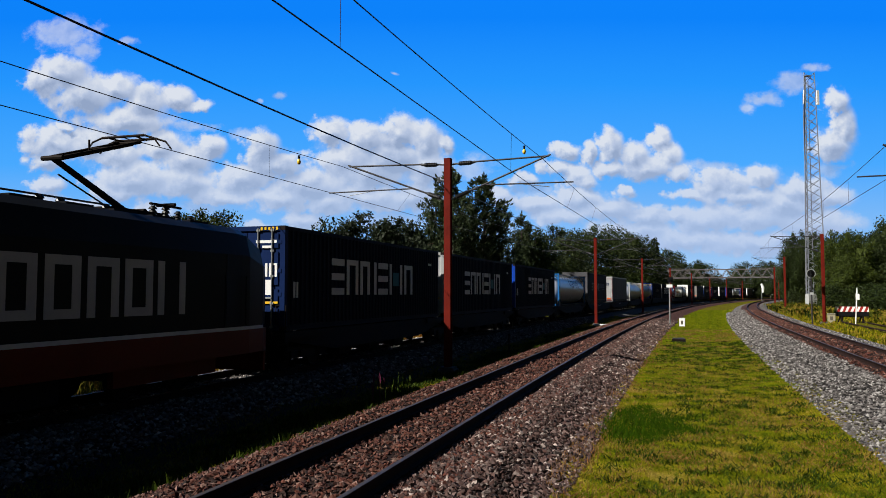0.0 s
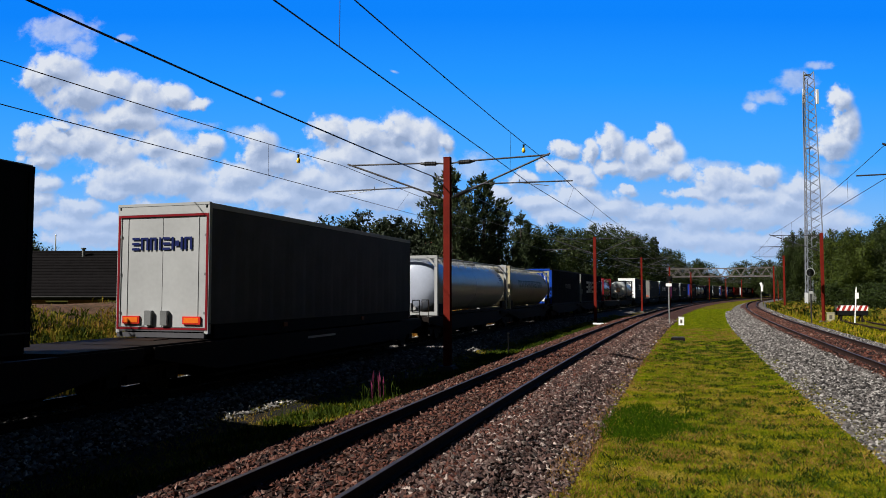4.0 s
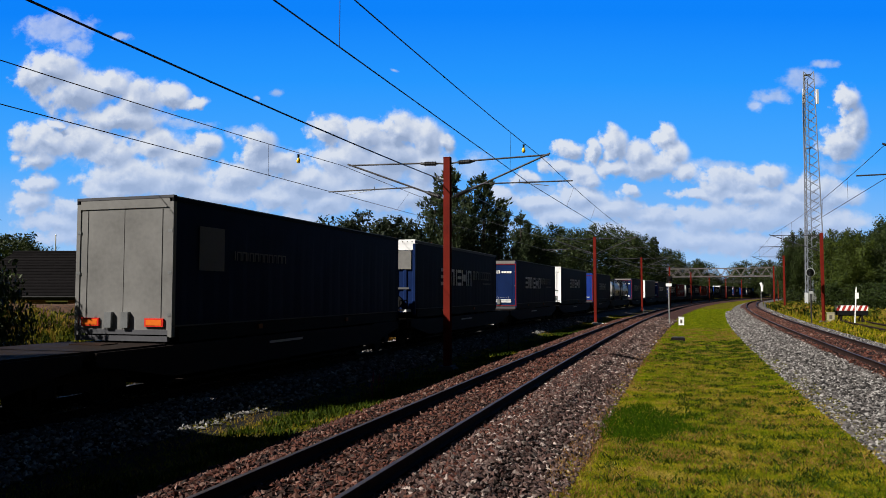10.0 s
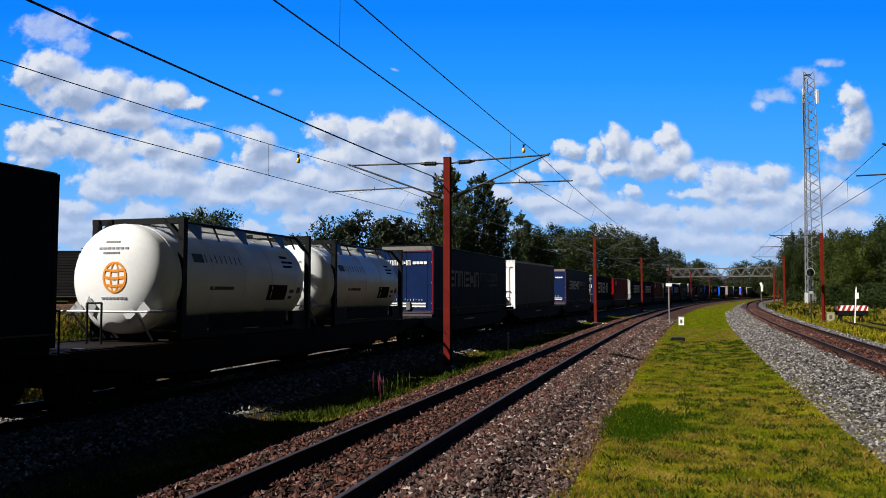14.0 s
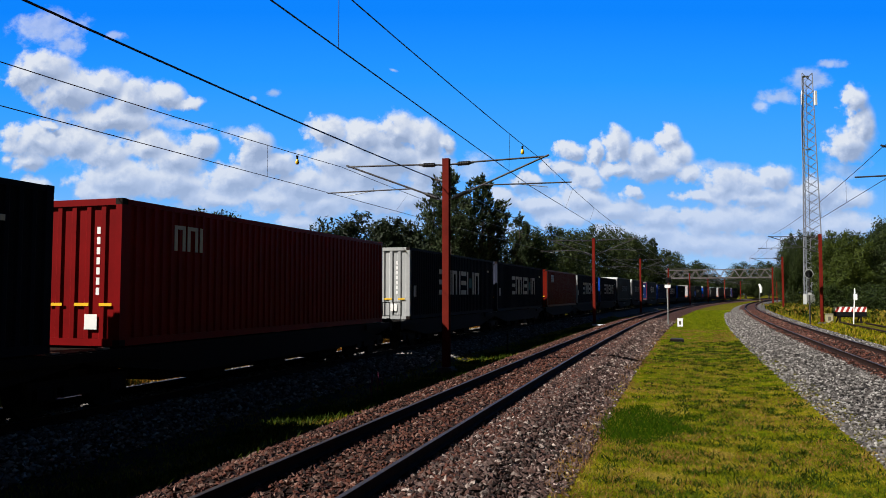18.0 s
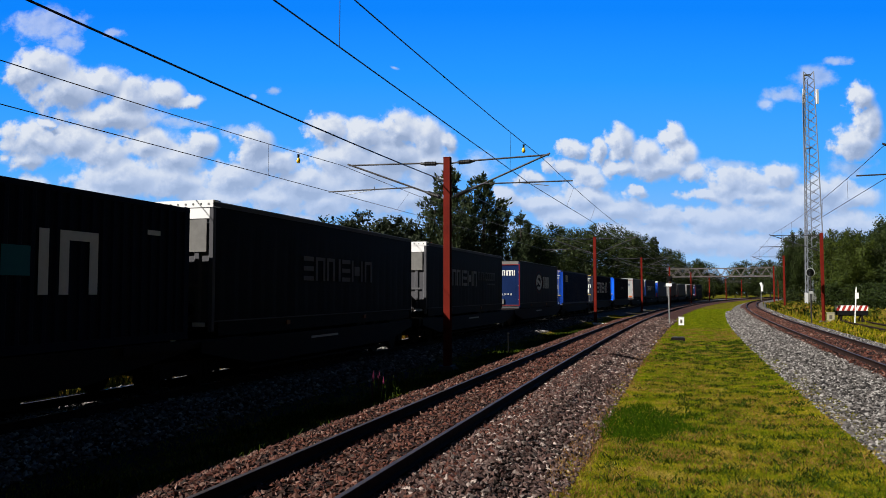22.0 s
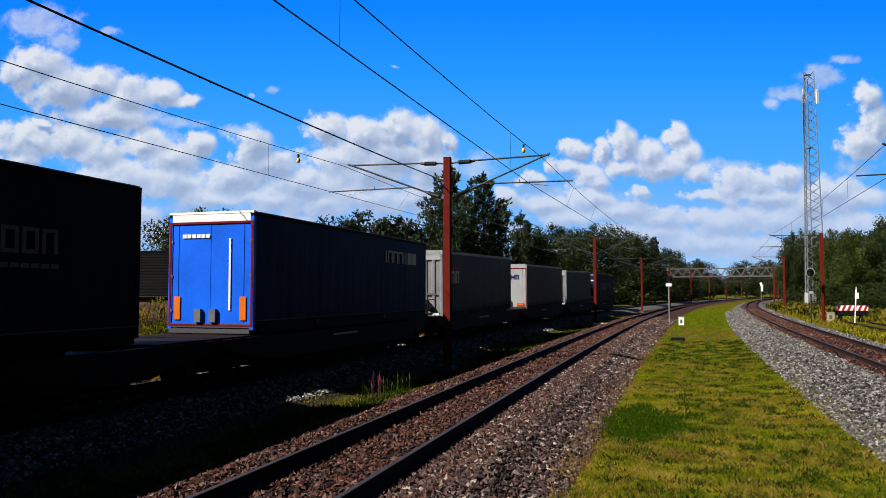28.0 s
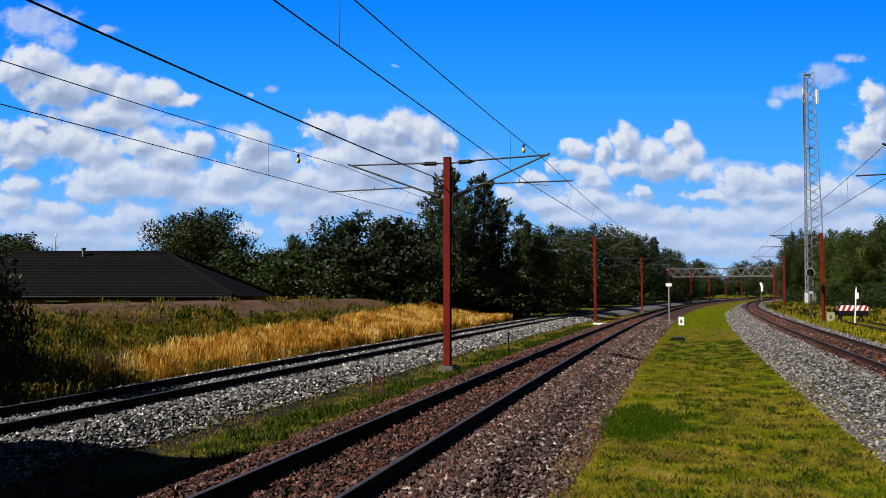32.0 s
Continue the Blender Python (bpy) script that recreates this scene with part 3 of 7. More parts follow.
def cantilever(mast, side, reach, label=""):
    """Brackets in the mast's space, x towards the track (side +1 or -1 times x)."""
    s = side
    part("top_tube", Geo().tube((s * 0.95, 0, 6.72), (s * reach, 0, 6.78), 0.030), M["arm"], mast)
    part("top_insulator", ribbed(Vector((s * 0.33, 0, 6.68)), Vector((s, 0, 0.03)).normalized()), M["insulator"], mast)
    part("clamp", Geo().tube((s * 0.12, 0, 6.66), (s * 0.36, 0, 6.69), 0.03), M["arm"], mast)
    part("clamp", Geo().tube((s * 0.88, 0, 6.70), (s * 0.98, 0, 6.73), 0.035), M["arm"], mast)
    low, far = Vector((s * 0.12, 0, 5.44)), Vector((s * (reach + 0.05), 0, 6.83))
    w = (far - low).normalized()
    part("strut_tube", Geo().tube(low + w * 0.75, far, 0.032), M["arm"], mast)
    part("strut_insulator", ribbed(low + w * 0.12, w), M["insulator"], mast)
    part("strut_foot", Geo().tube(low, low + w * 0.16, 0.03), M["steel"], mast)
    k = low + w * 1.24
    part("register_tube", Geo().tube((k.x, 0, k.z), (s * (reach + 0.8), 0, k.z - 0.03), 0.024), M["arm"], mast)
    part("steady_arm", Geo().tube((s * (reach - 1.0), 0, k.z - 0.02), (s * reach, 0, k.z - 0.16), 0.012).tube((s * (reach - 1.0), 0, k.z + 0.09), (s * (reach - 1.0), 0, k.z - 0.05), 0.012), M["steel"], mast)
    return mast


def mast(d, q, left, right, z=-0.35):
    # heights are over the rails; z: the ground at its foot
    t = thing("catenary_mast", "red-brown painted steel mast carrying overhead line brackets", "mast", "overhead line masts")
    h = MAST_TOP
    g = Geo().box(-0.115, 0.115, -0.12, -0.102, z, h).box(-0.115, 0.115, 0.102, 0.12, z, h).box(-0.008, 0.008, -0.102, 0.102, z, h)
    part("column", g, M["red_mast"], t)
    part("cap", Geo().box(-0.12, 0.12, -0.125, 0.125, h, h + 0.02), M["red_mast"], t)
    part("foundation", Geo().box(-0.3, 0.3, -0.32, 0.32, z - 0.35, z + 0.06).box(-0.24, 0.24, -0.26, 0.26, z + 0.06, z + 0.14), M["concrete"], t, "weathered concrete footing")
    part("wire_clamp", Geo().tube((-0.14, 0, 6.12), (-0.34, 0, 6.15), 0.03).tube((-0.34, 0, 6.07), (-0.34, 0, 6.23), 0.05), M["steel"], t)
    if left:
        cantilever(t, -1, left)
    if right:
        cantilever(t, 1, right)
    t.matrix_basis = track_pose(d, q, 0.0)
    return t


MAST_D = [25.6 + 40.6 * i for i in range(-2, 8)]
for d in MAST_D:
    mast(d, 3.4, 3.75, 3.55, z=-0.48)
    mast(d + 1.5, -14.2, 3.75, 0, z=-0.2)


def span(name, label, ends, sag, r, ds):
    """A wire from mast to mast; ends: its q and z at each."""
    t = thing(name, label, "wire", "overhead line wires")
    lines = []
    for (a, b), (e, f) in zip(zip(ds[:-1], ds[1:]), zip(ends[:-1], ends[1:])):
        pa, pb = spot(a, *e), spot(b, *f)
        pts = [pa.lerp(pb, i / 12) - Vector((0, 0, sag * 4 * (i / 12) * (1 - i / 12))) for i in range(13)]
        part("span", wire(pts, r), M["wire"], t)
        lines.append((pa, pb))
    return t, lines


def ends(first, second, rest):
    """q and z at the masts: the one behind the viewer, the first one ahead, all others in turn."""
    return [first, first, second] + [(rest[0] + (0.2 if i % 2 else -0.2), rest[1]) for i in range(len(MAST_D) - 3)]


for q, z0, con, mes in ((Q_MAIN, 0.0, ((7.0, 5.12), (8.15, 5.93)), ((7.85, 6.39), (7.43, 6.80))), (0.0, 0.0, ((0.18, 5.30), (0.45, 5.80)), ((0.65, 6.66), (0.08, 6.70))),
                        (Q_THIRD, 0.15, ((Q_THIRD, 5.75), (Q_THIRD, 5.75)), ((Q_THIRD, 6.80), (Q_THIRD, 6.80)))):
    ds = [d + (1.5 if q < -5 else 0.0) for d in MAST_D]
    _, top = span("messenger_wire", "dark stranded messenger wire above a track", ends(*mes, (q, 6.80 + z0)), 0.28, 0.011, ds)
    ct, low = span("contact_wire", "dark copper contact wire with thin droppers", ends(*con, (q, 5.70 + z0)), 0.0, 0.011, ds)
    for j, ((ta, tb), (ca, cb)) in enumerate(zip(top, low)):
        for i in range(1, 6):
            k = i / 6
            if j == 1 and q > -5:
                continue
            part("dropper", wire([ca.lerp(cb, k), ta.lerp(tb, k) - Vector((0, 0, (0.28) * 4 * k * (1 - k)))], 0.005), M["wire"], ct)
    # the droppers of the span over the viewer
    (ta, tb), (ca, cb) = top[1], low[1]
    for kc, km in {Q_MAIN: ((0.896, 0.872), (0.62, 0.60)), 0.0: ((0.611, 0.609), (0.911, 0.881))}.get(q, ()):
        part("dropper", wire([ca.lerp(cb, kc), ta.lerp(tb, km) - Vector((0, 0, 0.28 * 4 * km * (1 - km)))], 0.005), M["wire"], ct)
span("return_wire", "thick dark return wire clamped to the masts", ends((3.45, 6.06), (3.78, 6.17), (3.75, 6.15)), 0.28, 0.018, MAST_D)

# ---------------- sky backdrop with drifting clouds ----------------
def view_dir(x, y):
    """Level direction for a place in the opening view: x to the right, y down, horizon at 517.6."""
    return Vector(((x - 784) / 1355, 1.0, (517.6 - y) / 1355))


# x, y, half width and half height of each heap
CLOUDS_WEST = [(50, 108, 52, 36), (95, 152, 66, 44), (162, 138, 38, 32), (212, 165, 50, 34), (180, 202, 90, 26), (18, 116, 40, 34), (275, 155, 36, 23), (318, 170, 26, 12),
               (40, 245, 58, 34), (112, 246, 66, 32), (245, 252, 56, 30), (160, 268, 60, 28), (296, 276, 56, 30), (350, 252, 25, 24), (440, 255, 36, 32), (474, 290, 46, 28),
               (402, 312, 66, 28), (200, 312, 84, 34), (295, 322, 66, 32), (165, 338, 50, 20), (372, 345, 70, 18), (20, 282, 40, 16), (60, 212, 20, 8)]
CLOUDS_SOUTH = [(575, 226, 40, 28), (640, 236, 40, 30), (600, 276, 62, 40), (542, 328, 66, 34), (705, 224, 40, 32), (752, 242, 40, 36), (700, 278, 58, 36), (764, 294, 46, 40),
                (652, 306, 78, 40), (470, 352, 78, 22), (565, 362, 62, 24), (646, 352, 78, 26), (515, 396, 44, 18), (30, 328, 36, 19), (15, 362, 40, 24), (100, 372, 48, 17),
                (66, 398, 68, 22), (160, 402, 58, 22), (232, 382, 48, 26), (142, 424, 120, 18), (440, 406, 22, 13), (262, 412, 40, 18), (795, 250, 18, 18), (730, 350, 60, 30)]
CLOUDS_MID = [(945, 318, 26, 13), (900, 352, 24, 22), (960, 362, 60, 18), (1005, 290, 28, 17), (1042, 302, 32, 22), (1062, 318, 20, 14), (1070, 266, 16, 20), (1110, 246, 26, 32),
              (1150, 268, 36, 24), (1206, 236, 22, 23), (1222, 268, 28, 28), (1180, 292, 68, 24), (1106, 296, 34, 18), (1136, 340, 22, 10), (1240, 304, 26, 15), (1050, 352, 50, 22),
              (1100, 372, 60, 24), (1010, 386, 60, 20), (1180, 386, 60, 20), (1150, 416, 90, 22), (1025, 262, 26, 14)]
CLOUDS_EAST = [(1300, 322, 40, 26), (1346, 326, 40, 24), (1396, 312, 38, 24), (1360, 347, 90, 18), (1262, 346, 40, 11), (1235, 380, 24, 10), (1292, 392, 90, 26), (1382, 388, 80, 26),
               (1250, 432, 140, 20), (1482, 340, 50, 28), (1532, 352, 50, 24), (1440, 366, 60, 24), (1390, 440, 130, 22), (1552, 165, 26, 26), (1540, 250, 38, 36), (1566, 215, 26, 40), (1500, 400, 90, 26)]
CLOUD_WISPS = [(1470, 124, 54, 34), (1510, 92, 40, 14), (1420, 158, 50, 18), (1388, 176, 24, 14), (474, 155, 18, 12), (445, 163, 9, 8), (55, 30, 90, 46), (95, 62, 40, 24), (185, 48, 16, 12), (1525, 292, 60, 24),
               (1025, 262, 34, 20), (700, 112, 14, 5), (320, 205, 60, 14), (420, 226, 40, 20), (960, 340, 80, 30), (850, 300, 60, 30), (330, 370, 80, 20), (1300, 290, 60, 16), (690, 395, 120, 26), (880, 400, 90, 26)]


def cloud_material():
    m = bpy.data.materials.new("blue_sky_with_cumulus")
    m.use_nodes = True
    n, l = m.node_tree.nodes, m.node_tree.links
    n.remove(n["Principled BSDF"])
    em = n.new("ShaderNodeEmission")
    l.new(em.outputs[0], n["Material Output"].inputs["Surface"])
    uv = n.new("ShaderNodeUVMap")

    def math_(op, a, b=None, c=None):
        k = n.new("ShaderNodeMath")
        k.operation = op
        for i, v in enumerate((a, b, c)):
            if v is None:
                continue
            if isinstance(v, (int, float)):
                k.inputs[i].default_value = v
            else:
                l.new(v, k.inputs[i])
        return k.outputs[0]

    def vec(op, a, b, c=None):
        k = n.new("ShaderNodeVectorMath")
        k.operation = op
        for i, v in enumerate((a, b, c)):
            if v is None:
                continue
            if isinstance(v, tuple):
                k.inputs[i].default_value = v
            else:
                l.new(v, k.inputs[i])
        return k.outputs[0]

    def noise_(at, scale, detail, rough=0.5):
        k = n.new("ShaderNodeTexNoise")
        k.inputs["Scale"].default_value, k.inputs["Detail"].default_value, k.inputs["Roughness"].default_value = scale, detail, rough
        l.new(at, k.inputs["Vector"])
        return k

    def smooth(x, a, b):
        k = n.new("ShaderNodeMapRange")
        k.interpolation_type = "SMOOTHSTEP"
        k.inputs["From Min"].default_value, k.inputs["From Max"].default_value = a, b
        l.new(x, k.inputs["Value"])
        return k.outputs["Result"]

    def field(at, heaps, grow):
        """1 in the middle of a heap, falling to 0 outside it."""
        last = None
        for x, y, rx, ry in heaps:
            mp = n.new("ShaderNodeMapping")
            mp.vector_type = "TEXTURE"
            mp.inputs["Location"].default_value = (x / 100, -y / 100, 0)
            mp.inputs["Scale"].default_value = (rx * grow / 100, ry * grow / 100, 1)
            g = n.new("ShaderNodeTexGradient")
            g.gradient_type = "SPHERICAL"
            l.new(at, mp.inputs["Vector"])
            l.new(mp.outputs[0], g.inputs["Vector"])
            last = g.outputs["Fac"] if last is None else math_("SMOOTH_MAX", last, g.outputs["Fac"], 0.20)
        # the soft union lifts the empty sky a little: take that off again
        return math_("MAXIMUM", math_("MULTIPLY_ADD", last, 1.25, -0.25), 0.0)

    def heap_density(at):
        """Thickness of the cumulus at a place, below 0 outside it."""
        w = vec("SUBTRACT", noise_(at, 2.6, 5, 0.55).outputs["Color"], (0.5, 0.5, 0.5))
        f = field(vec("MULTIPLY_ADD", w, (0.55, 0.42, 0.0), at), CLOUDS_WEST + CLOUDS_SOUTH + CLOUDS_MID + CLOUDS_EAST, 1.75)
        p = math_("MULTIPLY", math_("SUBTRACT", noise_(at, 2.6, 10, 0.58).outputs["Fac"], 0.5), 1.8)
        return f, p, math_("ADD", p, math_("MULTIPLY_ADD", f, 1.5, -0.20))
    here = uv.outputs["UV"]
    f, puff, dens = heap_density(here)
    f_sun, puff_sun, _ = heap_density(vec("ADD", here, (-0.08, 0.13, 0.0)))
    solid = math_("MULTIPLY", smooth(dens, -0.10, 0.52), smooth(f, 0.0, 0.12))
    broad = noise_(here, 0.9, 4)
    # thin torn veils
    torn = noise_(vec("MULTIPLY", here, (1.0, 1.25, 1.0)), 2.3, 10, 0.66)
    w2 = vec("SUBTRACT", broad.outputs["Color"], (0.5, 0.5, 0.5))
    v = field(vec("MULTIPLY_ADD", w2, (0.7, 0.5, 0.0), here), CLOUD_WISPS, 1.5)
    veil = math_("MULTIPLY", smooth(math_("MULTIPLY_ADD", math_("SUBTRACT", torn.outputs["Fac"], 0.5), 2.4, math_("MULTIPLY_ADD", v, 1.4, -0.42)), -0.12, 0.75), math_("MULTIPLY", smooth(v, 0.0, 0.25), 0.6))
    halo = math_("MULTIPLY", smooth(math_("MULTIPLY_ADD", math_("SUBTRACT", torn.outputs["Fac"], 0.5), 1.6, math_("MULTIPLY_ADD", f, 1.5, -0.05)), 0.0, 0.9), math_("MULTIPLY", smooth(f, 0.0, 0.2), 0.42))
    cover = math_("MAXIMUM", math_("MULTIPLY", solid, 0.97), math_("MAXIMUM", veil, halo))
    # the side towards the sun is white, the far side and the thick of it grey
    lit = math_("MULTIPLY_ADD", math_("SUBTRACT", puff, puff_sun), 0.55, math_("MULTIPLY_ADD", math_("SUBTRACT", f, f_sun), 1.7, 0.62))
    lit = math_("MULTIPLY_ADD", math_("SUBTRACT", broad.outputs["Fac"], 0.5), 1.5, lit)
    lit = math_("SUBTRACT", lit, math_("MULTIPLY", smooth(dens, 0.2, 1.3), 0.34))
    tones = n.new("ShaderNodeValToRGB")
    e = tones.color_ramp.elements
    e[0].position, e[0].color = 0.0, (0.29, 0.37, 0.54, 1)
    e[1].position, e[1].color = 1.0, (0.72, 0.76, 0.83, 1)
    k = e.new(0.5)
    k.color = (0.46, 0.54, 0.71, 1)
    l.new(lit, tones.inputs["Fac"])
    sep = n.new("ShaderNodeSeparateXYZ")
    l.new(here, sep.inputs[0])
    up = math_("MULTIPLY_ADD", sep.outputs["Y"], 1 / 5.2, 1.0)
    blue = n.new("ShaderNodeValToRGB")
    e = blue.color_ramp.elements
    e[0].position, e[0].color = 0.0, (0.42, 0.62, 0.86, 1)
    e[1].position, e[1].color = 1.0, (0.004, 0.22, 0.94, 1)
    for p, c in ((0.18, (0.24, 0.50, 0.90, 1)), (0.45, (0.065, 0.39, 0.98, 1)), (0.75, (0.018, 0.30, 0.97, 1))):
        k = e.new(p)
        k.color = c
    l.new(up, blue.inputs["Fac"])
    far = n.new("ShaderNodeMixRGB")
    far.inputs["Color2"].default_value = (0.40, 0.54, 0.82, 1)
    l.new(math_("MULTIPLY", math_("SUBTRACT", 1.0, smooth(up, 0.10, 0.60)), 0.72), far.inputs["Fac"])
    l.new(tones.outputs["Color"], far.inputs["Color1"])
    mix = n.new("ShaderNodeMixRGB")
    l.new(cover, mix.inputs["Fac"])
    l.new(blue.outputs["Color"], mix.inputs["Color1"])
    l.new(far.outputs["Color"], mix.inputs["Color2"])
    em.inputs["Strength"].default_value = 0.70
    l.new(mix.outputs["Color"], em.inputs["Color"])
    return m


def sky_sheet():
    xs, ys = np.linspace(-400, 1968, 60), np.linspace(-300, 620, 30)
    v, uvs = [], []
    for y in ys:
        for x in xs:
            w = view_dir(x, y)
            p = w * (2600 / w.length)
            v.append(p)
            uvs.append((x / 100, -y / 100))
    k = len(xs)
    f = [(r * k + i, r * k + i + 1, r * k + k + i + 1, r * k + k + i) for r in range(len(ys) - 1) for i in range(k - 1)]
    me = bpy.data.meshes.new("cloud_backdrop")
    me.from_pydata(v, [], f)
    lay = me.uv_layers.new(name="UVMap")
    for lp in me.loops:
        lay.data[lp.index].uv = uvs[lp.vertex_index]
    me.materials.append(cloud_material())
    return tagged(new("cloud_backdrop", me), "deep blue summer sky with white cumulus clouds", "sky", kind="structure")


cloud_sky = sky_sheet()

# ---------------- trees ----------------
M["leaf_a"] = island("dark_broad_leaves", [(0.00594, 0.0132, 0.00198), (0.01848, 0.03168, 0.00462), (0.0396, 0.0561, 0.00858), (0.01254, 0.02244, 0.00396)], 0.6, 0.25, 0.2)
M["needle"] = island("conifer_needles", [(0.00792, 0.01584, 0.00462), (0.0198, 0.033, 0.00792), (0.0363, 0.0495, 0.01188), (0.0132, 0.02376, 0.0066)], 0.7, 0.15, 0.15)
M["needle_light"] = island("pine_needles", [(0.012, 0.022, 0.008), (0.035, 0.055, 0.02), (0.07, 0.09, 0.04), (0.02, 0.034, 0.012)], 0.6, 0.25, 0.2)
M["leaf_b"] = island("mid_green_leaves", [(0.006, 0.012, 0.002), (0.017, 0.030, 0.004), (0.034, 0.052, 0.008), (0.010, 0.019, 0.003)], 0.6, 0.2, 0.2)
M["leaf_c"] = island("yellow_green_leaves", [(0.010, 0.020, 0.002), (0.034, 0.052, 0.005), (0.065, 0.086, 0.009), (0.020, 0.034, 0.003)], 0.6, 0.2, 0.22)
M["leaf_d"] = island("grey_green_leaves", [(0.0066, 0.01188, 0.00462), (0.0132, 0.02244, 0.00858), (0.02244, 0.03432, 0.01452), (0.0099, 0.01716, 0.0066)], 0.65, 0.25, 0.2)


def tree_meshes(seed, height, spread, key, shape="round", leaves=6500, leaf=0.13, bare=0.12):
    """Trunk and crown of one tree: limbs from the trunk, and leaves in clumps round the limb ends."""
    r = np.random.default_rng(seed)
    trunk = Geo()
    pts = [Vector((0, 0, -0.3))]
    for i in range(1, 7):
        pts.append(Vector((r.normal(0, 0.03) * height * 0.2, r.normal(0, 0.03) * height * 0.2, height * 0.82 * i / 6)))
    r0 = height * 0.022
    for i in range(6):
        trunk.tube(pts[i], pts[i + 1], r0 * (1 - i / 6.6), r0 * (1 - (i + 1) / 6.6), 8)
    tips = []
    n = 34 if shape != "bush" else 26
    for i in range(n):
        k = bare + (1 - bare) * (i + r.random()) / n
        if shape == "pine":
            w = spread * (1.05 - k) * (0.75 + 0.4 * r.random()) + 0.3
        elif shape == "bush":
            w = spread * math.sqrt(max(0.05, 1 - (k * 0.9) ** 2)) * (0.6 + 0.5 * r.random())
        else:
            w = spread * (0.35 + 0.75 * math.sin(min(1, max(0, (k - bare * 0.6)) / (1 - bare * 0.6)) ** 0.8 * math.pi) ** 0.7) * (0.62 + 0.5 * r.random())
        a = i * 2.4 + r.normal(0, 0.4)
        z0 = height * k * 0.86
        a0 = pts[0].lerp(pts[-1], min(0.98, k * 0.95))
        a0 = Vector((a0.x, a0.y, z0))
        tip = Vector((math.cos(a) * w, math.sin(a) * w, z0 + height * (0.10 if shape != "pine" else 0.02) * r.random() + w * 0.12))
        trunk.tube(a0, tip, r0 * 0.36 * (1.1 - k), r0 * 0.05, 5)
        for s in (1.0, 0.72, 0.42):
            c = a0.lerp(tip, s)
            tips.append((c, w * (0.34 if s == 1 else 0.40) * (0.7 + 0.6 * r.random()) + height * 0.012))
    tips.append((Vector((pts[-1].x, pts[-1].y, height * 0.93)), height * 0.06))
    cent = np.array([t[0] for t in tips])
    size = np.array([t[1] for t in tips])
    wts = size ** 1.6
    pick = r.choice(len(tips), leaves, p=wts / wts.sum())
    d = r.normal(0, 1, (leaves, 3))
    d /= np.linalg.norm(d, axis=1)[:, None]
    rad = size[pick] * r.random(leaves) ** 0.45
    pos = cent[pick] + d * rad[:, None] * np.array([1, 1, 0.8])
    pos[:, 2] = np.minimum(np.maximum(pos[:, 2], 0.05), height * 1.02)
    u = r.normal(0, 1, (leaves, 3))
    u /= np.linalg.norm(u, axis=1)[:, None]
    w = np.cross(u, d)
    w /= np.linalg.norm(w, axis=1)[:, None] + 1e-6
    s = leaf * (0.5 + 0.9 * r.random(leaves))[:, None]
    v = np.stack([pos - u * s, pos + w * s * 0.55, pos + u * s, pos - w * s * 0.55], 1).reshape(-1, 3)
    f = np.arange(4 * leaves).reshape(-1, 4)
    tm = trunk.mesh("trunk", True)
    tm.materials.append(M["bark"])
    return tm, big_mesh("crown", v, f, M[key])


def conifer(seed, height, spread, key, sprays=9000):
    """Trunk and crown of a conifer: whorls of drooping boughs with thin needle sprays."""
    r = np.random.default_rng(seed)
    trunk = Geo().tube((0, 0, -0.3), (0, 0, height * 0.55), height * 0.018, height * 0.010, 8).tube((0, 0, height * 0.55), (0, 0, height), height * 0.010, 0.01, 6)
    at, way, size = [], [], []
    boughs = []
    for i in range(110):
        k = 0.08 + 0.91 * (i + r.random()) / 110
        long = spread * (1.0 - k) ** 0.75 * (0.55 + 0.6 * r.random()) + 0.15
        a = i * 2.4 + r.normal(0, 0.3)
        foot = Vector((0, 0, height * k))
        tip = foot + Vector((math.cos(a) * long, math.sin(a) * long, long * (0.30 * k - 0.02) + r.normal(0, 0.08)))
        boughs.append((foot, tip, long))
        if long > 0.7:
            trunk.tube(foot, tip, 0.035, 0.008, 4)
    weight = np.array([b[2] ** 1.25 + 0.12 for b in boughs])
    for j in r.choice(len(boughs), sprays, p=weight / weight.sum()):
        foot, tip, long = boughs[j]
        s = 0.18 + 0.84 * r.random() ** 0.7
        out = (tip - foot).normalized()
        c = foot.lerp(tip, s) + Vector(r.normal(0, 1, 3)) * (0.07 + 0.13 * long * (1.15 - s))
        at.append(c)
        way.append((out + Vector(r.normal(0, 0.55, 3)) + Vector((0, 0, 0.25))).normalized())
    at, way = np.array(at), np.array(way)
    u = np.cross(way, r.normal(0, 1, way.shape))
    u /= np.linalg.norm(u, axis=1)[:, None] + 1e-6
    n = (0.16 + 0.18 * r.random(len(at)))[:, None]
    v = np.stack([at - way * n * 0.6, at + u * n * 0.22, at + way * n, at - u * n * 0.22], 1).reshape(-1, 3)
    tm = trunk.mesh("trunk", True)
    tm.materials.append(M["bark"])
    return tm, big_mesh("crown", v, np.arange(len(v)).reshape(-1, 4), M[key])


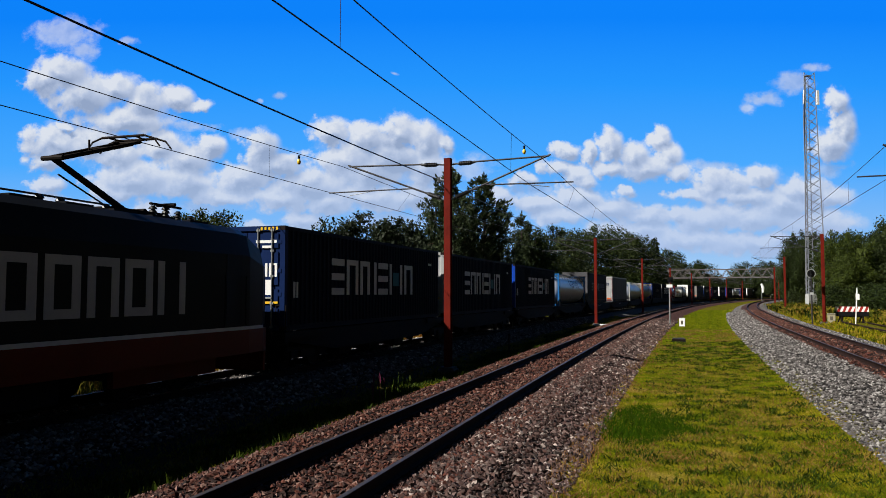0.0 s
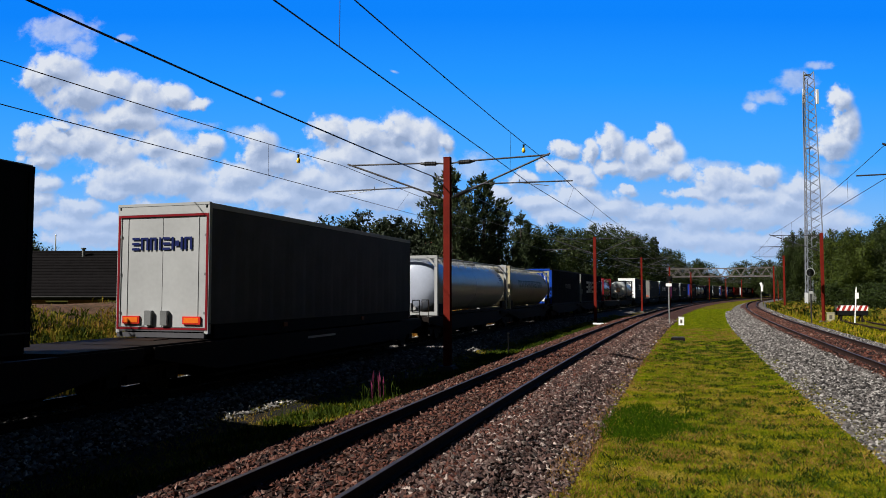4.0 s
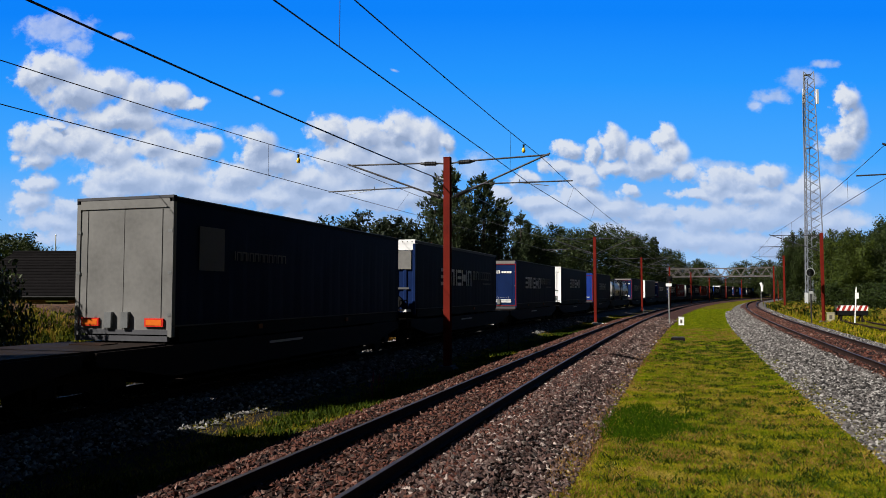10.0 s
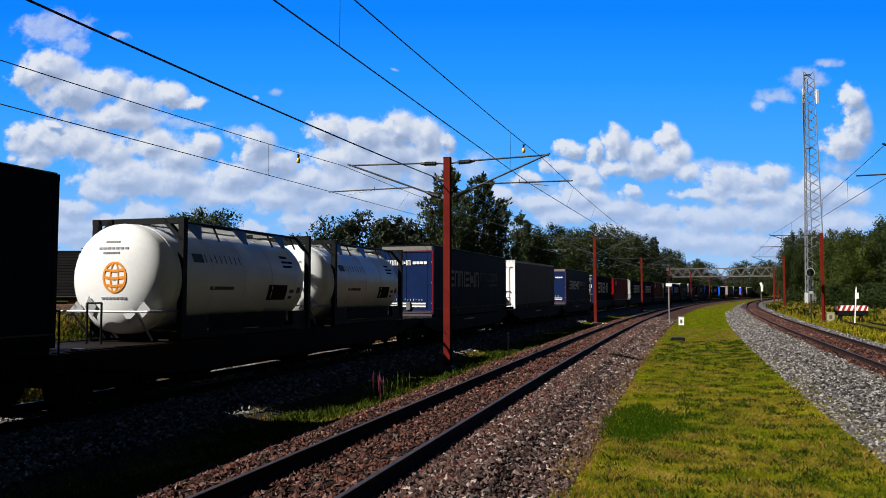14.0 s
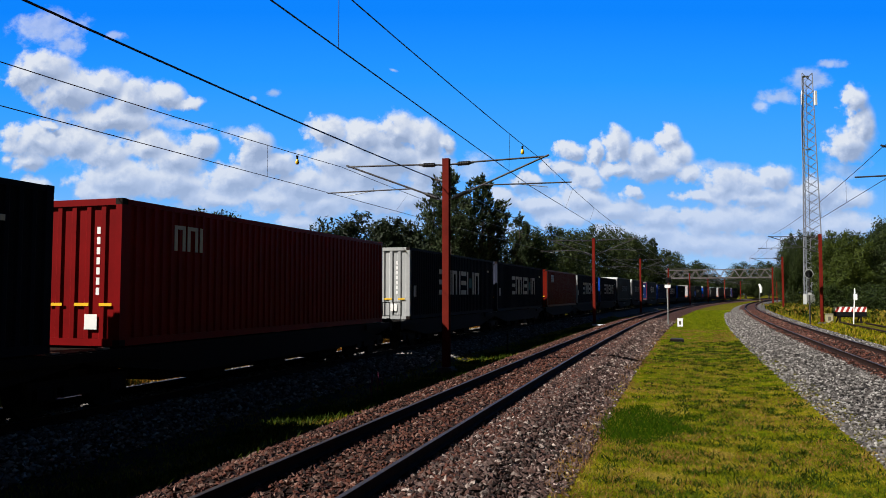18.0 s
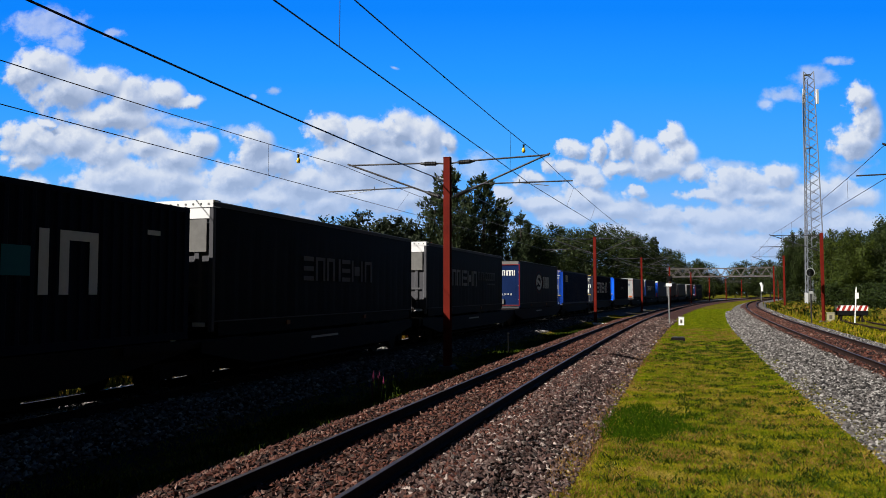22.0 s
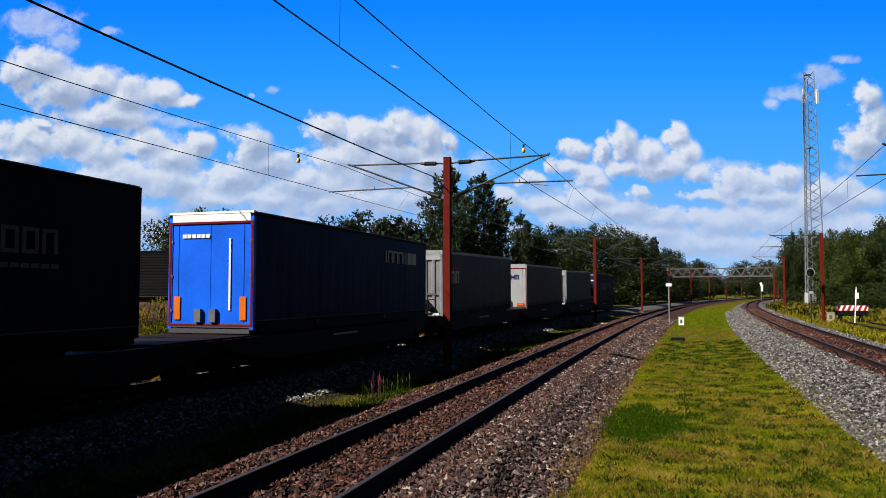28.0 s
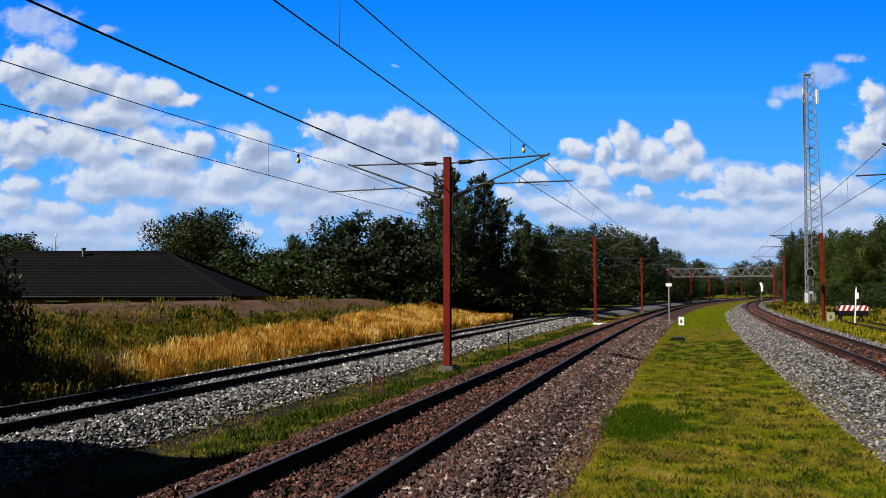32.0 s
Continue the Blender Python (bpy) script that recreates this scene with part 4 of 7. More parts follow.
def ragged_pine(seed, height, spread, key, tufts=15000):
    """Trunk and crown of an open pine: rising limbs with separate brushes of needles and gaps between them."""
    r = np.random.default_rng(seed)
    trunk = Geo().tube((0, 0, -0.3), (0.1, 0, height * 0.5), height * 0.016, height * 0.010, 8).tube((0.1, 0, height * 0.5), (0, 0, height * 0.97), height * 0.010, 0.012, 6)
    cent, size, way = [], [], []
    for i in range(46):
        k = 0.10 + 0.87 * (i + r.random()) / 46
        long = spread * (1.04 - k) ** 0.55 * (0.40 + 0.75 * r.random())
        a = i * 2.4 + r.normal(0, 0.5)
        foot = Vector((0, 0, height * k * 0.96))
        out = Vector((math.cos(a), math.sin(a), 0))
        bend = foot + out * long * 0.6 + Vector((0, 0, long * (0.12 + 0.15 * r.random())))
        tip = foot + out * long + Vector((0, 0, long * (0.35 + 0.40 * r.random())))
        trunk.tube(foot, bend, 0.045 * (1.15 - k), 0.02, 5).tube(bend, tip, 0.02, 0.006, 4)
        for p, w in ((foot.lerp(bend, 0.7), 0.7), (bend, 0.9), (bend.lerp(tip, 0.55), 1.0), (tip, 0.8)):
            for _ in range(2):
                cent.append(p + Vector(r.normal(0, 0.10 + 0.09 * long, 3)))
                size.append((0.17 + 0.09 * long) * w * (0.6 + 0.7 * r.random()))
                way.append((out * 0.55 + Vector((0, 0, 0.9)) + Vector(r.normal(0, 0.25, 3))).normalized())
    for i in range(6):
        cent.append(Vector((0, 0, height * (0.90 + 0.018 * i))))
        size.append(0.26 - 0.03 * i)
        way.append(Vector((0, 0, 1)))
    cent, size, way = np.array(cent), np.array(size), np.array(way)
    pick = r.choice(len(cent), tufts, p=size ** 1.7 / (size ** 1.7).sum())
    d = r.normal(0, 1, (tufts, 3))
    d /= np.linalg.norm(d, axis=1)[:, None]
    stretch = way[pick] * (d * way[pick]).sum(1)[:, None]
    at = cent[pick] + (d + 0.75 * stretch) * (size[pick] * r.random(tufts) ** 0.5)[:, None]
    w = way[pick] + d * 0.8
    w /= np.linalg.norm(w, axis=1)[:, None]
    u = np.cross(w, r.normal(0, 1, w.shape))
    u /= np.linalg.norm(u, axis=1)[:, None] + 1e-6
    n = (0.09 + 0.11 * r.random(tufts))[:, None]
    v = np.stack([at - w * n, at + u * n * 0.33, at + w * n, at - u * n * 0.33], 1).reshape(-1, 3)
    tm = trunk.mesh("trunk", True)
    tm.materials.append(M["bark"])
    return tm, big_mesh("crown", v, np.arange(len(v)).reshape(-1, 4), M[key])


TREES = {"oak": tree_meshes(1, 10, 4.6, "leaf_a", leaves=20000, bare=0.22), "oak_b": tree_meshes(2, 10, 4.2, "leaf_b", leaves=20000, bare=0.18),
         "lime": tree_meshes(3, 10, 3.4, "leaf_c", leaves=19000, bare=0.1), "pine": conifer(4, 12, 3.0, "needle", 15000), "scots": ragged_pine(14, 12, 3.0, "needle_light", 11000), "scots_b": ragged_pine(15, 12, 2.7, "needle_light", 10000),
         "willow": tree_meshes(5, 8, 3.6, "leaf_d", leaves=18000, bare=0.08), "bush": tree_meshes(6, 4, 3.0, "leaf_b", "bush", leaves=12000, leaf=0.10, bare=0.02),
         "bush_b": tree_meshes(7, 4, 2.8, "leaf_a", "bush", leaves=12000, leaf=0.10, bare=0.02), "oak_c": tree_meshes(8, 10, 4.0, "leaf_a", leaves=20000, bare=0.1)}
TALL = {"scots": 12, "scots_b": 12, "oak": 10, "oak_b": 10, "lime": 10, "pine": 12, "willow": 8, "bush": 4, "bush_b": 4, "oak_c": 10}


CROWN = {"scots": 2.8, "scots_b": 2.6, "oak": 4.6, "oak_b": 4.2, "lime": 3.5, "pine": 2.8, "willow": 3.7, "bush": 2.9, "bush_b": 2.7, "oak_c": 4.0}


def tree(kind, x, y_top, dist, wide=1.0, z=-0.5, label="", turn=None):
    """A tree whose crown ends at y_top, seen at x in the opening view, dist metres ahead."""
    for _ in range(14):
        w = view_dir(x, y_top) * dist
        s = (EYE + w.z - z) / TALL[kind]
        # crowns keep clear of the tracks and of the grassy bank
        q = math.hypot(CX - w.x, w.y - CY) - R_NEAR
        if q < 0 or "shrub" in label or dist > 240 or q - CROWN[kind] * s * wide > (17.0 if dist < 62 else 10.0):
            break
        dist *= 1.06
    words = label or {"oak": "dark broad-crowned tree beside the railway", "oak_b": "green broad-leaved tree behind the track", "lime": "sunlit yellow-green leafy tree", "pine": "tall grey-green conifer with drooping boughs", "scots": "tall ragged pine with open rising limbs", "scots_b": "slim ragged pine with gaps in its crown",
                      "willow": "grey-green bushy tree with drooping sides", "bush": "dense green bush at the lineside", "bush_b": "dark dense lineside bush", "oak_c": "dark tree leafy down to the ground"}[kind]
    t = thing("tree" if "bush" not in kind else "bush", words, "tree" if "bush" not in kind else "bush", "lineside trees")
    part("trunk", TREES[kind][0], None, t)
    part("crown", TREES[kind][1], None, t)
    t.matrix_basis = pose(w.x, w.y, z, 0, 0, (x * 37 + dist * 11) % 360 if turn is None else turn)
    t.scale = (s * wide, s * wide, s)
    return t


# behind the house and along the outer side of the line
for row in [("oak", 355, 366, 92, 0.95), ("oak_c", 350, 369, 93, 0.95), ("oak_c", 30, 408, 120, 1.1), ("oak_c", -40, 402, 110, 1.1), ("bush_b", 120, 446, 120, 1.4), ("bush", 455, 440, 70, 1.3), ("oak_b", 525, 408, 72, 0.8), ("bush", 575, 432, 66, 1.2),
            ("willow", 650, 366, 66, 1.0), ("willow", 705, 376, 70, 0.95), ("bush", 725, 470, 52, 0.9), ("oak_c", 690, 395, 74, 0.8), ("scots", 799, 290, 68, 1.1), ("scots_b", 770, 332, 72, 1.1), ("scots", 857, 302, 68, 1.25), ("scots_b", 832, 352, 74, 1.2), ("oak_c", 820, 415, 76, 0.9), ("scots_b", 882, 352, 72, 0.9),
            ("scots_b", 922, 372, 76, 1.0), ("oak_b", 935, 388, 80, 0.7), ("bush_b", 800, 470, 60, 1.7), ("bush_b", 870, 470, 62, 1.7), ("oak_c", 985, 392, 92, 0.85), ("oak", 1050, 394, 100, 0.9), ("oak_c", 1100, 402, 108, 0.8), ("bush_b", 940, 470, 74, 1.8),
            ("bush_b", 1000, 478, 86, 2.0), ("bush", 965, 462, 82, 1.2), ("oak_c", 1130, 412, 122, 0.75), ("pine", 1158, 420, 140, 1.0), ("oak_c", 1182, 436, 150, 0.7), ("bush_b", 1060, 480, 100, 2.2), ("bush_b", 1110, 486, 118, 2.2), ("bush_b", 1150, 490, 140, 2.2),
            ("oak_c", 1205, 458, 190, 0.75), ("bush_b", 1190, 492, 165, 2.2), ("bush_b", 640, 470, 60, 1.4), ("bush", 500, 470, 64, 1.5)]:
    tree(*row)
# beyond the bridge
for row in [("oak_b", 1236, 455, 330, 0.8), ("oak_c", 1262, 480, 330, 1.0), ("oak_c", 1300, 484, 340, 1.0), ("oak", 1322, 460, 360, 0.85), ("oak", 1362, 458, 350, 0.9), ("oak_c", 1240, 490, 300, 1.4), ("oak_c", 1340, 488, 330, 1.4), ("oak_c", 1215, 488, 260, 1.0),
            ("oak_c", 1285, 492, 420, 2.0), ("oak_c", 1380, 470, 300, 1.0), ("oak_c", 1320, 494, 420, 2.4), ("oak_c", 1250, 496, 420, 2.4)]:
    tree(*row)
# inner side of the line
for row in [("oak_c", 1404, 406, 168, 0.5), ("oak_b", 1398, 430, 165, 0.45), ("oak_c", 1432, 402, 165, 0.6), ("lime", 1482, 400, 112, 0.75), ("lime", 1515, 404, 104, 0.7), ("lime", 1500, 440, 96, 0.8), ("oak_b", 1558, 386, 112, 0.8), ("oak", 1600, 378, 104, 0.9),
            ("bush", 1478, 500, 96, 1.0), ("bush", 1545, 498, 84, 1.1), ("bush_b", 1400, 512, 150, 0.9), ("oak_c", 1490, 425, 128, 0.8), ("oak_c", 1545, 440, 118, 1.0), ("bush", 1590, 500, 80, 1.2), ("oak_c", 1650, 390, 96, 1.0),
            ("oak_c", 1460, 440, 175, 1.2), ("oak_c", 1540, 440, 160, 1.4), ("oak_c", 1620, 420, 140, 1.2), ("oak_c", 1392, 462, 230, 0.7)]:
    tree(*row, z=-0.3)
# the wood carried on unseen beside and behind the viewer, to block sky light
for i in range(16):
    k = ("oak_c", "oak_b", "lime", "oak")[i % 4]
    p = spot(60 - i * 10.5, -27 - (i * 7 % 5) * 1.4)
    t = thing("tree", "leafy tree in the wood beside the railway", "tree", "lineside trees")
    part("trunk", TREES[k][0], None, t)
    part("crown", TREES[k][1], None, t)
    t.matrix_basis = pose(p.x, p.y, -0.3, 0, 0, i * 77)
    s = 1.0 + (i * 5 % 7) * 0.05
    t.scale = (s, s, s)
# shrub by the near end of the bank
tree("bush_b", -58, 428, 19, 0.5, z=-0.3, label="leafy shrub with thin branches on the bank")
# a tree and a tall shrub out of view, added to shade the bank
tree("oak_c", -430, 190, 19.5, 1.0, z=-0.3, label="dark leafy tree like a shrub behind the bank")
tree("bush_b", -150, 330, 16.5, 0.5, z=-0.3, label="dark leafy shrub at the near end of the bank")

# ---------------- house behind the bank ----------------
M["roof_tile"] = mat("dark_roof_tile", (0.00726, 0.0066, 0.00726), 0.95, spec=0.03, var=0.35, scale=2, random=0.25)
M["brick"] = mat("dark_red_brick", (0.1056, 0.0462, 0.033), 0.85, var=0.4, scale=3)
M["orange_tile"] = mat("orange_roof_tile", (0.297, 0.0858, 0.0462), 0.8, var=0.3, scale=2)


def house():
    t = thing("house", "low house with a dark tiled hip roof behind the bank", "house")
    L, D, ze, zr = 17.5, 9.5, 1.95, 4.75   # the long side runs across the view
    part("wall", Geo().box(-L / 2 + 0.5, L / 2 - 0.5, -D / 2 + 0.5, D / 2 - 0.5, -0.6, ze), M["brick"], t)
    rise, half = zr - ze, D / 2
    g = Geo().add([(-L / 2, -half, ze), (L / 2, -half, ze), (L / 2, half, ze), (-L / 2, half, ze), (-L / 2 + 1.5, 0, zr), (L / 2 - 5.8, 0, zr)], [(0, 1, 5, 4), (1, 2, 5), (2, 3, 4, 5), (3, 0, 4), (3, 2, 1, 0)])
    roof = part("roof", g, M["roof_tile"], t)
    part("ridge", Geo().tube((-L / 2 + 1.4, 0, zr + 0.02), (L / 2 - 5.8, 0, zr + 0.02), 0.13).tube((L / 2 - 5.8, 0, zr + 0.02), (L / 2, -half, ze + 0.06), 0.11).tube((L / 2 - 5.8, 0, zr + 0.02), (L / 2, half, ze + 0.06), 0.11), M["roof_tile"], roof)
    n = 15
    for i in range(n):
        k0 = i / n
        y, z = -half * (1 - k0), ze + rise * k0
        x0, x1 = -L / 2 + 1.5 * k0, L / 2 - 5.8 * k0
        part("tile_course", Geo().add([(x0, y - 0.04, z + 0.01), (x1, y - 0.04, z + 0.01), (x1 - 0.35, y + half / n, z + rise / n + 0.03), (x0 + 0.1, y + half / n, z + rise / n + 0.03), (x0, y - 0.04, z + 0.07), (x1, y - 0.04, z + 0.07)],
                                      [(4, 5, 2, 3), (0, 1, 5, 4), (1, 2, 5), (0, 4, 3), (0, 3, 2, 1)]), M["roof_tile"], roof)
    part("fascia", Geo().box(-L / 2, L / 2, -half - 0.05, -half - 0.01, ze - 0.22, ze), M["black"], t)
    part("gutter", Geo().tube((-L / 2, -half - 0.09, ze - 0.05), (L / 2, -half - 0.09, ze - 0.05), 0.07), M["black"], t)
    part("roof_vent", Geo().tube((-2.4, -0.5, zr - 0.4), (-2.4, -0.5, zr + 0.25), 0.1).tube((-2.4, -0.5, zr + 0.2), (-2.4, -0.5, zr + 0.3), 0.16), M["steel"], t)
    for x in (-5.5, -2.0, 1.8, 5.0):
        w = part("window", Geo().box(x - 0.6, x + 0.6, -D / 2 + 0.44, -D / 2 + 0.51, 0.5, 1.6), M["black"], t)
        part("lintel", Geo().box(x - 0.66, x + 0.66, -D / 2 + 0.42, -D / 2 + 0.5, 1.6, 1.68), M["white"], w)
        part("sill", Geo().box(x - 0.66, x + 0.66, -D / 2 + 0.42, -D / 2 + 0.5, 0.42, 0.5), M["white"], w)
    return t


hs = house()
hw = view_dir(218, 470) * 50
hs.matrix_basis = pose(hw.x, hw.y, 0.0, 0, 0, -2)

hw = view_dir(765, 440) * 84
red = thing("far_house", "orange-red tiled roof showing between trees", "house")
part("wall", Geo().box(-4, 4, -3, 3, -0.6, 4.2), M["brick"], red)
part("roof", Geo().add([(-4.4, -3.5, 4.1), (4.4, -3.5, 4.1), (4.4, 3.5, 4.1), (-4.4, 3.5, 4.1), (-4.4, 0, 8.0), (4.4, 0, 8.0)], [(0, 1, 5, 4), (2, 3, 4, 5), (1, 2, 5), (3, 0, 4), (3, 2, 1, 0)]), M["orange_tile"], red)
red.matrix_basis = pose(hw.x, hw.y, 0, 0, 0, 12)

hw = view_dir(97, 430) * 140
pole = thing("white_pole", "slender white pole beyond the roofs", "pole")
part("shaft", Geo().tube((0, 0, -0.6), (0, 0, 12.6), 0.14, 0.10), M["white"], pole)
part("finial", Geo().tube((0, 0, 12.6), (0, 0, 12.8), 0.2, 0.05), M["white"], pole)
pole.matrix_basis = pose(hw.x, hw.y, 0)


# ---------------- lattice bridge across the tracks ----------------
M["bridge_grey"] = mat("weathered_bridge_steel", (0.132, 0.1254, 0.1254), 0.7, 0.1, var=0.35, scale=0.6, tint=(0.0792, 0.066, 0.0594), spec=0.2)

def lattice_bridge():
    t = thing("lattice_bridge", "long grey steel lattice footbridge across all tracks", "bridge")
    L, z0, z1, w = 40.0, 6.5, 8.7, 1.3
    for sy in (-1, 1):
        y = sy * w
        side = part("girder", Geo().box(-L / 2, L / 2, y - 0.11, y + 0.11, z1 - 0.2, z1).box(-L / 2, L / 2, y - 0.12, y + 0.12, z0 - 0.25, z0 + 0.1), M["bridge_grey"], t, "grey lattice side girder")
        n = 16
        for i in range(n):
            xa, xb = -L / 2 + i * L / n, -L / 2 + (i + 1) * L / n
            part("diagonal", Geo().tube((xa, y, z0), ((xa + xb) / 2, y, z1 - 0.1), 0.09, n=4), M["bridge_grey"], side)
            part("diagonal", Geo().tube(((xa + xb) / 2, y, z1 - 0.1), (xb, y, z0), 0.09, n=4), M["bridge_grey"], side)
    part("deck", Geo().box(-L / 2, L / 2, -w, w, z0 - 0.12, z0), M["concrete"], t)
    for x in (-L / 2 + 0.4, L / 2 - 0.4):
        for y in (-w, w):
            part("column", Geo().box(x - 0.16, x + 0.16, y - 0.16, y + 0.16, -0.6, z0), M["bridge_grey"], t)
    return t


lattice_bridge().matrix_basis = track_pose(221, 2.0, 0.0)


# ---------------- lattice radio tower ----------------
def radio_tower():
    t = thing("radio_tower", "tall galvanised lattice tower with pale antennas", "tower")
    H, b0, b1 = 40.3, 2.0, 1.0
    legs = [Vector((math.cos(a), math.sin(a), 0)) for a in (radians(80), radians(200), radians(320))]

    def at(i, z):
        return legs[i] * (b0 + (b1 - b0) * z / H) + Vector((0, 0, z))
    for i in range(3):
        part("leg", Geo().tube(at(i, 0), at(i, H), 0.11, 0.08, 6), M["lattice"], t)
    n = 26
    for k in range(n):
        za, zb = H * k / n, H * (k + 1) / n
        for i in range(3):
            j = (i + 1) % 3
            part("brace", Geo().tube(at(i, za), at(j, zb), 0.045, n=4).tube(at(j, za), at(i, zb), 0.045, n=4), M["lattice"], t)
    for z in (27.0, 39.8):
        part("platform", Geo().tube((0, 0, z), (0, 0, z + 0.06), b1 * 0.6, n=6), M["lattice"], t)
    for i, z in ((0, 36.5), (2, 35.8)):
        p = at(i, z) * 1.0 + legs[i] * 0.35
        part("antenna", Geo().box(p.x - 0.2, p.x + 0.2, p.y - 0.12, p.y + 0.12, z - 1.2, z + 1.3), M["white"], t, "white panel antenna")
    p = at(1, 30) + legs[1] * 0.2
    part("side_pole", Geo().tube((p.x, p.y, 25), (p.x, p.y, 36.5), 0.06), M["lattice"], t)
    part("cable_ladder", Geo().box(0.2, 0.3, 0.35, 0.42, 0, 39), M["lattice"], t)
    part("cabinet", Geo().box(-2.4, -0.9, -2.2, -1.2, -0.5, 2.1), M["pale_grey"], t, "pale equipment cabinet")
    part("foundation", Geo().box(-1.9, 1.9, -1.9, 1.9, -0.6, 0.05), M["concrete"], t)
    return t


tw = view_dir(1438, 500) * 131
radio_tower().matrix_basis = pose(tw.x, tw.y, 0, 0, 0, 8)


# ---------------- lineside signs, signals and boxes ----------------
def post_signal(d, q, H, label, heads, key="galv"):
    t = thing("signal_post", label, "signal")
    z = float(level(d, q))
    part("post", Geo().tube((0, 0, 0), (0, 0, H), 0.055, n=10), M[key], t)
    part("footing", Geo().box(-0.2, 0.2, -0.2, 0.2, -0.3, 0.08), M["concrete"], t)
    heads(t, H)
    t.matrix_basis = track_pose(d, q, z)
    return t


def dwarf_heads(t, H):
    part("signal_head", Geo().box(-0.14, 0.30, -0.2, 0.0, H - 0.35, H + 0.1), M["black"], t)
    part("hood", Geo().tube((0.08, -0.32, H - 0.05), (0.08, -0.2, H - 0.05), 0.09, n=12), M["black"], t)
    part("plate", Geo().box(-0.24, 0.24, -0.08, -0.06, H - 0.75, H - 0.5), M["white"], t, "white identification plate")


def round_head(t, H):
    ring = Geo()
    for i in range(20):
        a, b = i * math.pi / 10, (i + 1) * math.pi / 10
        ring.tube((0.30 * math.cos(a), -0.02, H + 0.34 * math.sin(a)), (0.30 * math.cos(b), -0.02, H + 0.34 * math.sin(b)), 0.035, n=6)
    part("backboard_rim", ring, M["galv"], t, "grey rim of the round signal board")
    part("backboard", Geo().tube((0, -0.02, H), (0, 0.02, H), 0.28, n=24), M["black"], t)
    for z in (-0.18, 0.0, 0.18):
        part("lens_hood", Geo().tube((0, -0.22, H + z), (0, -0.02, H + z), 0.075, n=12), M["black"], t)
    part("plate", Geo().box(-0.14, 0.14, -0.09, -0.06, H - 1.65, H - 1.45), M["pale_grey"], t)


post_signal(67.2, -2.55, 3.85, "slim grey signal post with a dark lamp head", dwarf_heads)
post_signal(66.5, -13.2, 4.0, "dark signal post with a round dark signal board", round_head, "arm")


def cabinet(d, q, w, h, key, label, tilt=0):
    t = thing("trackside_box", label, "box", "trackside boxes")
    part("body", Geo().box(-w / 2, w / 2, -0.12, 0.12, 0.0, h), M[key], t)
    part("lid", Geo().box(-w / 2 - 0.03, w / 2 + 0.03, -0.15, 0.15, h, h + 0.05), M[key], t)
    part("notice", Geo().box(-w / 5, w / 5, -0.126, -0.12, h * 0.3, h * 0.75), M["concrete"], t)
    t.matrix_basis = track_pose(d, q, float(level(d, q)) - 0.03, tilt)


cabinet(65.6, -3.55, 0.42, 0.66, "white", "small white trackside marker box")
cabinet(70.0, -15.0, 0.55, 0.72, "cream", "small cream trackside cabinet")


def stone_block(d, q):
    t = thing("junction_pit", "low dark concrete block in the grass", "block")
    part("block", Geo().box(-0.36, 0.36, -0.3, 0.3, 0, 0.2), M["frame"], t)
    part("lid", Geo().box(-0.3, 0.3, -0.24, 0.24, 0.2, 0.25), M["arm"], t)
    t.matrix_basis = track_pose(d, q, float(level(d, q)) - 0.02)


stone_block(44.6, -3.9)


def buffer_stop():
    t = thing("buffer_stop", "low buffer stop with a red and white striped beam", "buffer stop")
    beam = part("beam", Geo().box(-1.15, 1.15, -0.12, 0.12, 0.85, 1.25), M["white"], t, "white beam with slanted red stripes")
    for i in range(6):
        x = -1.1 + i * 0.38
        part("stripe", Geo().add([(x, -0.126, 0.85), (x + 0.19, -0.126, 0.85), (x + 0.36, -0.126, 1.25), (x + 0.17, -0.126, 1.25), (x, -0.118, 0.85), (x + 0.19, -0.118, 0.85), (x + 0.36, -0.118, 1.25), (x + 0.17, -0.118, 1.25)],
                                 [(0, 1, 2, 3), (7, 6, 5, 4), (0, 4, 5, 1), (1, 5, 6, 2), (2, 6, 7, 3), (3, 7, 4, 0)]), M["red_sign"], beam)
    part("back_beam", Geo().box(-1.15, 1.15, -0.10, 0.10, 0.5, 0.84), M["black"], t)
    for sx in (-1, 1):
        part("strut", Geo().tube((sx * 0.75, 0, 0.9), (sx * 0.75, 1.6, 0.0), 0.07).tube((sx * 0.75, 0, 0.9), (sx * 0.75, -0.0, -0.1), 0.08), M["frame"], t)
        part("cross_bar", Geo().tube((sx * 0.75, 0.8, 0.45), (-sx * 0.75, 0.8, 0.45), 0.04), M["frame"], t)
    return t


M["red_sign"] = mat("red_sign_paint", (0.363, 0.0198, 0.0165), 0.5, var=0.2)
Q_SIDING = -16.3
z_s = float(level(69.0, Q_SIDING)) + 0.05
buffer_stop().matrix_basis = track_pose(68.5, Q_SIDING, z_s)
sd = tagged(new("siding_track"), "short rusty siding ending at the buffer stop", "track", kind="structure")
for o in (-0.7535, 0.7535):
    g = Geo()
    for i in range(40):
        a, b = spot(28 + i, Q_SIDING + o, z_s + 0.05), spot(29 + i, Q_SIDING + o, z_s + 0.05)
        g.tube(a, b, 0.06, n=6)
    part("rail", g, M["rust"], sd)

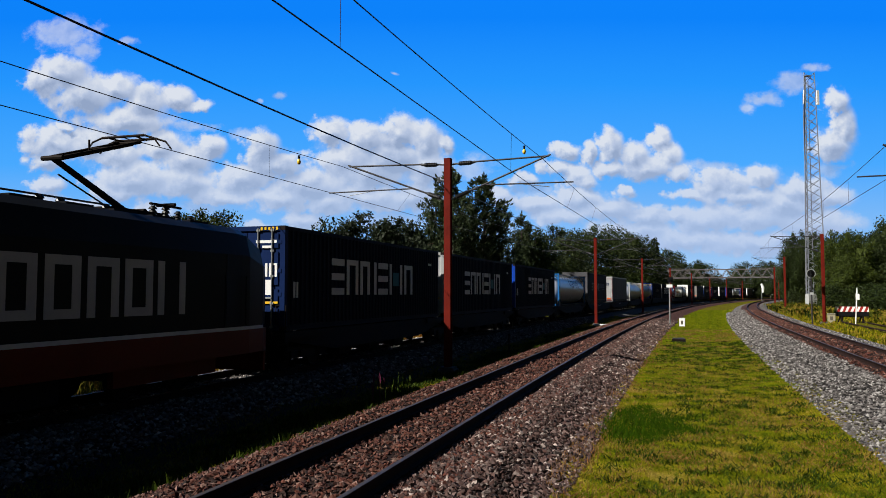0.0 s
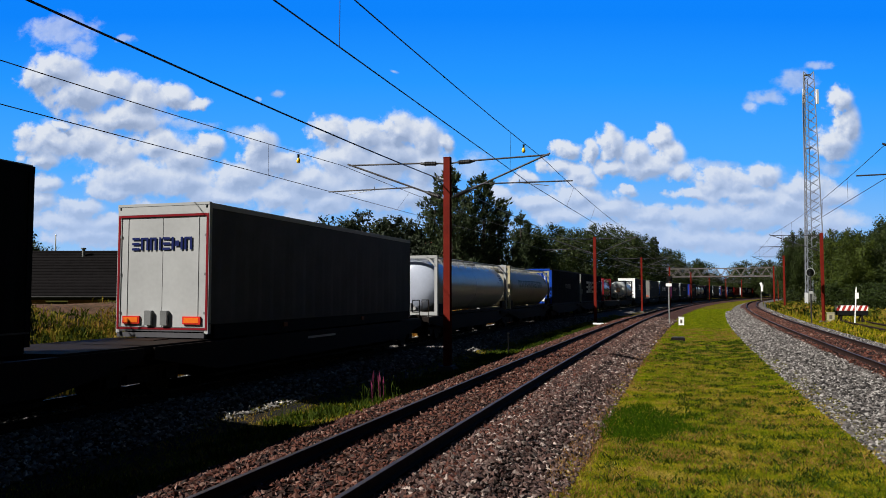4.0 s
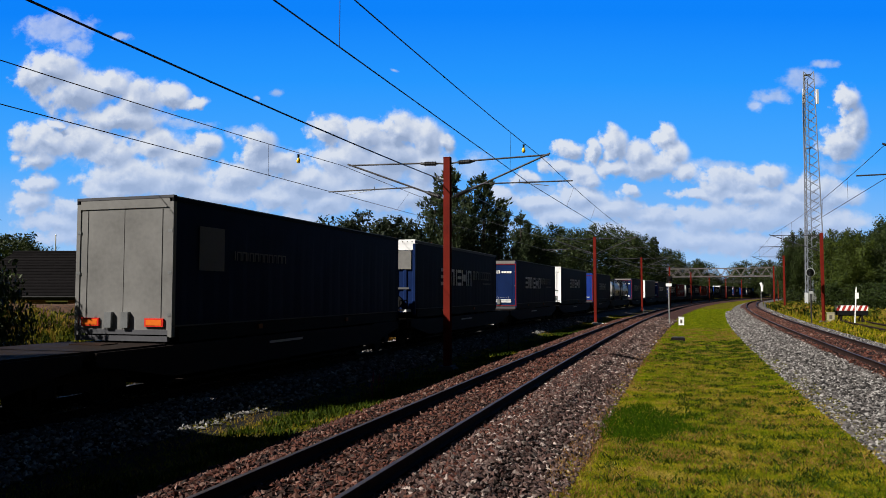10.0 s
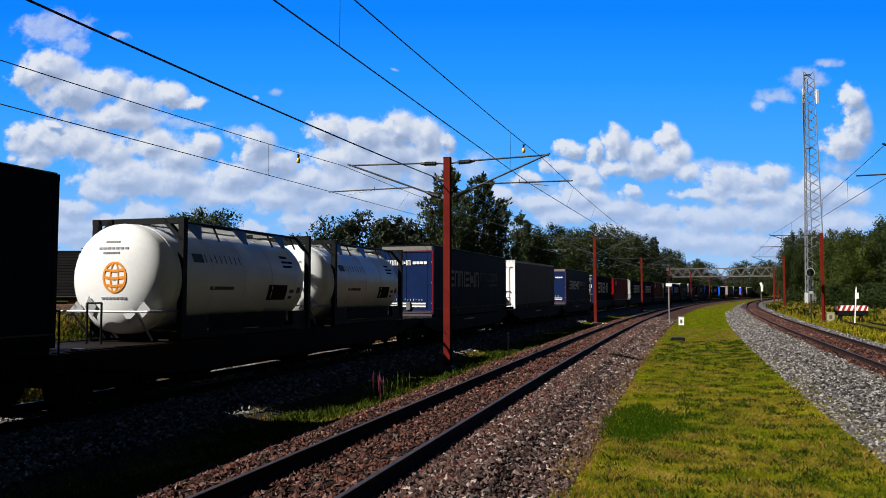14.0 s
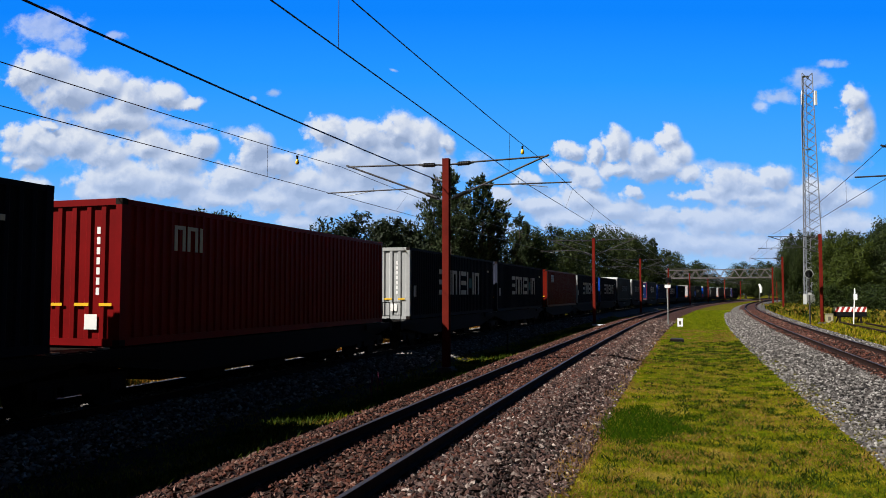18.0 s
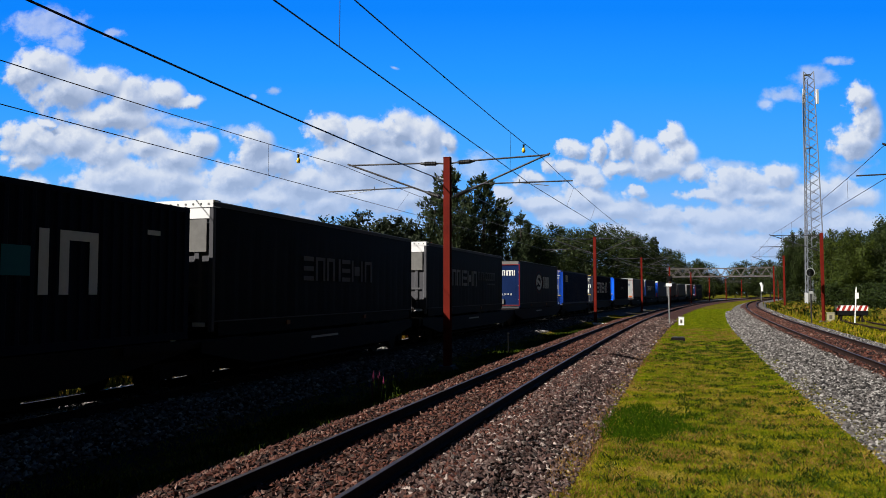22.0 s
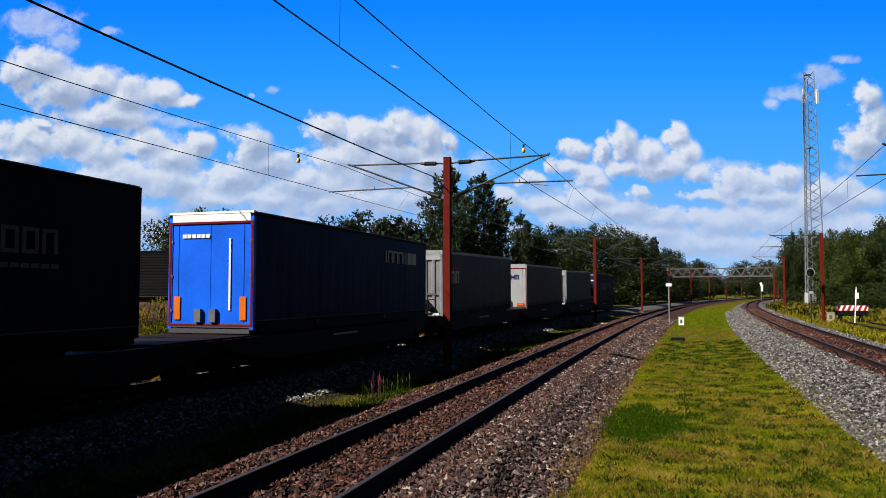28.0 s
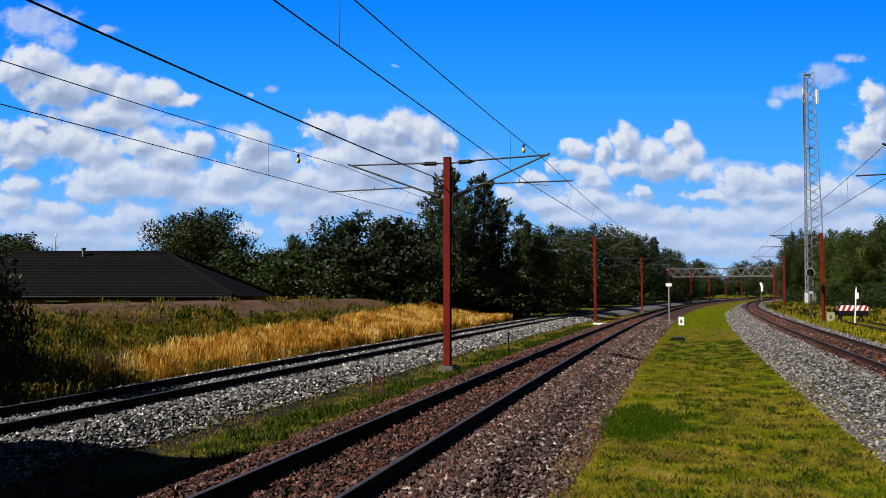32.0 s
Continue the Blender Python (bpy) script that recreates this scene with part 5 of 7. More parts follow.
sg = thing("marker_sign", "white marker sign on a slim leaning post", "sign")
part("post", Geo().tube((0, 0, -0.2), (0.16, 0, 2.4), 0.045), M["white"], sg)
part("plate", Geo().box(0.06, 0.32, -0.07, -0.05, 1.9, 2.35), M["white"], sg)
part("tip", Geo().tube((0.16, 0, 2.4), (0.18, 0, 2.8), 0.07, 0.02), M["white"], sg)
sg.matrix_basis = track_pose(65.3, -16.0, -0.2)

# pale signal boards beyond the bridge, a mile post between the tracks, a white bar on the ballast
fs = thing("far_signal", "distant white curved signal board on a post", "signal")
part("post", Geo().tube((0, 0, -0.5), (0, 0, 4.4), 0.08), M["galv"], fs)
part("board", Geo().tube((-0.1, 0, 4.6), (0.35, 0, 3.6), 0.28, 0.4).tube((0.35, 0, 3.6), (0.3, 0, 2.4), 0.4, 0.3), M["white"], fs)
fs.matrix_basis = pose(*(view_dir(1346, 517.6) * 195).to_2d(), 0)
mp_ = thing("marker_post", "thin dark marker post between the tracks", "post")
part("post", Geo().tube((0, 0, -0.2), (0, 0, 0.75), 0.03), M["black"], mp_)
part("cap", Geo().box(-0.05, 0.05, -0.05, 0.05, 0.75, 0.82), M["black"], mp_)
mp_.matrix_basis = track_pose(33.5, 3.05, -0.42)
wb = thing("white_board", "white painted board lying at the mast foot", "board")
part("board", Geo().box(-0.6, 0.6, -0.06, 0.06, 0.0, 0.12), M["white"], wb)
part("peg", Geo().box(-0.05, 0.05, -0.02, 0.02, -0.2, 0.0), M["white"], wb)
wb.matrix_basis = track_pose(60.5, 2.2, -0.30)
wp = thing("marker_post", "short white marker post beside the main track", "post")
part("post", Geo().tube((0, 0, -0.2), (0, 0, 0.6), 0.06), M["white"], wp)
part("cap", Geo().tube((0, 0, 0.6), (0, 0, 0.66), 0.08), M["white"], wp)
wp.matrix_basis = track_pose(66, 10.6, -0.4)

# yellow-and-black lamps hung on the messenger wires
M["lamp_yellow"] = mat("yellow_plastic", (0.85, 0.55, 0.03), 0.35, var=0.1)


def wire_tag(x, y, dist):
    t = thing("wire_marker", "yellow marker with a black cap on the wire", "marker", "wire markers")
    part("cap", Geo().tube((0, 0, 0.02), (0, 0, 0.20), 0.045, 0.06, 10), M["black"], t)
    g = Geo().lathe([(-0.24, 0.02), (-0.22, 0.07), (-0.12, 0.095), (0.0, 0.06), (0.02, 0.04)], 14, "z")
    part("body", g, M["lamp_yellow"], t, smooth=True)
    w = view_dir(x, y) * dist
    t.matrix_basis = pose(w.x, w.y, EYE + w.z)
    t.scale = (0.62, 0.62, 0.62)


wire_tag(526, 279, 22.6)
wire_tag(928, 261, 24.5)

# ---------------- marks: plain shapes ----------------
def cells(pattern, y0, y1, z0, z1):
    """Plain bars that fill a mark's cells. Returns (bars, accent bars) as rectangles."""
    n = sum({"m": 1.45, "i": 0.42, ".": 0.3}.get(c, 1.0) for c in pattern)
    w = (y1 - y0) / n
    h = z1 - z0
    a, out, accent = y0, [], []
    for c in pattern:
        cw = w * {"m": 1.45, "i": 0.42, ".": 0.3}.get(c, 1.0)
        b = a + cw - w * 0.16
        s = min(w * 0.24, h * 0.19)
        if c == "s":
            out += [(a, b, z1 - s, z1), (a, b, z0 + h / 2 - s / 2, z0 + h / 2 + s / 2), (a, b, z0, z0 + s)]
        elif c == "o":
            out += [(a, a + s, z0, z1), (b - s, b, z0, z1), (a + s, b - s, z1 - s * 0.8, z1)]
        elif c == "f":
            out += [(a, a + s, z0, z1), (b - s, b, z0, z1), (a + s, b - s, z1 - s * 0.8, z1), (a + s, b - s, z0, z0 + s * 0.8)]
        elif c == "m":
            out += [(a + k * (b - a - s), a + k * (b - a - s) + s, z0, z1) for k in (0, 0.5, 1)] + [(a + s, a + 0.5 * (b - a - s), z1 - s * 0.8, z1)]
        elif c == "k":
            out += [(a, a + s, z0, z1)]
            accent += [(a + s * 1.6, b, z0 + h * 0.28, z0 + h * 0.72)]
        elif c == "i":
            out += [(a, a + s, z0, z1)]
        elif c == "b":
            out += [(a, b, z0, z1)]
        a += cw
    return out, accent


def plates(rects, at, face, t=0.006):
    """Thin raised plates on a side (face 'x') or on an end ('-y' faces forwards)."""
    g = Geo()
    for a, b, c, d in rects:
        if face == "x":
            g.box(at, at + t, a, b, c, d)
        else:
            g.box(a, b, at - t, at, c, d)
    return g


def mark(parent, face, at, pattern, y0, y1, z0, z1, key="mark_white", accent=None, label="block-shaped lettering mark"):
    bars, extra = cells(pattern, y0, y1, z0, z1)
    if extra and not accent:
        bars, extra = bars + extra, []
    part("brand_mark", plates(bars, at, face), M[key], parent, label, kind="stuff" if len(bars) > 1 else "")
    if extra:
        part("mark_accent", plates(extra, at, face), M[accent], parent, "teal accent of the mark")


def ring_mark(parent, x, y, z, r0, r1, key, label, a0=0.0, a1=360.0, flat=0.92):
    """A flat ring, or a piece of one, on a side."""
    n = max(3, round((a1 - a0) / 15))
    g = Geo()
    v = [(x + o, y + r * math.cos(radians(a0 + (a1 - a0) * i / n)), z + flat * r * math.sin(radians(a0 + (a1 - a0) * i / n))) for i in range(n + 1) for r in (r0, r1) for o in (0, 0.006)]
    f = []
    for i in range(n):
        k = 4 * i
        f += [(k, k + 4, k + 6, k + 2), (k + 1, k + 3, k + 7, k + 5), (k, k + 1, k + 5, k + 4), (k + 2, k + 6, k + 7, k + 3)]
    f += [(0, 2, 3, 1), (4 * n, 4 * n + 1, 4 * n + 3, 4 * n + 2)]
    part("brand_mark", g.add(v, f), M[key], parent, label)


def small_print(parent, face, at, rows, key="mark_bright"):
    """Unreadable small lettering as bars."""
    part("small_print", plates(rows, at, face), M[key], parent, "small pale lettering bars", kind="stuff")


# ---------------- containers ----------------
def container(length, key, end, end_key, label, H=2.896):
    """Origin on the floor under its middle, front end at -y."""
    t = thing("freight_container", label, "container", "containers on the train")
    W, h = 1.219, length / 2
    part("base_frame", Geo().box(-W, -W + 0.11, -h + 0.17, h - 0.17, 0.0, 0.15).box(W - 0.11, W, -h + 0.17, h - 0.17, 0.0, 0.15).box(-W + 0.12, W - 0.12, -h + 0.05, h - 0.05, 0.03, 0.14), M[key], t)
    for sx in (-1, 1):
        part("side_wall", Geo().fold(sx * (W - 0.008), -h + 0.16, h - 0.16, 0.15, H - 0.11, 0.278, 0.036, sx), M[key], t)
        part("top_rail", Geo().box(sx * W - 0.06 * (sx > 0), sx * W + 0.06 * (sx < 0), -h + 0.18, h - 0.18, H - 0.11, H - 0.01), M[key], t)
    part("roof", Geo().box(-W + 0.06, W - 0.06, -h + 0.16, h - 0.16, H - 0.06, H - 0.025), M[key], t)
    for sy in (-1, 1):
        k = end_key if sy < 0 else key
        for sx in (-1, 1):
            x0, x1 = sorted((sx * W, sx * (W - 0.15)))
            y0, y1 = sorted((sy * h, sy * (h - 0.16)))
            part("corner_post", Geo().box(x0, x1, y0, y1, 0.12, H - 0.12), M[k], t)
            for z in (0.0, H - 0.118):
                part("corner_casting", Geo().box(x0 - 0.003, x1 + 0.003, y0 - 0.004, y1 + 0.004, z, z + 0.118), M["frame"] if sy < 0 else M[k], t)
        y0, y1 = sorted((sy * (h - 0.01), sy * (h - 0.12)))
        part("sill", Geo().box(-W + 0.15, W - 0.15, y0, y1, 0.0, 0.14), M[k], t)
        part("header", Geo().box(-W + 0.15, W - 0.15, y0, y1, H - 0.13, H), M[k], t)
        if sy > 0 or end == "wall":
            part("end_wall", Geo().fold_end(sy * (h - 0.03), -W + 0.15, W - 0.15, 0.14, H - 0.13, 0.38, 0.045, sy), M[k], t)
    if end == "wall":
        yw = -h + 0.028
        for a, b in ((-1.05, -0.75), (-0.55, -0.2), (0.1, 0.45), (0.7, 1.0)):
            part("warning_stripe", plates([(a, b, 0.78, 0.84)], yw, "-y"), M["yellow"], t, "yellow warning stripe")
        small_print(t, "-y", yw, [(0.62, 0.70, 1.0 + 0.2 * i, 1.14 + 0.2 * i) for i in range(7)])
        part("plate", plates([(0.36, 0.66, 0.32, 0.62)], yw, "-y"), M["mark_bright"], t, "white notice plate")
    else:
        for sx in (-1, 1):
            x0, x1 = sorted((sx * 0.012, sx * (W - 0.16)))
            g = Geo().box(x0, x1, -h + 0.05, -h + 0.09, 0.15, H - 0.14)
            for i in range(5):
                z = 0.22 + i * 0.515
                g.box(x0 + 0.06, x1 - 0.06, -h + 0.02, -h + 0.05, z, z + 0.40)
            door = part("door", g, M[end_key], t)
            for k in (0.30, 0.78):
                x = sx * (0.10 + k * 0.92)
                rod = Geo().tube((x, -h - 0.005, 0.06), (x, -h - 0.005, H - 0.06), 0.02)
                for z in (0.1, 0.75, 1.5, 2.2, H - 0.12):
                    rod.box(x - 0.05, x + 0.05, -h - 0.012, -h + 0.03, z - 0.03, z + 0.03)
                part("lock_rod", rod, M["galv"], door, "galvanised locking rod")
                part("handle", Geo().box(min(x, x + 0.3 * -sx), max(x, x + 0.3 * -sx), -h - 0.035, -h - 0.012, 0.98 - 0.1 * (k > 0.5), 1.02 - 0.1 * (k > 0.5)), M["galv"], door)
            for z in (0.3, 0.95, 1.6, 2.4):
                xh = sx * (W - 0.15)
                part("hinge", Geo().box(xh - 0.05, xh + 0.05, -h - 0.01, -h + 0.03, z, z + 0.1), M[end_key], door)
        for a, b in ((-1.0, -0.1), (0.1, 1.0)):
            part("warning_stripe", plates([(a, b, 0.74, 0.80)], -h + 0.018, "-y"), M["yellow"], t, "yellow warning stripe")
        part("roof_chevron", plates([(-1.0 + 0.12 * i, -0.94 + 0.12 * i, H - 0.115, H - 0.03) for i in range(5)] + [(0.45 + 0.12 * i, 0.51 + 0.12 * i, H - 0.115, H - 0.03) for i in range(5)], -h + 0.008, "-y"), M["yellow"], t, kind="stuff")
    return t


def size_number(t, h):
    """The two figures of the size in feet on a door."""
    cu = bpy.data.curves.new("size_number", "FONT")
    cu.body, cu.size, cu.extrude = "45", 0.46, 0.004
    ob = new("size_number", cu)
    me = bpy.data.meshes.new_from_object(ob)
    bpy.data.objects.remove(ob)
    me.transform(pose(-1.0, -h - 0.002, 1.06, 90, 0, 0))
    part("size_number", me, M["mark_bright"], t, "white number 45")


def logo_box(y0, y1, end, end_key, label, key="dark_navy", mkey="mark_white", length=13.716):
    t = container(length, key, end, end_key, label)
    h = length / 2
    mark(t, "x", 1.212, "somskio", -h + y0, -h + y1, 0.98, 2.12, mkey, "mark_teal", "white block lettering mark on the side wall")
    small_print(t, "x", 1.213, [(-h + 0.5, -h + 0.62, 0.9, 1.35), (-h + 0.68, -h + 0.78, 0.9, 1.35), (h - 1.4, h - 1.0, 2.2, 2.3)], "mark_white")
    if end == "door":
        mark(t, "-y", -h + 0.018, "somskio", -1.02, 1.02, 1.48, 1.86, "mark_bright", None, "white block lettering on the doors")
        small_print(t, "-y", -h + 0.018, [(0.3, 0.95, 2.42, 2.50), (0.5, 0.8, 2.28, 2.35), (-0.25, -0.1, 2.3, 2.5), (0.15, 0.45, 1.02, 1.1), (0.15, 0.45, 1.16, 1.24), (0.15, 0.45, 1.3, 1.36), (0.55, 0.8, 0.98, 1.4), (-0.95, -0.6, 0.42, 0.52)])
        part("warning_plate", plates([(-0.85, -0.62, 2.28, 2.48)], -h + 0.017, "-y"), M["yellow"], t)
        size_number(t, h)
    return t


def plain_box(key, end, end_key, label, mk=None, length=13.716):
    t = container(length, key, end, end_key, label)
    h = length / 2
    if mk:
        pattern, y0, y1, z0, z1, key2 = mk
        mark(t, "x", 1.212, pattern, -h + y0, -h + y1, z0, z1, key2)
    if end == "door":
        mark(t, "-y", -h + 0.018, "ooi", -0.95, -0.5, 2.1, 2.32, "mark_bright")
        small_print(t, "-y", -h + 0.018, [(0.3, 0.95, 2.42, 2.50), (0.6, 0.9, 2.2, 2.28), (0.4, 0.8, 1.3, 1.36), (0.4, 0.8, 1.44, 1.5), (0.4, 0.8, 1.58, 1.64), (-0.9, -0.6, 1.35, 1.42)])
        part("warning_plate", plates([(-0.85, -0.62, 1.72, 1.9), (0.5, 0.75, 0.42, 0.68)], -h + 0.017, "-y"), M["yellow"], t)
    return t


# ---------------- semi-trailers ----------------
WHEEL = None


def trailer(key, end, end_key, label, mk=(), outline=None, lamps=True, cap="pale_grey", buckles=False, length=13.6):
    """Origin at rail level under its middle; the end shown in front is 'front' (bulkhead) or 'rear' (doors)."""
    global WHEEL
    t = thing("semi_trailer", label, "trailer", "semi-trailers on the train")
    h, W, z0, z1 = length / 2, 1.27, 1.52, 4.16
    if end == "rear" and end_key in ("end_navy", "royal_dark"):
        cap = "curtain_black"
    for sx in (-1, 1):
        g = Geo()
        n = 22
        prof = [(-h + 0.12 + (length - 0.24) * i / (3 * n), 0.012 * math.sin(i * 2.1) * 0.5 + 0.006 * math.sin(i * 0.7)) for i in range(3 * n + 1)]
        v = [(sx * (W - 0.01 + o * k), y, z) for z, k in ((z0 - 0.02, 1.0), (z0 + 1.2, 0.7), (z1, 0.0)) for y, o in prof]
        m = len(prof)
        g.add(v, [(r * m + i, r * m + i + 1, r * m + m + i + 1, r * m + m + i) for r in range(2) for i in range(m - 1)])
        g.box(min(sx * (W - 0.05), sx * (W - 0.035)), max(sx * (W - 0.05), sx * (W - 0.035)), -h + 0.1, h - 0.1, z0, z1)
        part("curtain", g, M[key], t)
        part("side_rail", Geo().box(*sorted((sx * (W - 0.04), sx * W)), -h + 0.02, h - 0.02, z0 - 0.05, z0 - 0.02), M["curtain_grey"], t, "dull aluminium edge rail")
        part("side_skirt", Geo().box(*sorted((sx * (W - 0.06), sx * (W - 0.02))), -h + 0.3, h - 0.1, 1.14, z0 - 0.06), M["curtain_black"], t)
        part("roof_rail", Geo().box(*sorted((sx * (W - 0.05), sx * (W + 0.006))), -h, h, z1, z1 + 0.10), M["pale_grey" if key == "curtain_grey" else "curtain_black" if end == "rear" or cap != "white" else "curtain_grey"], t)
        if buckles:
            b = Geo()
            for i in range(26):
                y = -h + 0.5 + i * 0.5
                b.box(*sorted((sx * W, sx * (W + 0.012))), y, y + 0.05, 1.2, z0 + 0.12)
            part("buckle_strap", b, M["curtain_black"], t, "row of curtain buckle straps", kind="stuff")
        for y in (-h + 3.5, 2.0):
            part("marker_lamp", Geo().box(*sorted((sx * (W - 0.02), sx * (W + 0.012))), y, y + 0.2, 1.28, 1.40), M["amber"], t)
    part("roof", Geo().box(-W + 0.04, W - 0.04, -h + 0.01, h - 0.01, z1 + 0.08, z1 + 0.13), M["pale_grey"], t)
    part("chassis", Geo().box(-0.55, -0.42, -h + 0.6, h - 0.3, 1.05, 1.46).box(0.42, 0.55, -h + 0.6, h - 0.3, 1.05, 1.46).box(-W + 0.07, W - 0.07, -h + 0.04, h - 0.04, 1.40, 1.47), M["frame"], t)
    s = 1 if end == "front" else -1
    if WHEEL is None:
        WHEEL = Geo().lathe([(-0.19, 0.30), (-0.19, 0.44), (-0.15, 0.5), (0.15, 0.5), (0.19, 0.44), (0.19, 0.3), (0.12, 0.28), (0.10, 0.1)], 18, "x").mesh("wheel", True)
        WHEEL.materials.append(M["rubber"])
    for i in range(3):
        for sx in (-1, 1):
            w = part("wheel", WHEEL, None, t)
            w.location = (sx * 1.02, s * (h - 2.2 - i * 1.31), 0.78)
    for sx in (-1, 1):
        part("support_leg", Geo().box(sx * 0.75 - 0.07, sx * 0.75 + 0.07, -s * (h - 2.9) - 0.07, -s * (h - 2.9) + 0.07, 0.75, 1.4).box(sx * 0.75 - 0.16, sx * 0.75 + 0.16, -s * (h - 2.9) - 0.16, -s * (h - 2.9) + 0.16, 0.70, 0.75), M["frame"], t)
    for sx in (-1, 1):
        for sy in (-1, 1):
            part("corner_post", Geo().box(*sorted((sx * W, sx * (W - 0.10))), *sorted((sy * h, sy * (h - 0.11))), 1.25, z1), M[end_key] if sy < 0 else M[key], t)
    far = Geo().box(-W + 0.1, W - 0.1, h - 0.07, h - 0.02, 1.3, z1 + 0.08)
    part("back_wall", far, M[end_key], t)
    if end == "front":
        part("front_wall", Geo().fold_end(-h + 0.01, -W + 0.1, W - 0.1, 1.35, z1 - 0.28, 0.36, 0.05, -1), M[end_key], t)
        part("cap", Geo().box(-W - 0.004, W + 0.004, -h - 0.02, -h + 0.28, z1 - 0.02, z1 + 0.15).box(-W + 0.1, W - 0.1, -h - 0.004, -h + 0.06, z1 - 0.28, z1 - 0.02), M[cap], t, "pale roof cap with rivets")
        part("rivets", Geo_rivets(h, z1), M["steel"], t, kind="stuff")
        panel = part("coupling_panel", Geo().box(-0.62, 0.10, -h - 0.16, -h + 0.0, 1.42, 2.22).box(-0.70, 0.18, -h - 0.10, -h, 1.36, 1.44), M["pale_grey" if end_key in ("white", "pale_grey") else "frame"], t)
        for i, z in enumerate((1.55, 1.80, 2.02)):
            part("recess", Geo().box(-0.52, 0.0, -h - 0.168, -h - 0.16, z, z + 0.14), M["black"], panel)
        part("hose", Geo().tube((-0.4, -h - 0.19, 2.0), (-0.38, -h - 0.20, 1.2), 0.018).tube((-0.4, -h - 0.19, 2.0), (-0.1, -h - 0.19, 2.12), 0.018).tube((-0.1, -h - 0.19, 2.12), (-0.08, -h - 0.2, 1.3), 0.018), M["rubber"], panel)
        for x in (-0.86, 0.62):
            g = Geo()
            g.add([(x - 0.2, -h - 0.14, 1.78), (x, -h - 0.14, 1.55), (x + 0.2, -h - 0.14, 1.78), (x, -h - 0.14, 2.0), (x - 0.2, -h, 1.78), (x, -h, 1.55), (x + 0.2, -h, 1.78), (x, -h, 2.0)],
                  [(0, 1, 2, 3), (0, 4, 5, 1), (1, 5, 6, 2), (2, 6, 7, 3), (3, 7, 4, 0), (4, 7, 6, 5)])
            part("buffer_pad", g, M["black"], t, "dark diamond-shaped pad")
        small_print(t, "-y", -h + 0.004, [(0.25, 0.33, 1.38, 1.45), (0.4, 1.0, 2.28, 2.36)], "mark_dim")
        part("front_plate", plates([(-1.15, -0.85, 1.36, 1.46)], -h, "-y"), M["mark_bright"], t)
        part("front_plate", plates([(0.75, 1.1, 1.36, 1.46)], -h, "-y"), M["mark_bright"], t)
    else:
        for sx in (-1, 1):
            d = part("door", Geo().box(*sorted((sx * 0.008, sx * (W - 0.10))), -h + 0.02, -h + 0.06, 1.40, z1 - 0.12), M[end_key], t)
            for k in (0.98,):
                part("lock_rod", Geo().tube((sx * k, -h + 0.016, 1.45), (sx * k, -h + 0.016, z1 - 0.15), 0.010), M[end_key], d)
            part("hinge", Geo().box(*sorted((sx * (W - 0.12), sx * (W - 0.02))), -h - 0.006, -h + 0.02, 1.7, 1.76).box(*sorted((sx * (W - 0.12), sx * (W - 0.02))), -h - 0.006, -h + 0.02, 2.6, 2.66).box(*sorted((sx * (W - 0.12), sx * (W - 0.02))), -h - 0.006, -h + 0.02, 3.5, 3.56), M["steel"], d)
            if lamps:
                lamp = part("tail_light", Geo().box(*sorted((sx * 0.60, sx * 1.07)), -h - 0.026, -h + 0.03, 1.47, 1.65), M["reflector_red"], t, "red-bordered reflector board")
                part("reflector", Geo().box(*sorted((sx * 0.64, sx * 1.03)), -h - 0.032, -h - 0.026, 1.50, 1.62), M["orange"], lamp, "orange reflector")
        part("rear_header", Geo().box(-W + 0.1, W - 0.1, -h - 0.002, -h + 0.08, z1 - 0.12, z1 + 0.08), M["door_grey" if end_key == "end_navy" else end_key if cap != "white" else cap], t, "header above the doors")
        part("rear_sill", Geo().box(-W + 0.1, W - 0.1, -h - 0.002, -h + 0.08, 1.30, 1.40), M["curtain_grey"], t)
        part("roof_edge", Geo().box(-W, W, -h - 0.01, -h + 0.1, z1 + 0.08, z1 + 0.14), M[cap], t)
        part("bumper", Geo().box(-1.2, 1.2, -h - 0.05, -h + 0.05, 1.16, 1.27), M["curtain_grey"], t)
        if outline:
            part("outline_tape", plates([(-W + 0.02, -W + 0.075, 1.34, z1 - 0.125), (W - 0.075, W - 0.02, 1.34, z1 - 0.125), (-W + 0.075, W - 0.075, z1 - 0.175, z1 - 0.125), (-W + 0.075, W - 0.075, 1.34, 1.385)], -h - 0.004, "-y"), M[outline], t, "red reflective outline tape")
        for x in (-0.42, 0.02):
            part("rubber_stop", Geo().box(x, x + 0.18, -h - 0.07, -h + 0.02, 1.44, 1.78), M["steel"], t)
    for face, pattern, a, b, c, d, k in mk:
        if face == "x":
            mark(t, "x", 1.281, pattern, -h + a, -h + b, c, d, k)
        else:
            mark(t, "-y", -h + 0.0, pattern, a, b, c, d, k)
    return t


def Geo_rivets(h, z1):
    g = Geo()
    for i in range(12):
        x = -1.15 + i * 0.209
        g.box(x - 0.02, x + 0.02, -h - 0.03, -h - 0.02, z1 + 0.04, z1 + 0.08)
    return g


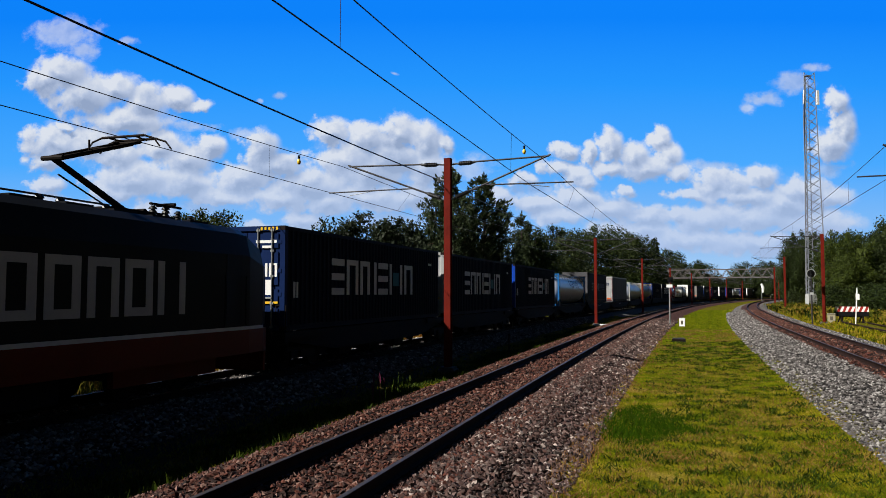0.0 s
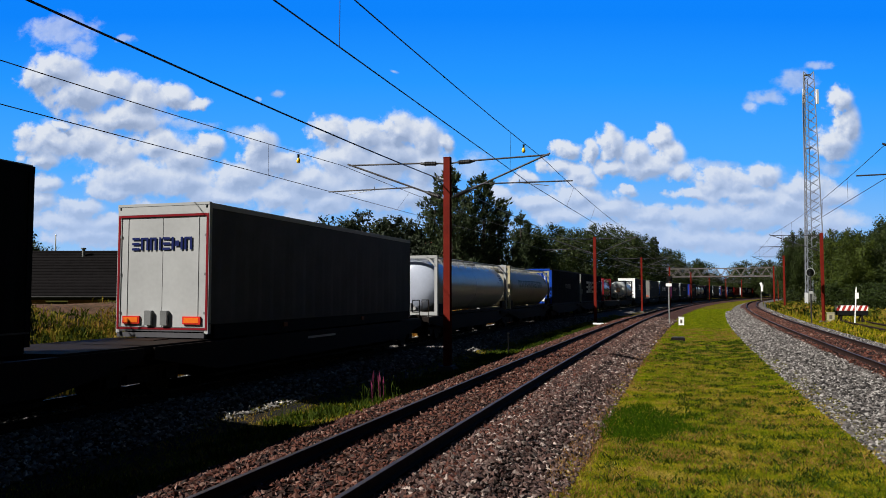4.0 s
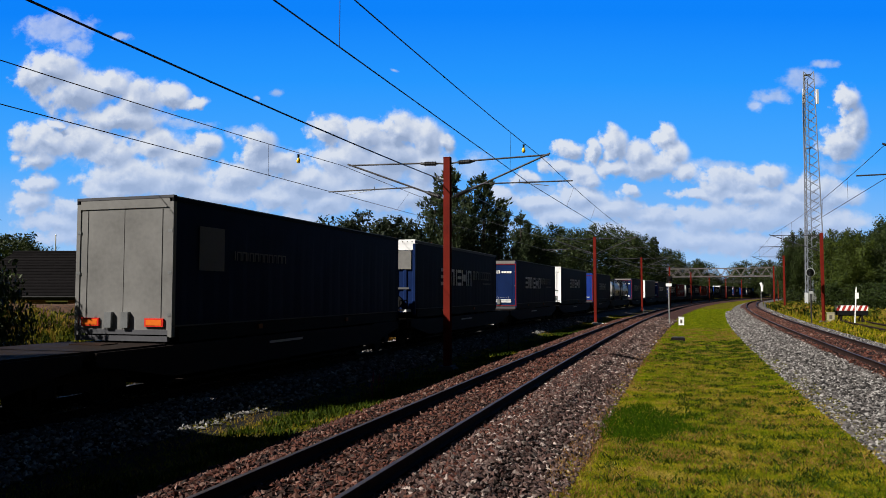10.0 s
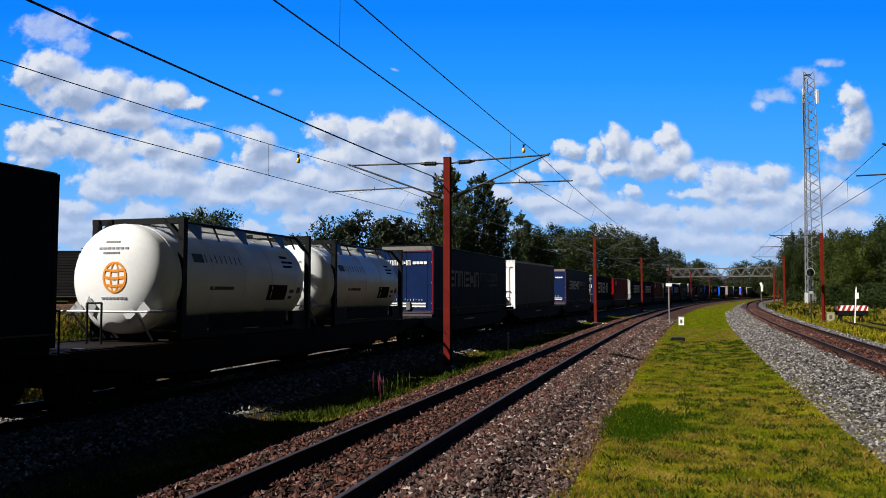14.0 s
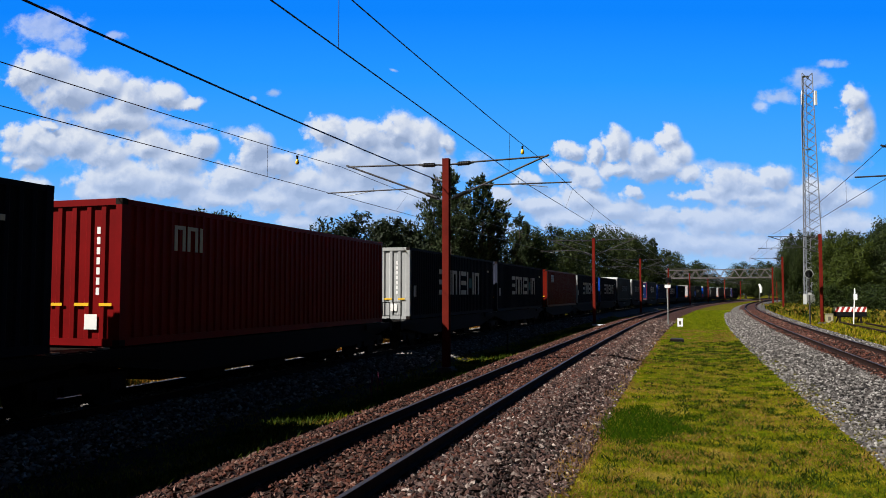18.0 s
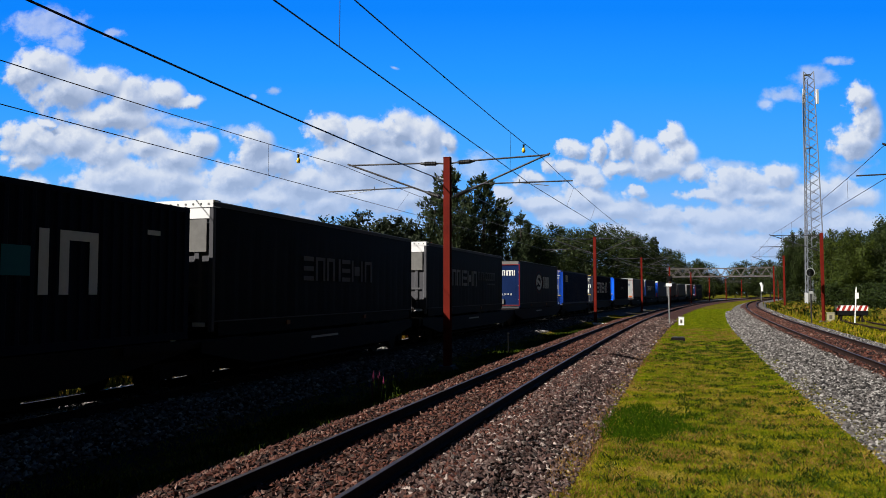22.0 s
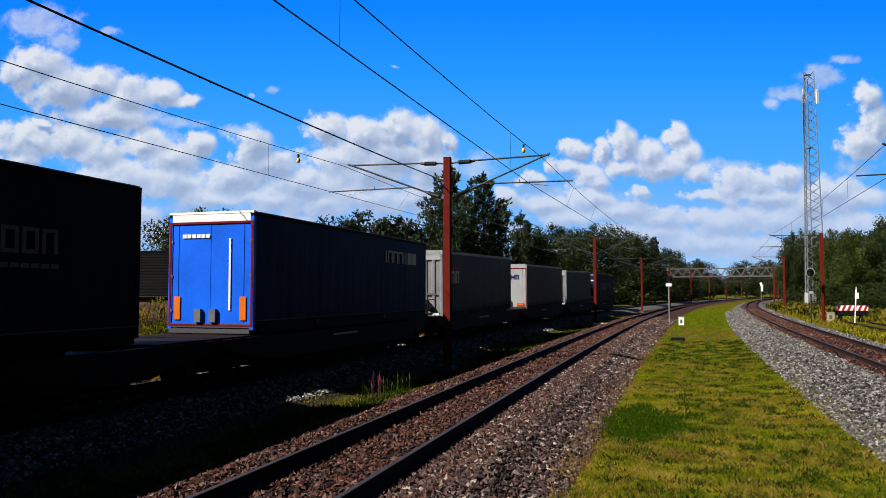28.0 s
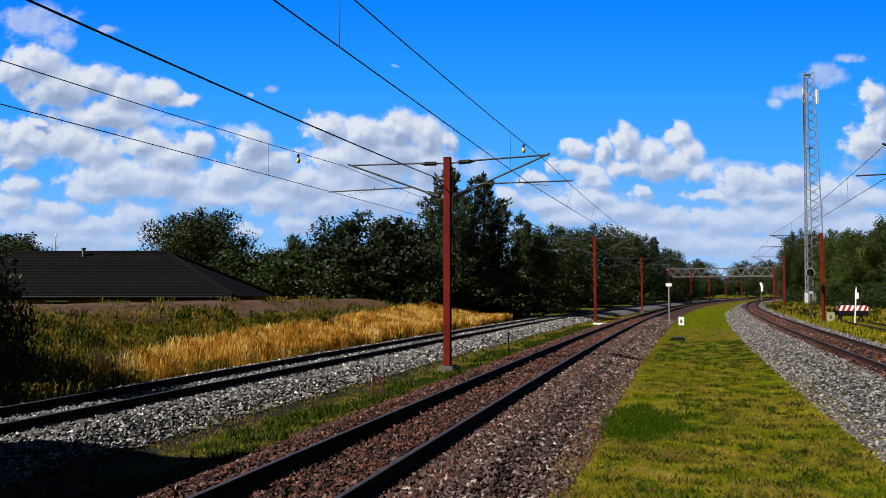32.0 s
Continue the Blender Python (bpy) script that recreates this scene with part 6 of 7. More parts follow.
# ---------------- tank containers ----------------
def tank(length, frame_key, shell_key, label, mk=(), overhang=0.0, H=2.67, R=1.2, straps=5, emblem=None, fairing=False):
    """Origin on the wagon deck under its middle; the shell juts out of the frame in front by overhang."""
    t = thing("tank_container", label, "tank container", "tank containers on the train")
    h, W, zc = length / 2, 1.22, 0.12 + R
    a, b = -h - overhang + 0.05, h - 0.12 + 0.12 * overhang
    rings = [(a, 0.02)] + [(a + 0.42 * R * (1 - math.cos(k * math.pi / 16)), R * math.sin(k * math.pi / 16) ** 0.8) for k in range(1, 9)]
    rings += [(y, R) for y in np.linspace(a + 0.42 * R + 0.3, b - 0.42 * R - 0.3, 6)]
    rings += [(b - 0.42 * R * (1 - math.cos(k * math.pi / 16)), R * math.sin(k * math.pi / 16) ** 0.8) for k in range(8, 0, -1)] + [(b, 0.02)]
    g = Geo().lathe(rings, 40)
    g.v = [(x, y, z + zc) for x, y, z in g.v]
    shell = part("shell", g, M[shell_key], t, smooth=True)
    for y in np.linspace(a + 0.8, b - 0.8, straps):
        s = Geo().lathe([(y - 0.02, R), (y - 0.02, R + 0.008), (y + 0.02, R + 0.008), (y + 0.02, R)], 40)
        s.v = [(x, yy, z + zc) for x, yy, z in s.v]
        part("band", s, M[shell_key], shell)
    for sy in (-1, 1):
        y0, y1 = sorted((sy * h, sy * (h - 0.15)))
        g = Geo()
        for sx in (-1, 1):
            g.box(*sorted((sx * W, sx * (W - 0.14))), y0, y1, 0, H)
            g.add([(sx * W, y0, H - 0.5), (sx * W, y1, H - 0.5), (sx * (W - 0.5), y0, H), (sx * (W - 0.5), y1, H), (sx * (W - 0.12), y0, H - 0.5), (sx * (W - 0.12), y1, H - 0.5), (sx * (W - 0.5), y0, H - 0.14), (sx * (W - 0.5), y1, H - 0.14)],
                  [(0, 1, 3, 2), (4, 6, 7, 5), (0, 2, 6, 4), (1, 5, 7, 3)])
        g.box(-W + 0.14, W - 0.14, y0, y1, H - 0.13, H).box(-W + 0.14, W - 0.14, y0, y1, 0, 0.16)
        part("end_frame", g, M[frame_key], t)
        for sx in (-1, 1):
            for z in (-0.002, H - 0.11):
                part("corner_casting", Geo().box(*sorted((sx * (W + 0.004), sx * (W - 0.16))), y0 - 0.004, y1 + 0.004, z, z + 0.115), M[frame_key], t)
            part("saddle", Geo().box(*sorted((sx * (W - 0.04), sx * (W - 0.2))), *sorted((sy * (h - 0.15), sy * (h - 1.0))), 0.1, 0.5), M[frame_key if not fairing else "frame"], t)
    for sx in (-1, 1):
        part("top_rail", Geo().tube((sx * 0.78, -h + 0.1, H - 0.06), (sx * 0.78, h - 0.1, H - 0.06), 0.04).tube((sx * 0.42, -h + 0.1, H - 0.03), (sx * 0.42, h - 0.1, H - 0.03), 0.03), M[frame_key if frame_key != "frame_blue" else "galv"], t)
        n = max(3, round(length / 1.25))
        for i in range(n):
            y = -h + 0.5 + i * (length - 1.0) / (n - 1)
            part("bracket", Geo().tube((sx * 0.78, y, H - 0.08), (sx * 0.95, y, H - 0.42), 0.025), M["galv" if frame_key != "black" else "black"], t)
        part("bottom_rail", Geo().box(*sorted((sx * (W - 0.02), sx * (W - 0.12))), -h + 0.15, h - 0.15, 0.0, 0.12), M["frame" if fairing else frame_key], t)
    walkway = Geo()
    for i in range(int((length - 0.5) / 0.12)):
        y = -h + 0.25 + i * 0.12
        walkway.box(-0.42, 0.42, y, y + 0.06, H - 0.05, H - 0.03)
    part("walkway", walkway, M["galv"], t, "perforated metal walkway", kind="stuff")
    for y in (-length * 0.2, length * 0.22):
        part("manhole", Geo().tube((0, y, zc + R - 0.05), (0, y, H - 0.06), 0.26, n=16), M["galv"], t)
    part("valve", Geo().box(-0.42, -0.05, -h + 0.02, -h + 0.2, 0.2, 0.55).tube((-0.3, -h - 0.0, 0.45), (-0.3, -h + 0.3, 0.45), 0.12).tube((0.1, -h + 0.05, 0.3), (0.1, -h + 0.3, 0.3), 0.09), M["galv"], t) if not overhang else \
        part("guard_rail", Geo().tube((-1.1, a - 0.05, 0.62), (1.1, a - 0.05, 0.62), 0.025).tube((-0.8, a - 0.05, 0.62), (-0.8, a + 0.5, 0.0), 0.025).tube((0.8, a - 0.05, 0.62), (0.8, a + 0.5, 0.0), 0.025).tube((1.1, a - 0.05, 0.62), (1.1, -h + 0.1, 0.62), 0.025).tube((-1.1, a - 0.05, 0.62), (-1.1, -h + 0.1, 0.62), 0.025), M["galv"], t)
    lad = Geo()
    for i in range(8):
        lad.tube((-W + 0.2, -h - 0.02, 0.3 + i * 0.29), (-W + 0.55, -h - 0.02, 0.3 + i * 0.29), 0.014, n=5)
    lad.tube((-W + 0.2, -h - 0.02, 0.1), (-W + 0.2, -h - 0.02, H), 0.018, n=5).tube((-W + 0.55, -h - 0.02, 0.1), (-W + 0.55, -h - 0.02, H), 0.018, n=5)
    part("ladder", lad, M["galv"] if frame_key != "black" else M["black"], t)

    def wrap(rects, key, label="plain shape mark on the shell"):
        g = Geo()
        for y0, y1, z0, z1 in rects:
            k = 4
            zs = np.linspace(z0, z1, k)
            xs = [math.sqrt(max(0.01, (R + 0.006) ** 2 - (z - zc) ** 2)) for z in zs]
            v = [(x, y, z) for x, z in zip(xs, zs) for y in (y0, y1)] + [(x - 0.02, y, z) for x, z in zip(xs, zs) for y in (y0, y1)]
            f = [(2 * i, 2 * i + 1, 2 * i + 3, 2 * i + 2) for i in range(k - 1)] + [(8 + 2 * i, 8 + 2 * i + 2, 8 + 2 * i + 3, 8 + 2 * i + 1) for i in range(k - 1)]
            g.add(v, f)
        part("shell_mark", g, M[key], shell, label, kind="stuff" if len(rects) > 1 else "")
    for pattern, y0, y1, z0, z1, key in mk:
        bars, extra = cells(pattern, -h + y0, -h + y1, z0, z1)
        wrap(bars + extra, key)
    wrap([(h - 1.5 + 0.0, h - 1.1, 1.95, 2.02), (h - 1.5, h - 0.9, 1.82, 1.88), (h - 1.5, h - 1.0, 1.7, 1.76)], "mark_navy", "small dark lettering bars")
    if emblem:
        if "orange" in label:
            wrap([(h - 1.62, h - 1.2, 0.92, 1.12), (h - 1.12, h - 0.7, 0.92, 1.12), (h - 1.62, h - 1.4, 0.74, 0.84), (h - 1.32, h - 1.16, 0.74, 0.84)], "emblem_orange", "orange label plates")
        else:
            wrap([(h - 2.35, h - 1.35, 0.82, 1.22)], "plate_brown", "dark brown plate")
        wrap([(h - 1.2, h - 0.95, 1.0, 1.1), (h - 0.8, h - 0.6, 1.0, 1.16), (h - 1.2, h - 1.0, 0.84, 0.92), (h - 5.0, h - 4.0, 1.08, 1.16)], "mark_dim", "small dark lettering bars")

        def on_head(x, z):
            return a + 0.42 * R * (1 - math.sqrt(max(0, 1 - (math.hypot(x, z) / R) ** 2.5))) - 0.010

        def strip(points, w):
            """A flat band along points of the dished head, w wide."""
            g = Geo()
            for (x0, z0), (x1, z1) in zip(points[:-1], points[1:]):
                k = math.hypot(x1 - x0, z1 - z0) or 1
                nx, nz = -(z1 - z0) / k * w, (x1 - x0) / k * w
                quad = [(x0 + nx, z0 + nz), (x1 + nx, z1 + nz), (x1 - nx, z1 - nz), (x0 - nx, z0 - nz)]
                g.add([(x, on_head(x, z) + o, zc + z) for o in (0, 0.015) for x, z in quad], [(0, 1, 2, 3), (7, 6, 5, 4), (0, 4, 5, 1), (1, 5, 6, 2), (2, 6, 7, 3), (3, 7, 4, 0)])
            return g
        EX, EZ = 0.2, 0.02
        em = strip([(EX + 0.27 * math.cos(i * math.pi / 12), EZ + 0.31 * math.sin(i * math.pi / 12)) for i in range(25)], 0.022)
        for k in (0.42, 0.16):
            em.add(*(lambda q: (q.v, q.f))(strip([(EX + k * 0.62 * math.cos(i * math.pi / 8), EZ + 0.31 * math.sin(i * math.pi / 8)) for i in range(17)], 0.013)))
        for z in (-0.16, 0.0, 0.16):
            wd = 0.25 * math.sqrt(1 - (z / 0.31) ** 2)
            em.add(*(lambda q: (q.v, q.f))(strip([(EX - wd, EZ + z), (EX, EZ + z - 0.03), (EX + wd, EZ + z)], 0.028)))
        part("emblem", em, M["emblem_orange"], shell, "round orange emblem of rings and bars", kind="stuff")
        g = Geo()
        quad = [(-0.62, -0.60), (-0.44, -0.82), (-0.26, -0.60), (-0.44, -0.38)]
        g.add([(x, on_head(x, z) - 0.03 + o, zc + z) for o in (0, 0.012) for x, z in quad], [(0, 1, 2, 3), (7, 6, 5, 4), (0, 4, 5, 1), (1, 5, 6, 2), (2, 6, 7, 3), (3, 7, 4, 0)])
        part("hazard_plate", g, M["pale_grey"], shell, "pale grey diamond plate")
        for z, x0, x1 in ((0.78, -0.1, 0.26), (0.64, -0.25, 0.5), (0.54, -0.12, 0.3), (-0.42, -0.12, 0.5)):
            n = 7
            for k in range(n):
                xa = x0 + (x1 - x0) * k / n
                part("small_print", strip([(xa, z), (xa + (x1 - x0) * 0.7 / n, z)], 0.022), M["mark_grey"], shell, "small grey lettering bar")
        for sx in (-1, 1):
            for i in range(3):
                y = -h + 0.9 + i * 1.95
                part("gusset", Geo().add([(sx * 0.80, y - 0.34, H - 0.05), (sx * 0.80, y + 0.34, H - 0.05), (sx * 1.02, y + 0.06, H - 0.42), (sx * 1.02, y - 0.06, H - 0.42), (sx * 0.78, y - 0.34, H - 0.06), (sx * 0.78, y + 0.34, H - 0.06), (sx * 1.0, y + 0.06, H - 0.43), (sx * 1.0, y - 0.06, H - 0.43)],
                                         [(0, 1, 2, 3), (7, 6, 5, 4), (0, 4, 5, 1), (1, 5, 6, 2), (2, 6, 7, 3), (3, 7, 4, 0)]), M["steel"], t, "perforated grey gusset")
            part("lower_plate", Geo().box(*sorted((sx * 1.14, sx * 1.16)), -h + 1.1, h - 1.4, 0.14, 0.52), M["frame"], t)
        hoop = Geo().tube((-0.2, a - 0.3, -0.1), (-0.2, a - 0.3, 0.80), 0.022).tube((-0.2, a - 0.3, 0.80), (0.16, a - 0.3, 0.80), 0.022).tube((0.16, a - 0.3, 0.80), (0.16, a - 0.3, -0.1), 0.022)
        part("hand_hoop", hoop, M["black"], t, "black hand hoop")
        part("deck_stage", Geo().box(-1.25, 1.25, a - 0.5, -h + 0.1, -0.13, -0.05), M["frame"], t, "end platform of the tank")
        for x in (-0.86, 0.50, 0.86):
            z = zc - (0.66 if abs(x) > 0.6 else 0.74)
            y = a + 0.12
            g = Geo().add([(x - 0.17, y, z), (x, y - 0.03, z - 0.17), (x + 0.17, y, z), (x, y, z + 0.17), (x - 0.17, y + 0.02, z), (x, y - 0.01, z - 0.17), (x + 0.17, y + 0.02, z), (x, y + 0.02, z + 0.17)],
                          [(0, 1, 2, 3), (4, 7, 6, 5), (0, 4, 5, 1), (1, 5, 6, 2), (2, 6, 7, 3), (3, 7, 4, 0)])
            part("hazard_plate", g, M["pale_grey"], shell, "pale tilted notice plate")
    return t


# ---------------- wagons ----------------
BOGIE = {}


def bogie(parent, y):
    if not BOGIE:
        BOGIE["wheel"] = Geo().lathe([(-0.07, 0.1), (-0.06, 0.42), (-0.07, 0.49), (-0.04, 0.49), (-0.035, 0.46), (0.06, 0.455), (0.06, 0.42), (0.03, 0.4), (0.03, 0.1)], 24, "x").mesh("wheel", False)
        BOGIE["axle"] = Geo().tube((-0.95, 0, 0), (0.95, 0, 0), 0.08, n=10).mesh("axle")
        fr = Geo().box(-0.06, 0.06, -1.25, 1.25, 0.52, 0.66).box(-0.08, 0.08, -0.45, 0.45, 0.34, 0.55)
        for s in (-1, 1):
            fr.box(-0.1, 0.1, s * 0.9 - 0.17, s * 0.9 + 0.17, 0.34, 0.56).tube((0, s * 0.9 - 0.27, 0.3), (0, s * 0.9 - 0.27, 0.52), 0.07).tube((0, s * 0.9 + 0.27, 0.3), (0, s * 0.9 + 0.27, 0.52), 0.07)
        BOGIE["side_frame"] = fr.mesh("side_frame")
        BOGIE["bolster"] = Geo().box(-1.0, 1.0, -0.22, 0.22, 0.5, 0.78).tube((0, 0, 0.75), (0, 0, 0.88), 0.3, n=14).mesh("bolster")
        for k, m in (("wheel", "wheel"), ("axle", "wheel"), ("side_frame", "frame"), ("bolster", "frame")):
            recalc(BOGIE[k])
            BOGIE[k].materials.append(M[m])
    b = part("bogie", BOGIE["bolster"], None, parent, "dark two-axle bogie")
    b.location = (0, y, 0)
    for sx in (-1, 1):
        f = part("side_frame", BOGIE["side_frame"], None, b)
        f.location = (sx * 1.02, 0, 0)
        for sy in (-1, 1):
            w = part("wheel", BOGIE["wheel"], None, b)
            w.matrix_basis = pose(sx * 0.75, sy * 0.9, 0.46, 0, 0, 0 if sx > 0 else 180)
    for sy in (-1, 1):
        part("axle", BOGIE["axle"], None, b).location = (0, sy * 0.9, 0.46)


def wagon(length, kind, joint_front, joint_rear, label):
    """One section of a freight wagon; at a joint the bogie lies on the section's end."""
    t = thing("pocket_wagon" if kind == "pocket" else "container_wagon", label, "wagon", "wagons of the train")
    h = length / 2
    for sx in (-1, 1):
        if kind == "pocket":
            g = Geo()
            g.add([(sx * xx, y, z) for xx in (1.36, 1.18) for y, z in ((-h + 0.3, 1.06), (h - 0.3, 1.06), (h - 0.3, 0.82), (h - 2.6, 0.42), (-h + 2.6, 0.42), (-h + 0.3, 0.82))],
                  [(0, 1, 2, 3, 4, 5), (11, 10, 9, 8, 7, 6)] + [(i, (i + 1) % 6, 6 + (i + 1) % 6, 6 + i) for i in range(6)])
            part("side_sill", g, M["frame"], t)
            part("grip_rail", Geo().box(*sorted((sx * 1.36, sx * 1.375)), -1.6, 0.2, 0.86, 0.92), M["pale_grey"], t, "pale lifting mark on the sill")
        else:
            g = Geo()
            g.add([(sx * xx, y, z) for xx in (1.2, 1.05) for y, z in ((-h + 0.2, 1.12), (h - 0.2, 1.12), (h - 0.2, 0.88), (h - 3.4, 0.46), (-h + 3.4, 0.46), (-h + 0.2, 0.88))],
                  [(0, 1, 2, 3, 4, 5), (11, 10, 9, 8, 7, 6)] + [(i, (i + 1) % 6, 6 + (i + 1) % 6, 6 + i) for i in range(6)])
            part("side_sill", g, M["frame"], t)
    if kind == "pocket":
        part("pocket_floor", Geo().box(-1.18, 1.18, -h + 2.6, h - 2.6, 0.24, 0.30), M["frame"], t)
        part("hitch", Geo().box(-0.4, 0.4, -h + 1.5, -h + 2.0, 1.0, 1.12), M["plate_brown"], t, "rusty trailer hitch")
    else:
        for i in range(5):
            y = -h + 0.8 + i * (length - 1.6) / 4
            part("cross_member", Geo().box(-1.05, 1.05, y - 0.12, y + 0.12, 0.95, 1.11), M["frame"], t)
        for y in (-h + 0.75, h - 0.75):
            for sx in (-1, 1):
                part("twist_lock", Geo().box(sx * 1.1 - 0.09, sx * 1.1 + 0.09, y - 0.09, y + 0.09, 1.12, 1.152), M["steel"], t)
    for sy, joint in ((-1, joint_front), (1, joint_rear)):
        y0, y1 = sorted((sy * (h - 0.06), sy * (h - 2.4)))
        part("end_deck", Geo().box(-1.28, 1.28, y0, y1, 0.93, 1.10), M["frame"], t)
        if not joint:
            part("buffer_beam", Geo().box(-1.3, 1.3, *sorted((sy * (h - 0.02), sy * (h - 0.2))), 0.78, 1.09), M["frame"], t)
            for sx in (-1, 1):
                part("buffer", Geo().tube((sx * 0.87, sy * (h - 0.1), 1.02), (sx * 0.87, sy * (h + 0.22), 1.02), 0.09).tube((sx * 0.87, sy * (h + 0.22), 1.02), (sx * 0.87, sy * (h + 0.27), 1.02), 0.22, n=14), M["wheel"], t)
                part("hand_rail", Geo().tube((sx * 1.25, sy * (h - 0.12), 0.95), (sx * 1.25, sy * (h - 0.12), 1.85), 0.018).tube((sx * 1.25, sy * (h - 0.12), 1.85), (sx * 0.95, sy * (h - 0.12), 1.85), 0.018).tube((sx * 0.95, sy * (h - 0.12), 1.85), (sx * 0.95, sy * (h - 0.12), 1.35), 0.018).tube((sx * 0.95, sy * (h - 0.12), 1.35), (sx * 1.25, sy * (h - 0.12), 1.35), 0.014), M["frame"], t, "dark hooped hand rail")
            part("coupler", Geo().box(-0.07, 0.07, *sorted((sy * (h - 0.1), sy * (h + 0.34))), 0.88, 1.02), M["wheel"], t)
            bogie(t, sy * (h - 1.75))
    if joint_rear:
        bogie(t, h)
    part("centre_sill", Geo().box(-0.45, 0.45, -h + 0.3, h - 0.3, 0.62, 0.96).box(-0.5, 0.5, -h + 3.2, h - 3.2, 0.26, 0.62), M["frame"], t)
    for y in (-h + 4.2, -0.6, h - 5.4):
        part("brake_gear", Geo().box(-0.95, 0.95, y, y + 0.9, 0.22, 0.5).tube((-1.0, y - 0.9, 0.36), (-1.0, y + 2.0, 0.36), 0.05), M["frame"], t)
    g = Geo().tube((-0.8, -1.0, 0.62), (-0.8, 0.2, 0.62), 0.16, n=12)
    if kind != "pocket":
        part("air_tank", g, M["frame"], t)
        part("brake_box", Geo().box(-0.2, 0.5, 1.0, 1.8, 0.30, 0.60), M["frame"], t)
    return t


# ---------------- locomotive ----------------
def locomotive(length=18.9):
    t = thing("electric_locomotive", "dark grey electric locomotive with an orange-red lower band", "locomotive")
    h = length / 2
    prof = [(-1.48, 1.38), (-1.48, 3.1), (-1.36, 3.62), (-1.15, 3.78), (1.15, 3.78), (1.36, 3.62), (1.48, 3.1), (1.48, 1.38)]

    def hull(pr, ys):
        g, n = Geo(), len(pr)
        g.add([(x * sc, y, z if z < 2 else 2 + (z - 2) * zc) for y, sc, zc in ys for x, z in pr],
              [tuple(range(n)), tuple(range((len(ys) - 1) * n, len(ys) * n))[::-1]] + [(r * n + i, r * n + (i + 1) % n, r * n + n + (i + 1) % n, r * n + n + i) for r in range(len(ys) - 1) for i in range(n)])
        return g
    body = part("body", hull(prof, [(-h + 0.1, 0.82, 0.55), (-h + 0.5, 0.93, 0.80), (-h + 1.3, 1.0, 0.98), (-h + 1.7, 1, 1), (h - 1.7, 1, 1), (h - 1.3, 1.0, 0.98), (h - 0.5, 0.93, 0.80), (h - 0.1, 0.82, 0.55)]), M["loco_grey"], t)
    part("lower_band", hull([(-1.485, 0.72), (-1.485, 1.30), (1.485, 1.30), (1.485, 0.72)], [(-h + 0.1, 0.84, 1), (-h + 0.5, 0.94, 1), (-h + 1.3, 1, 1), (h - 1.3, 1, 1), (h - 0.5, 0.94, 1), (h - 0.1, 0.84, 1)]), M["loco_orange"], t, "orange-red lower body band")
    part("white_stripe", hull([(-1.487, 1.30), (-1.487, 1.38), (1.487, 1.38), (1.487, 1.30)], [(-h + 0.5, 0.94, 1), (-h + 1.3, 1, 1), (h - 1.3, 1, 1), (h - 0.5, 0.94, 1)]), M["mark_white"], t, "thin pale stripe")
    mark(t, "x", 1.482, "foffofi.i", -1.2, 5.75, 1.74, 2.84, "loco_mark", None, "tall pale block lettering along the side")
    for y in (-h + 2.0, h - 2.0):
        for sx in (-1, 1):
            part("cab_door", Geo().box(*sorted((sx * 1.478, sx * 1.49)), y - 0.33, y + 0.33, 1.45, 3.1), M["black"], t)
            part("hand_rail", Geo().tube((sx * 1.53, y - 0.45, 1.4), (sx * 1.53, y - 0.45, 2.6), 0.018).tube((sx * 1.53, y + 0.45, 1.4), (sx * 1.53, y + 0.45, 2.6), 0.018), M["black"], t)
    for sy in (-1, 1):
        part("windscreen", Geo().box(-1.05, 1.05, *sorted((sy * (h - 0.42), sy * (h - 0.52))), 2.35, 2.95), M["black"], t)
        for sx in (-1, 1):
            part("buffer", Geo().tube((sx * 0.87, sy * (h - 0.15), 1.04), (sx * 0.87, sy * (h + 0.4), 1.04), 0.1).tube((sx * 0.87, sy * (h + 0.4), 1.04), (sx * 0.87, sy * (h + 0.46), 1.04), 0.25, n=14), M["wheel"], t)
            part("head_lamp", Geo().tube((sx * 0.85, sy * (h - 0.12), 1.62), (sx * 0.85, sy * (h - 0.02), 1.62), 0.11, n=12), M["pale_grey"], t)
        part("snow_plough", Geo().box(-1.3, 1.3, *sorted((sy * (h - 0.3), sy * (h - 0.2))), 0.2, 0.7), M["loco_orange"], t)
    roof = Geo()
    for y in np.linspace(-h + 2.6, h - 2.6, 12):
        roof.box(-0.9, 0.9, y - 0.35, y + 0.35, 3.78, 3.86)
    part("roof_hatches", roof, M["loco_grey"], t)
    for y in (2.6, 3.1, 4.3):
        g = Geo()
        for i in range(2):
            g.tube((0.45, y, 3.84 + i * 0.07), (0.45, y, 3.91 + i * 0.07), 0.09, 0.06, 10)
        part("roof_insulator", g, M["insulator"], t)
    for y, z in ((5.9, 0.30), (6.35, 0.34), (6.8, 0.26), (7.3, 0.20)):
        g = Geo()
        for i in range(4):
            g.tube((0.35, y, 3.84 + i * z / 4), (0.35, y, 3.84 + (i + 0.6) * z / 4), 0.10, 0.07, 10).tube((0.35, y, 3.84 + (i + 0.6) * z / 4), (0.35, y, 3.84 + (i + 1) * z / 4), 0.05, 0.05, 8)
        part("roof_insulator", g, M["insulator"], t)
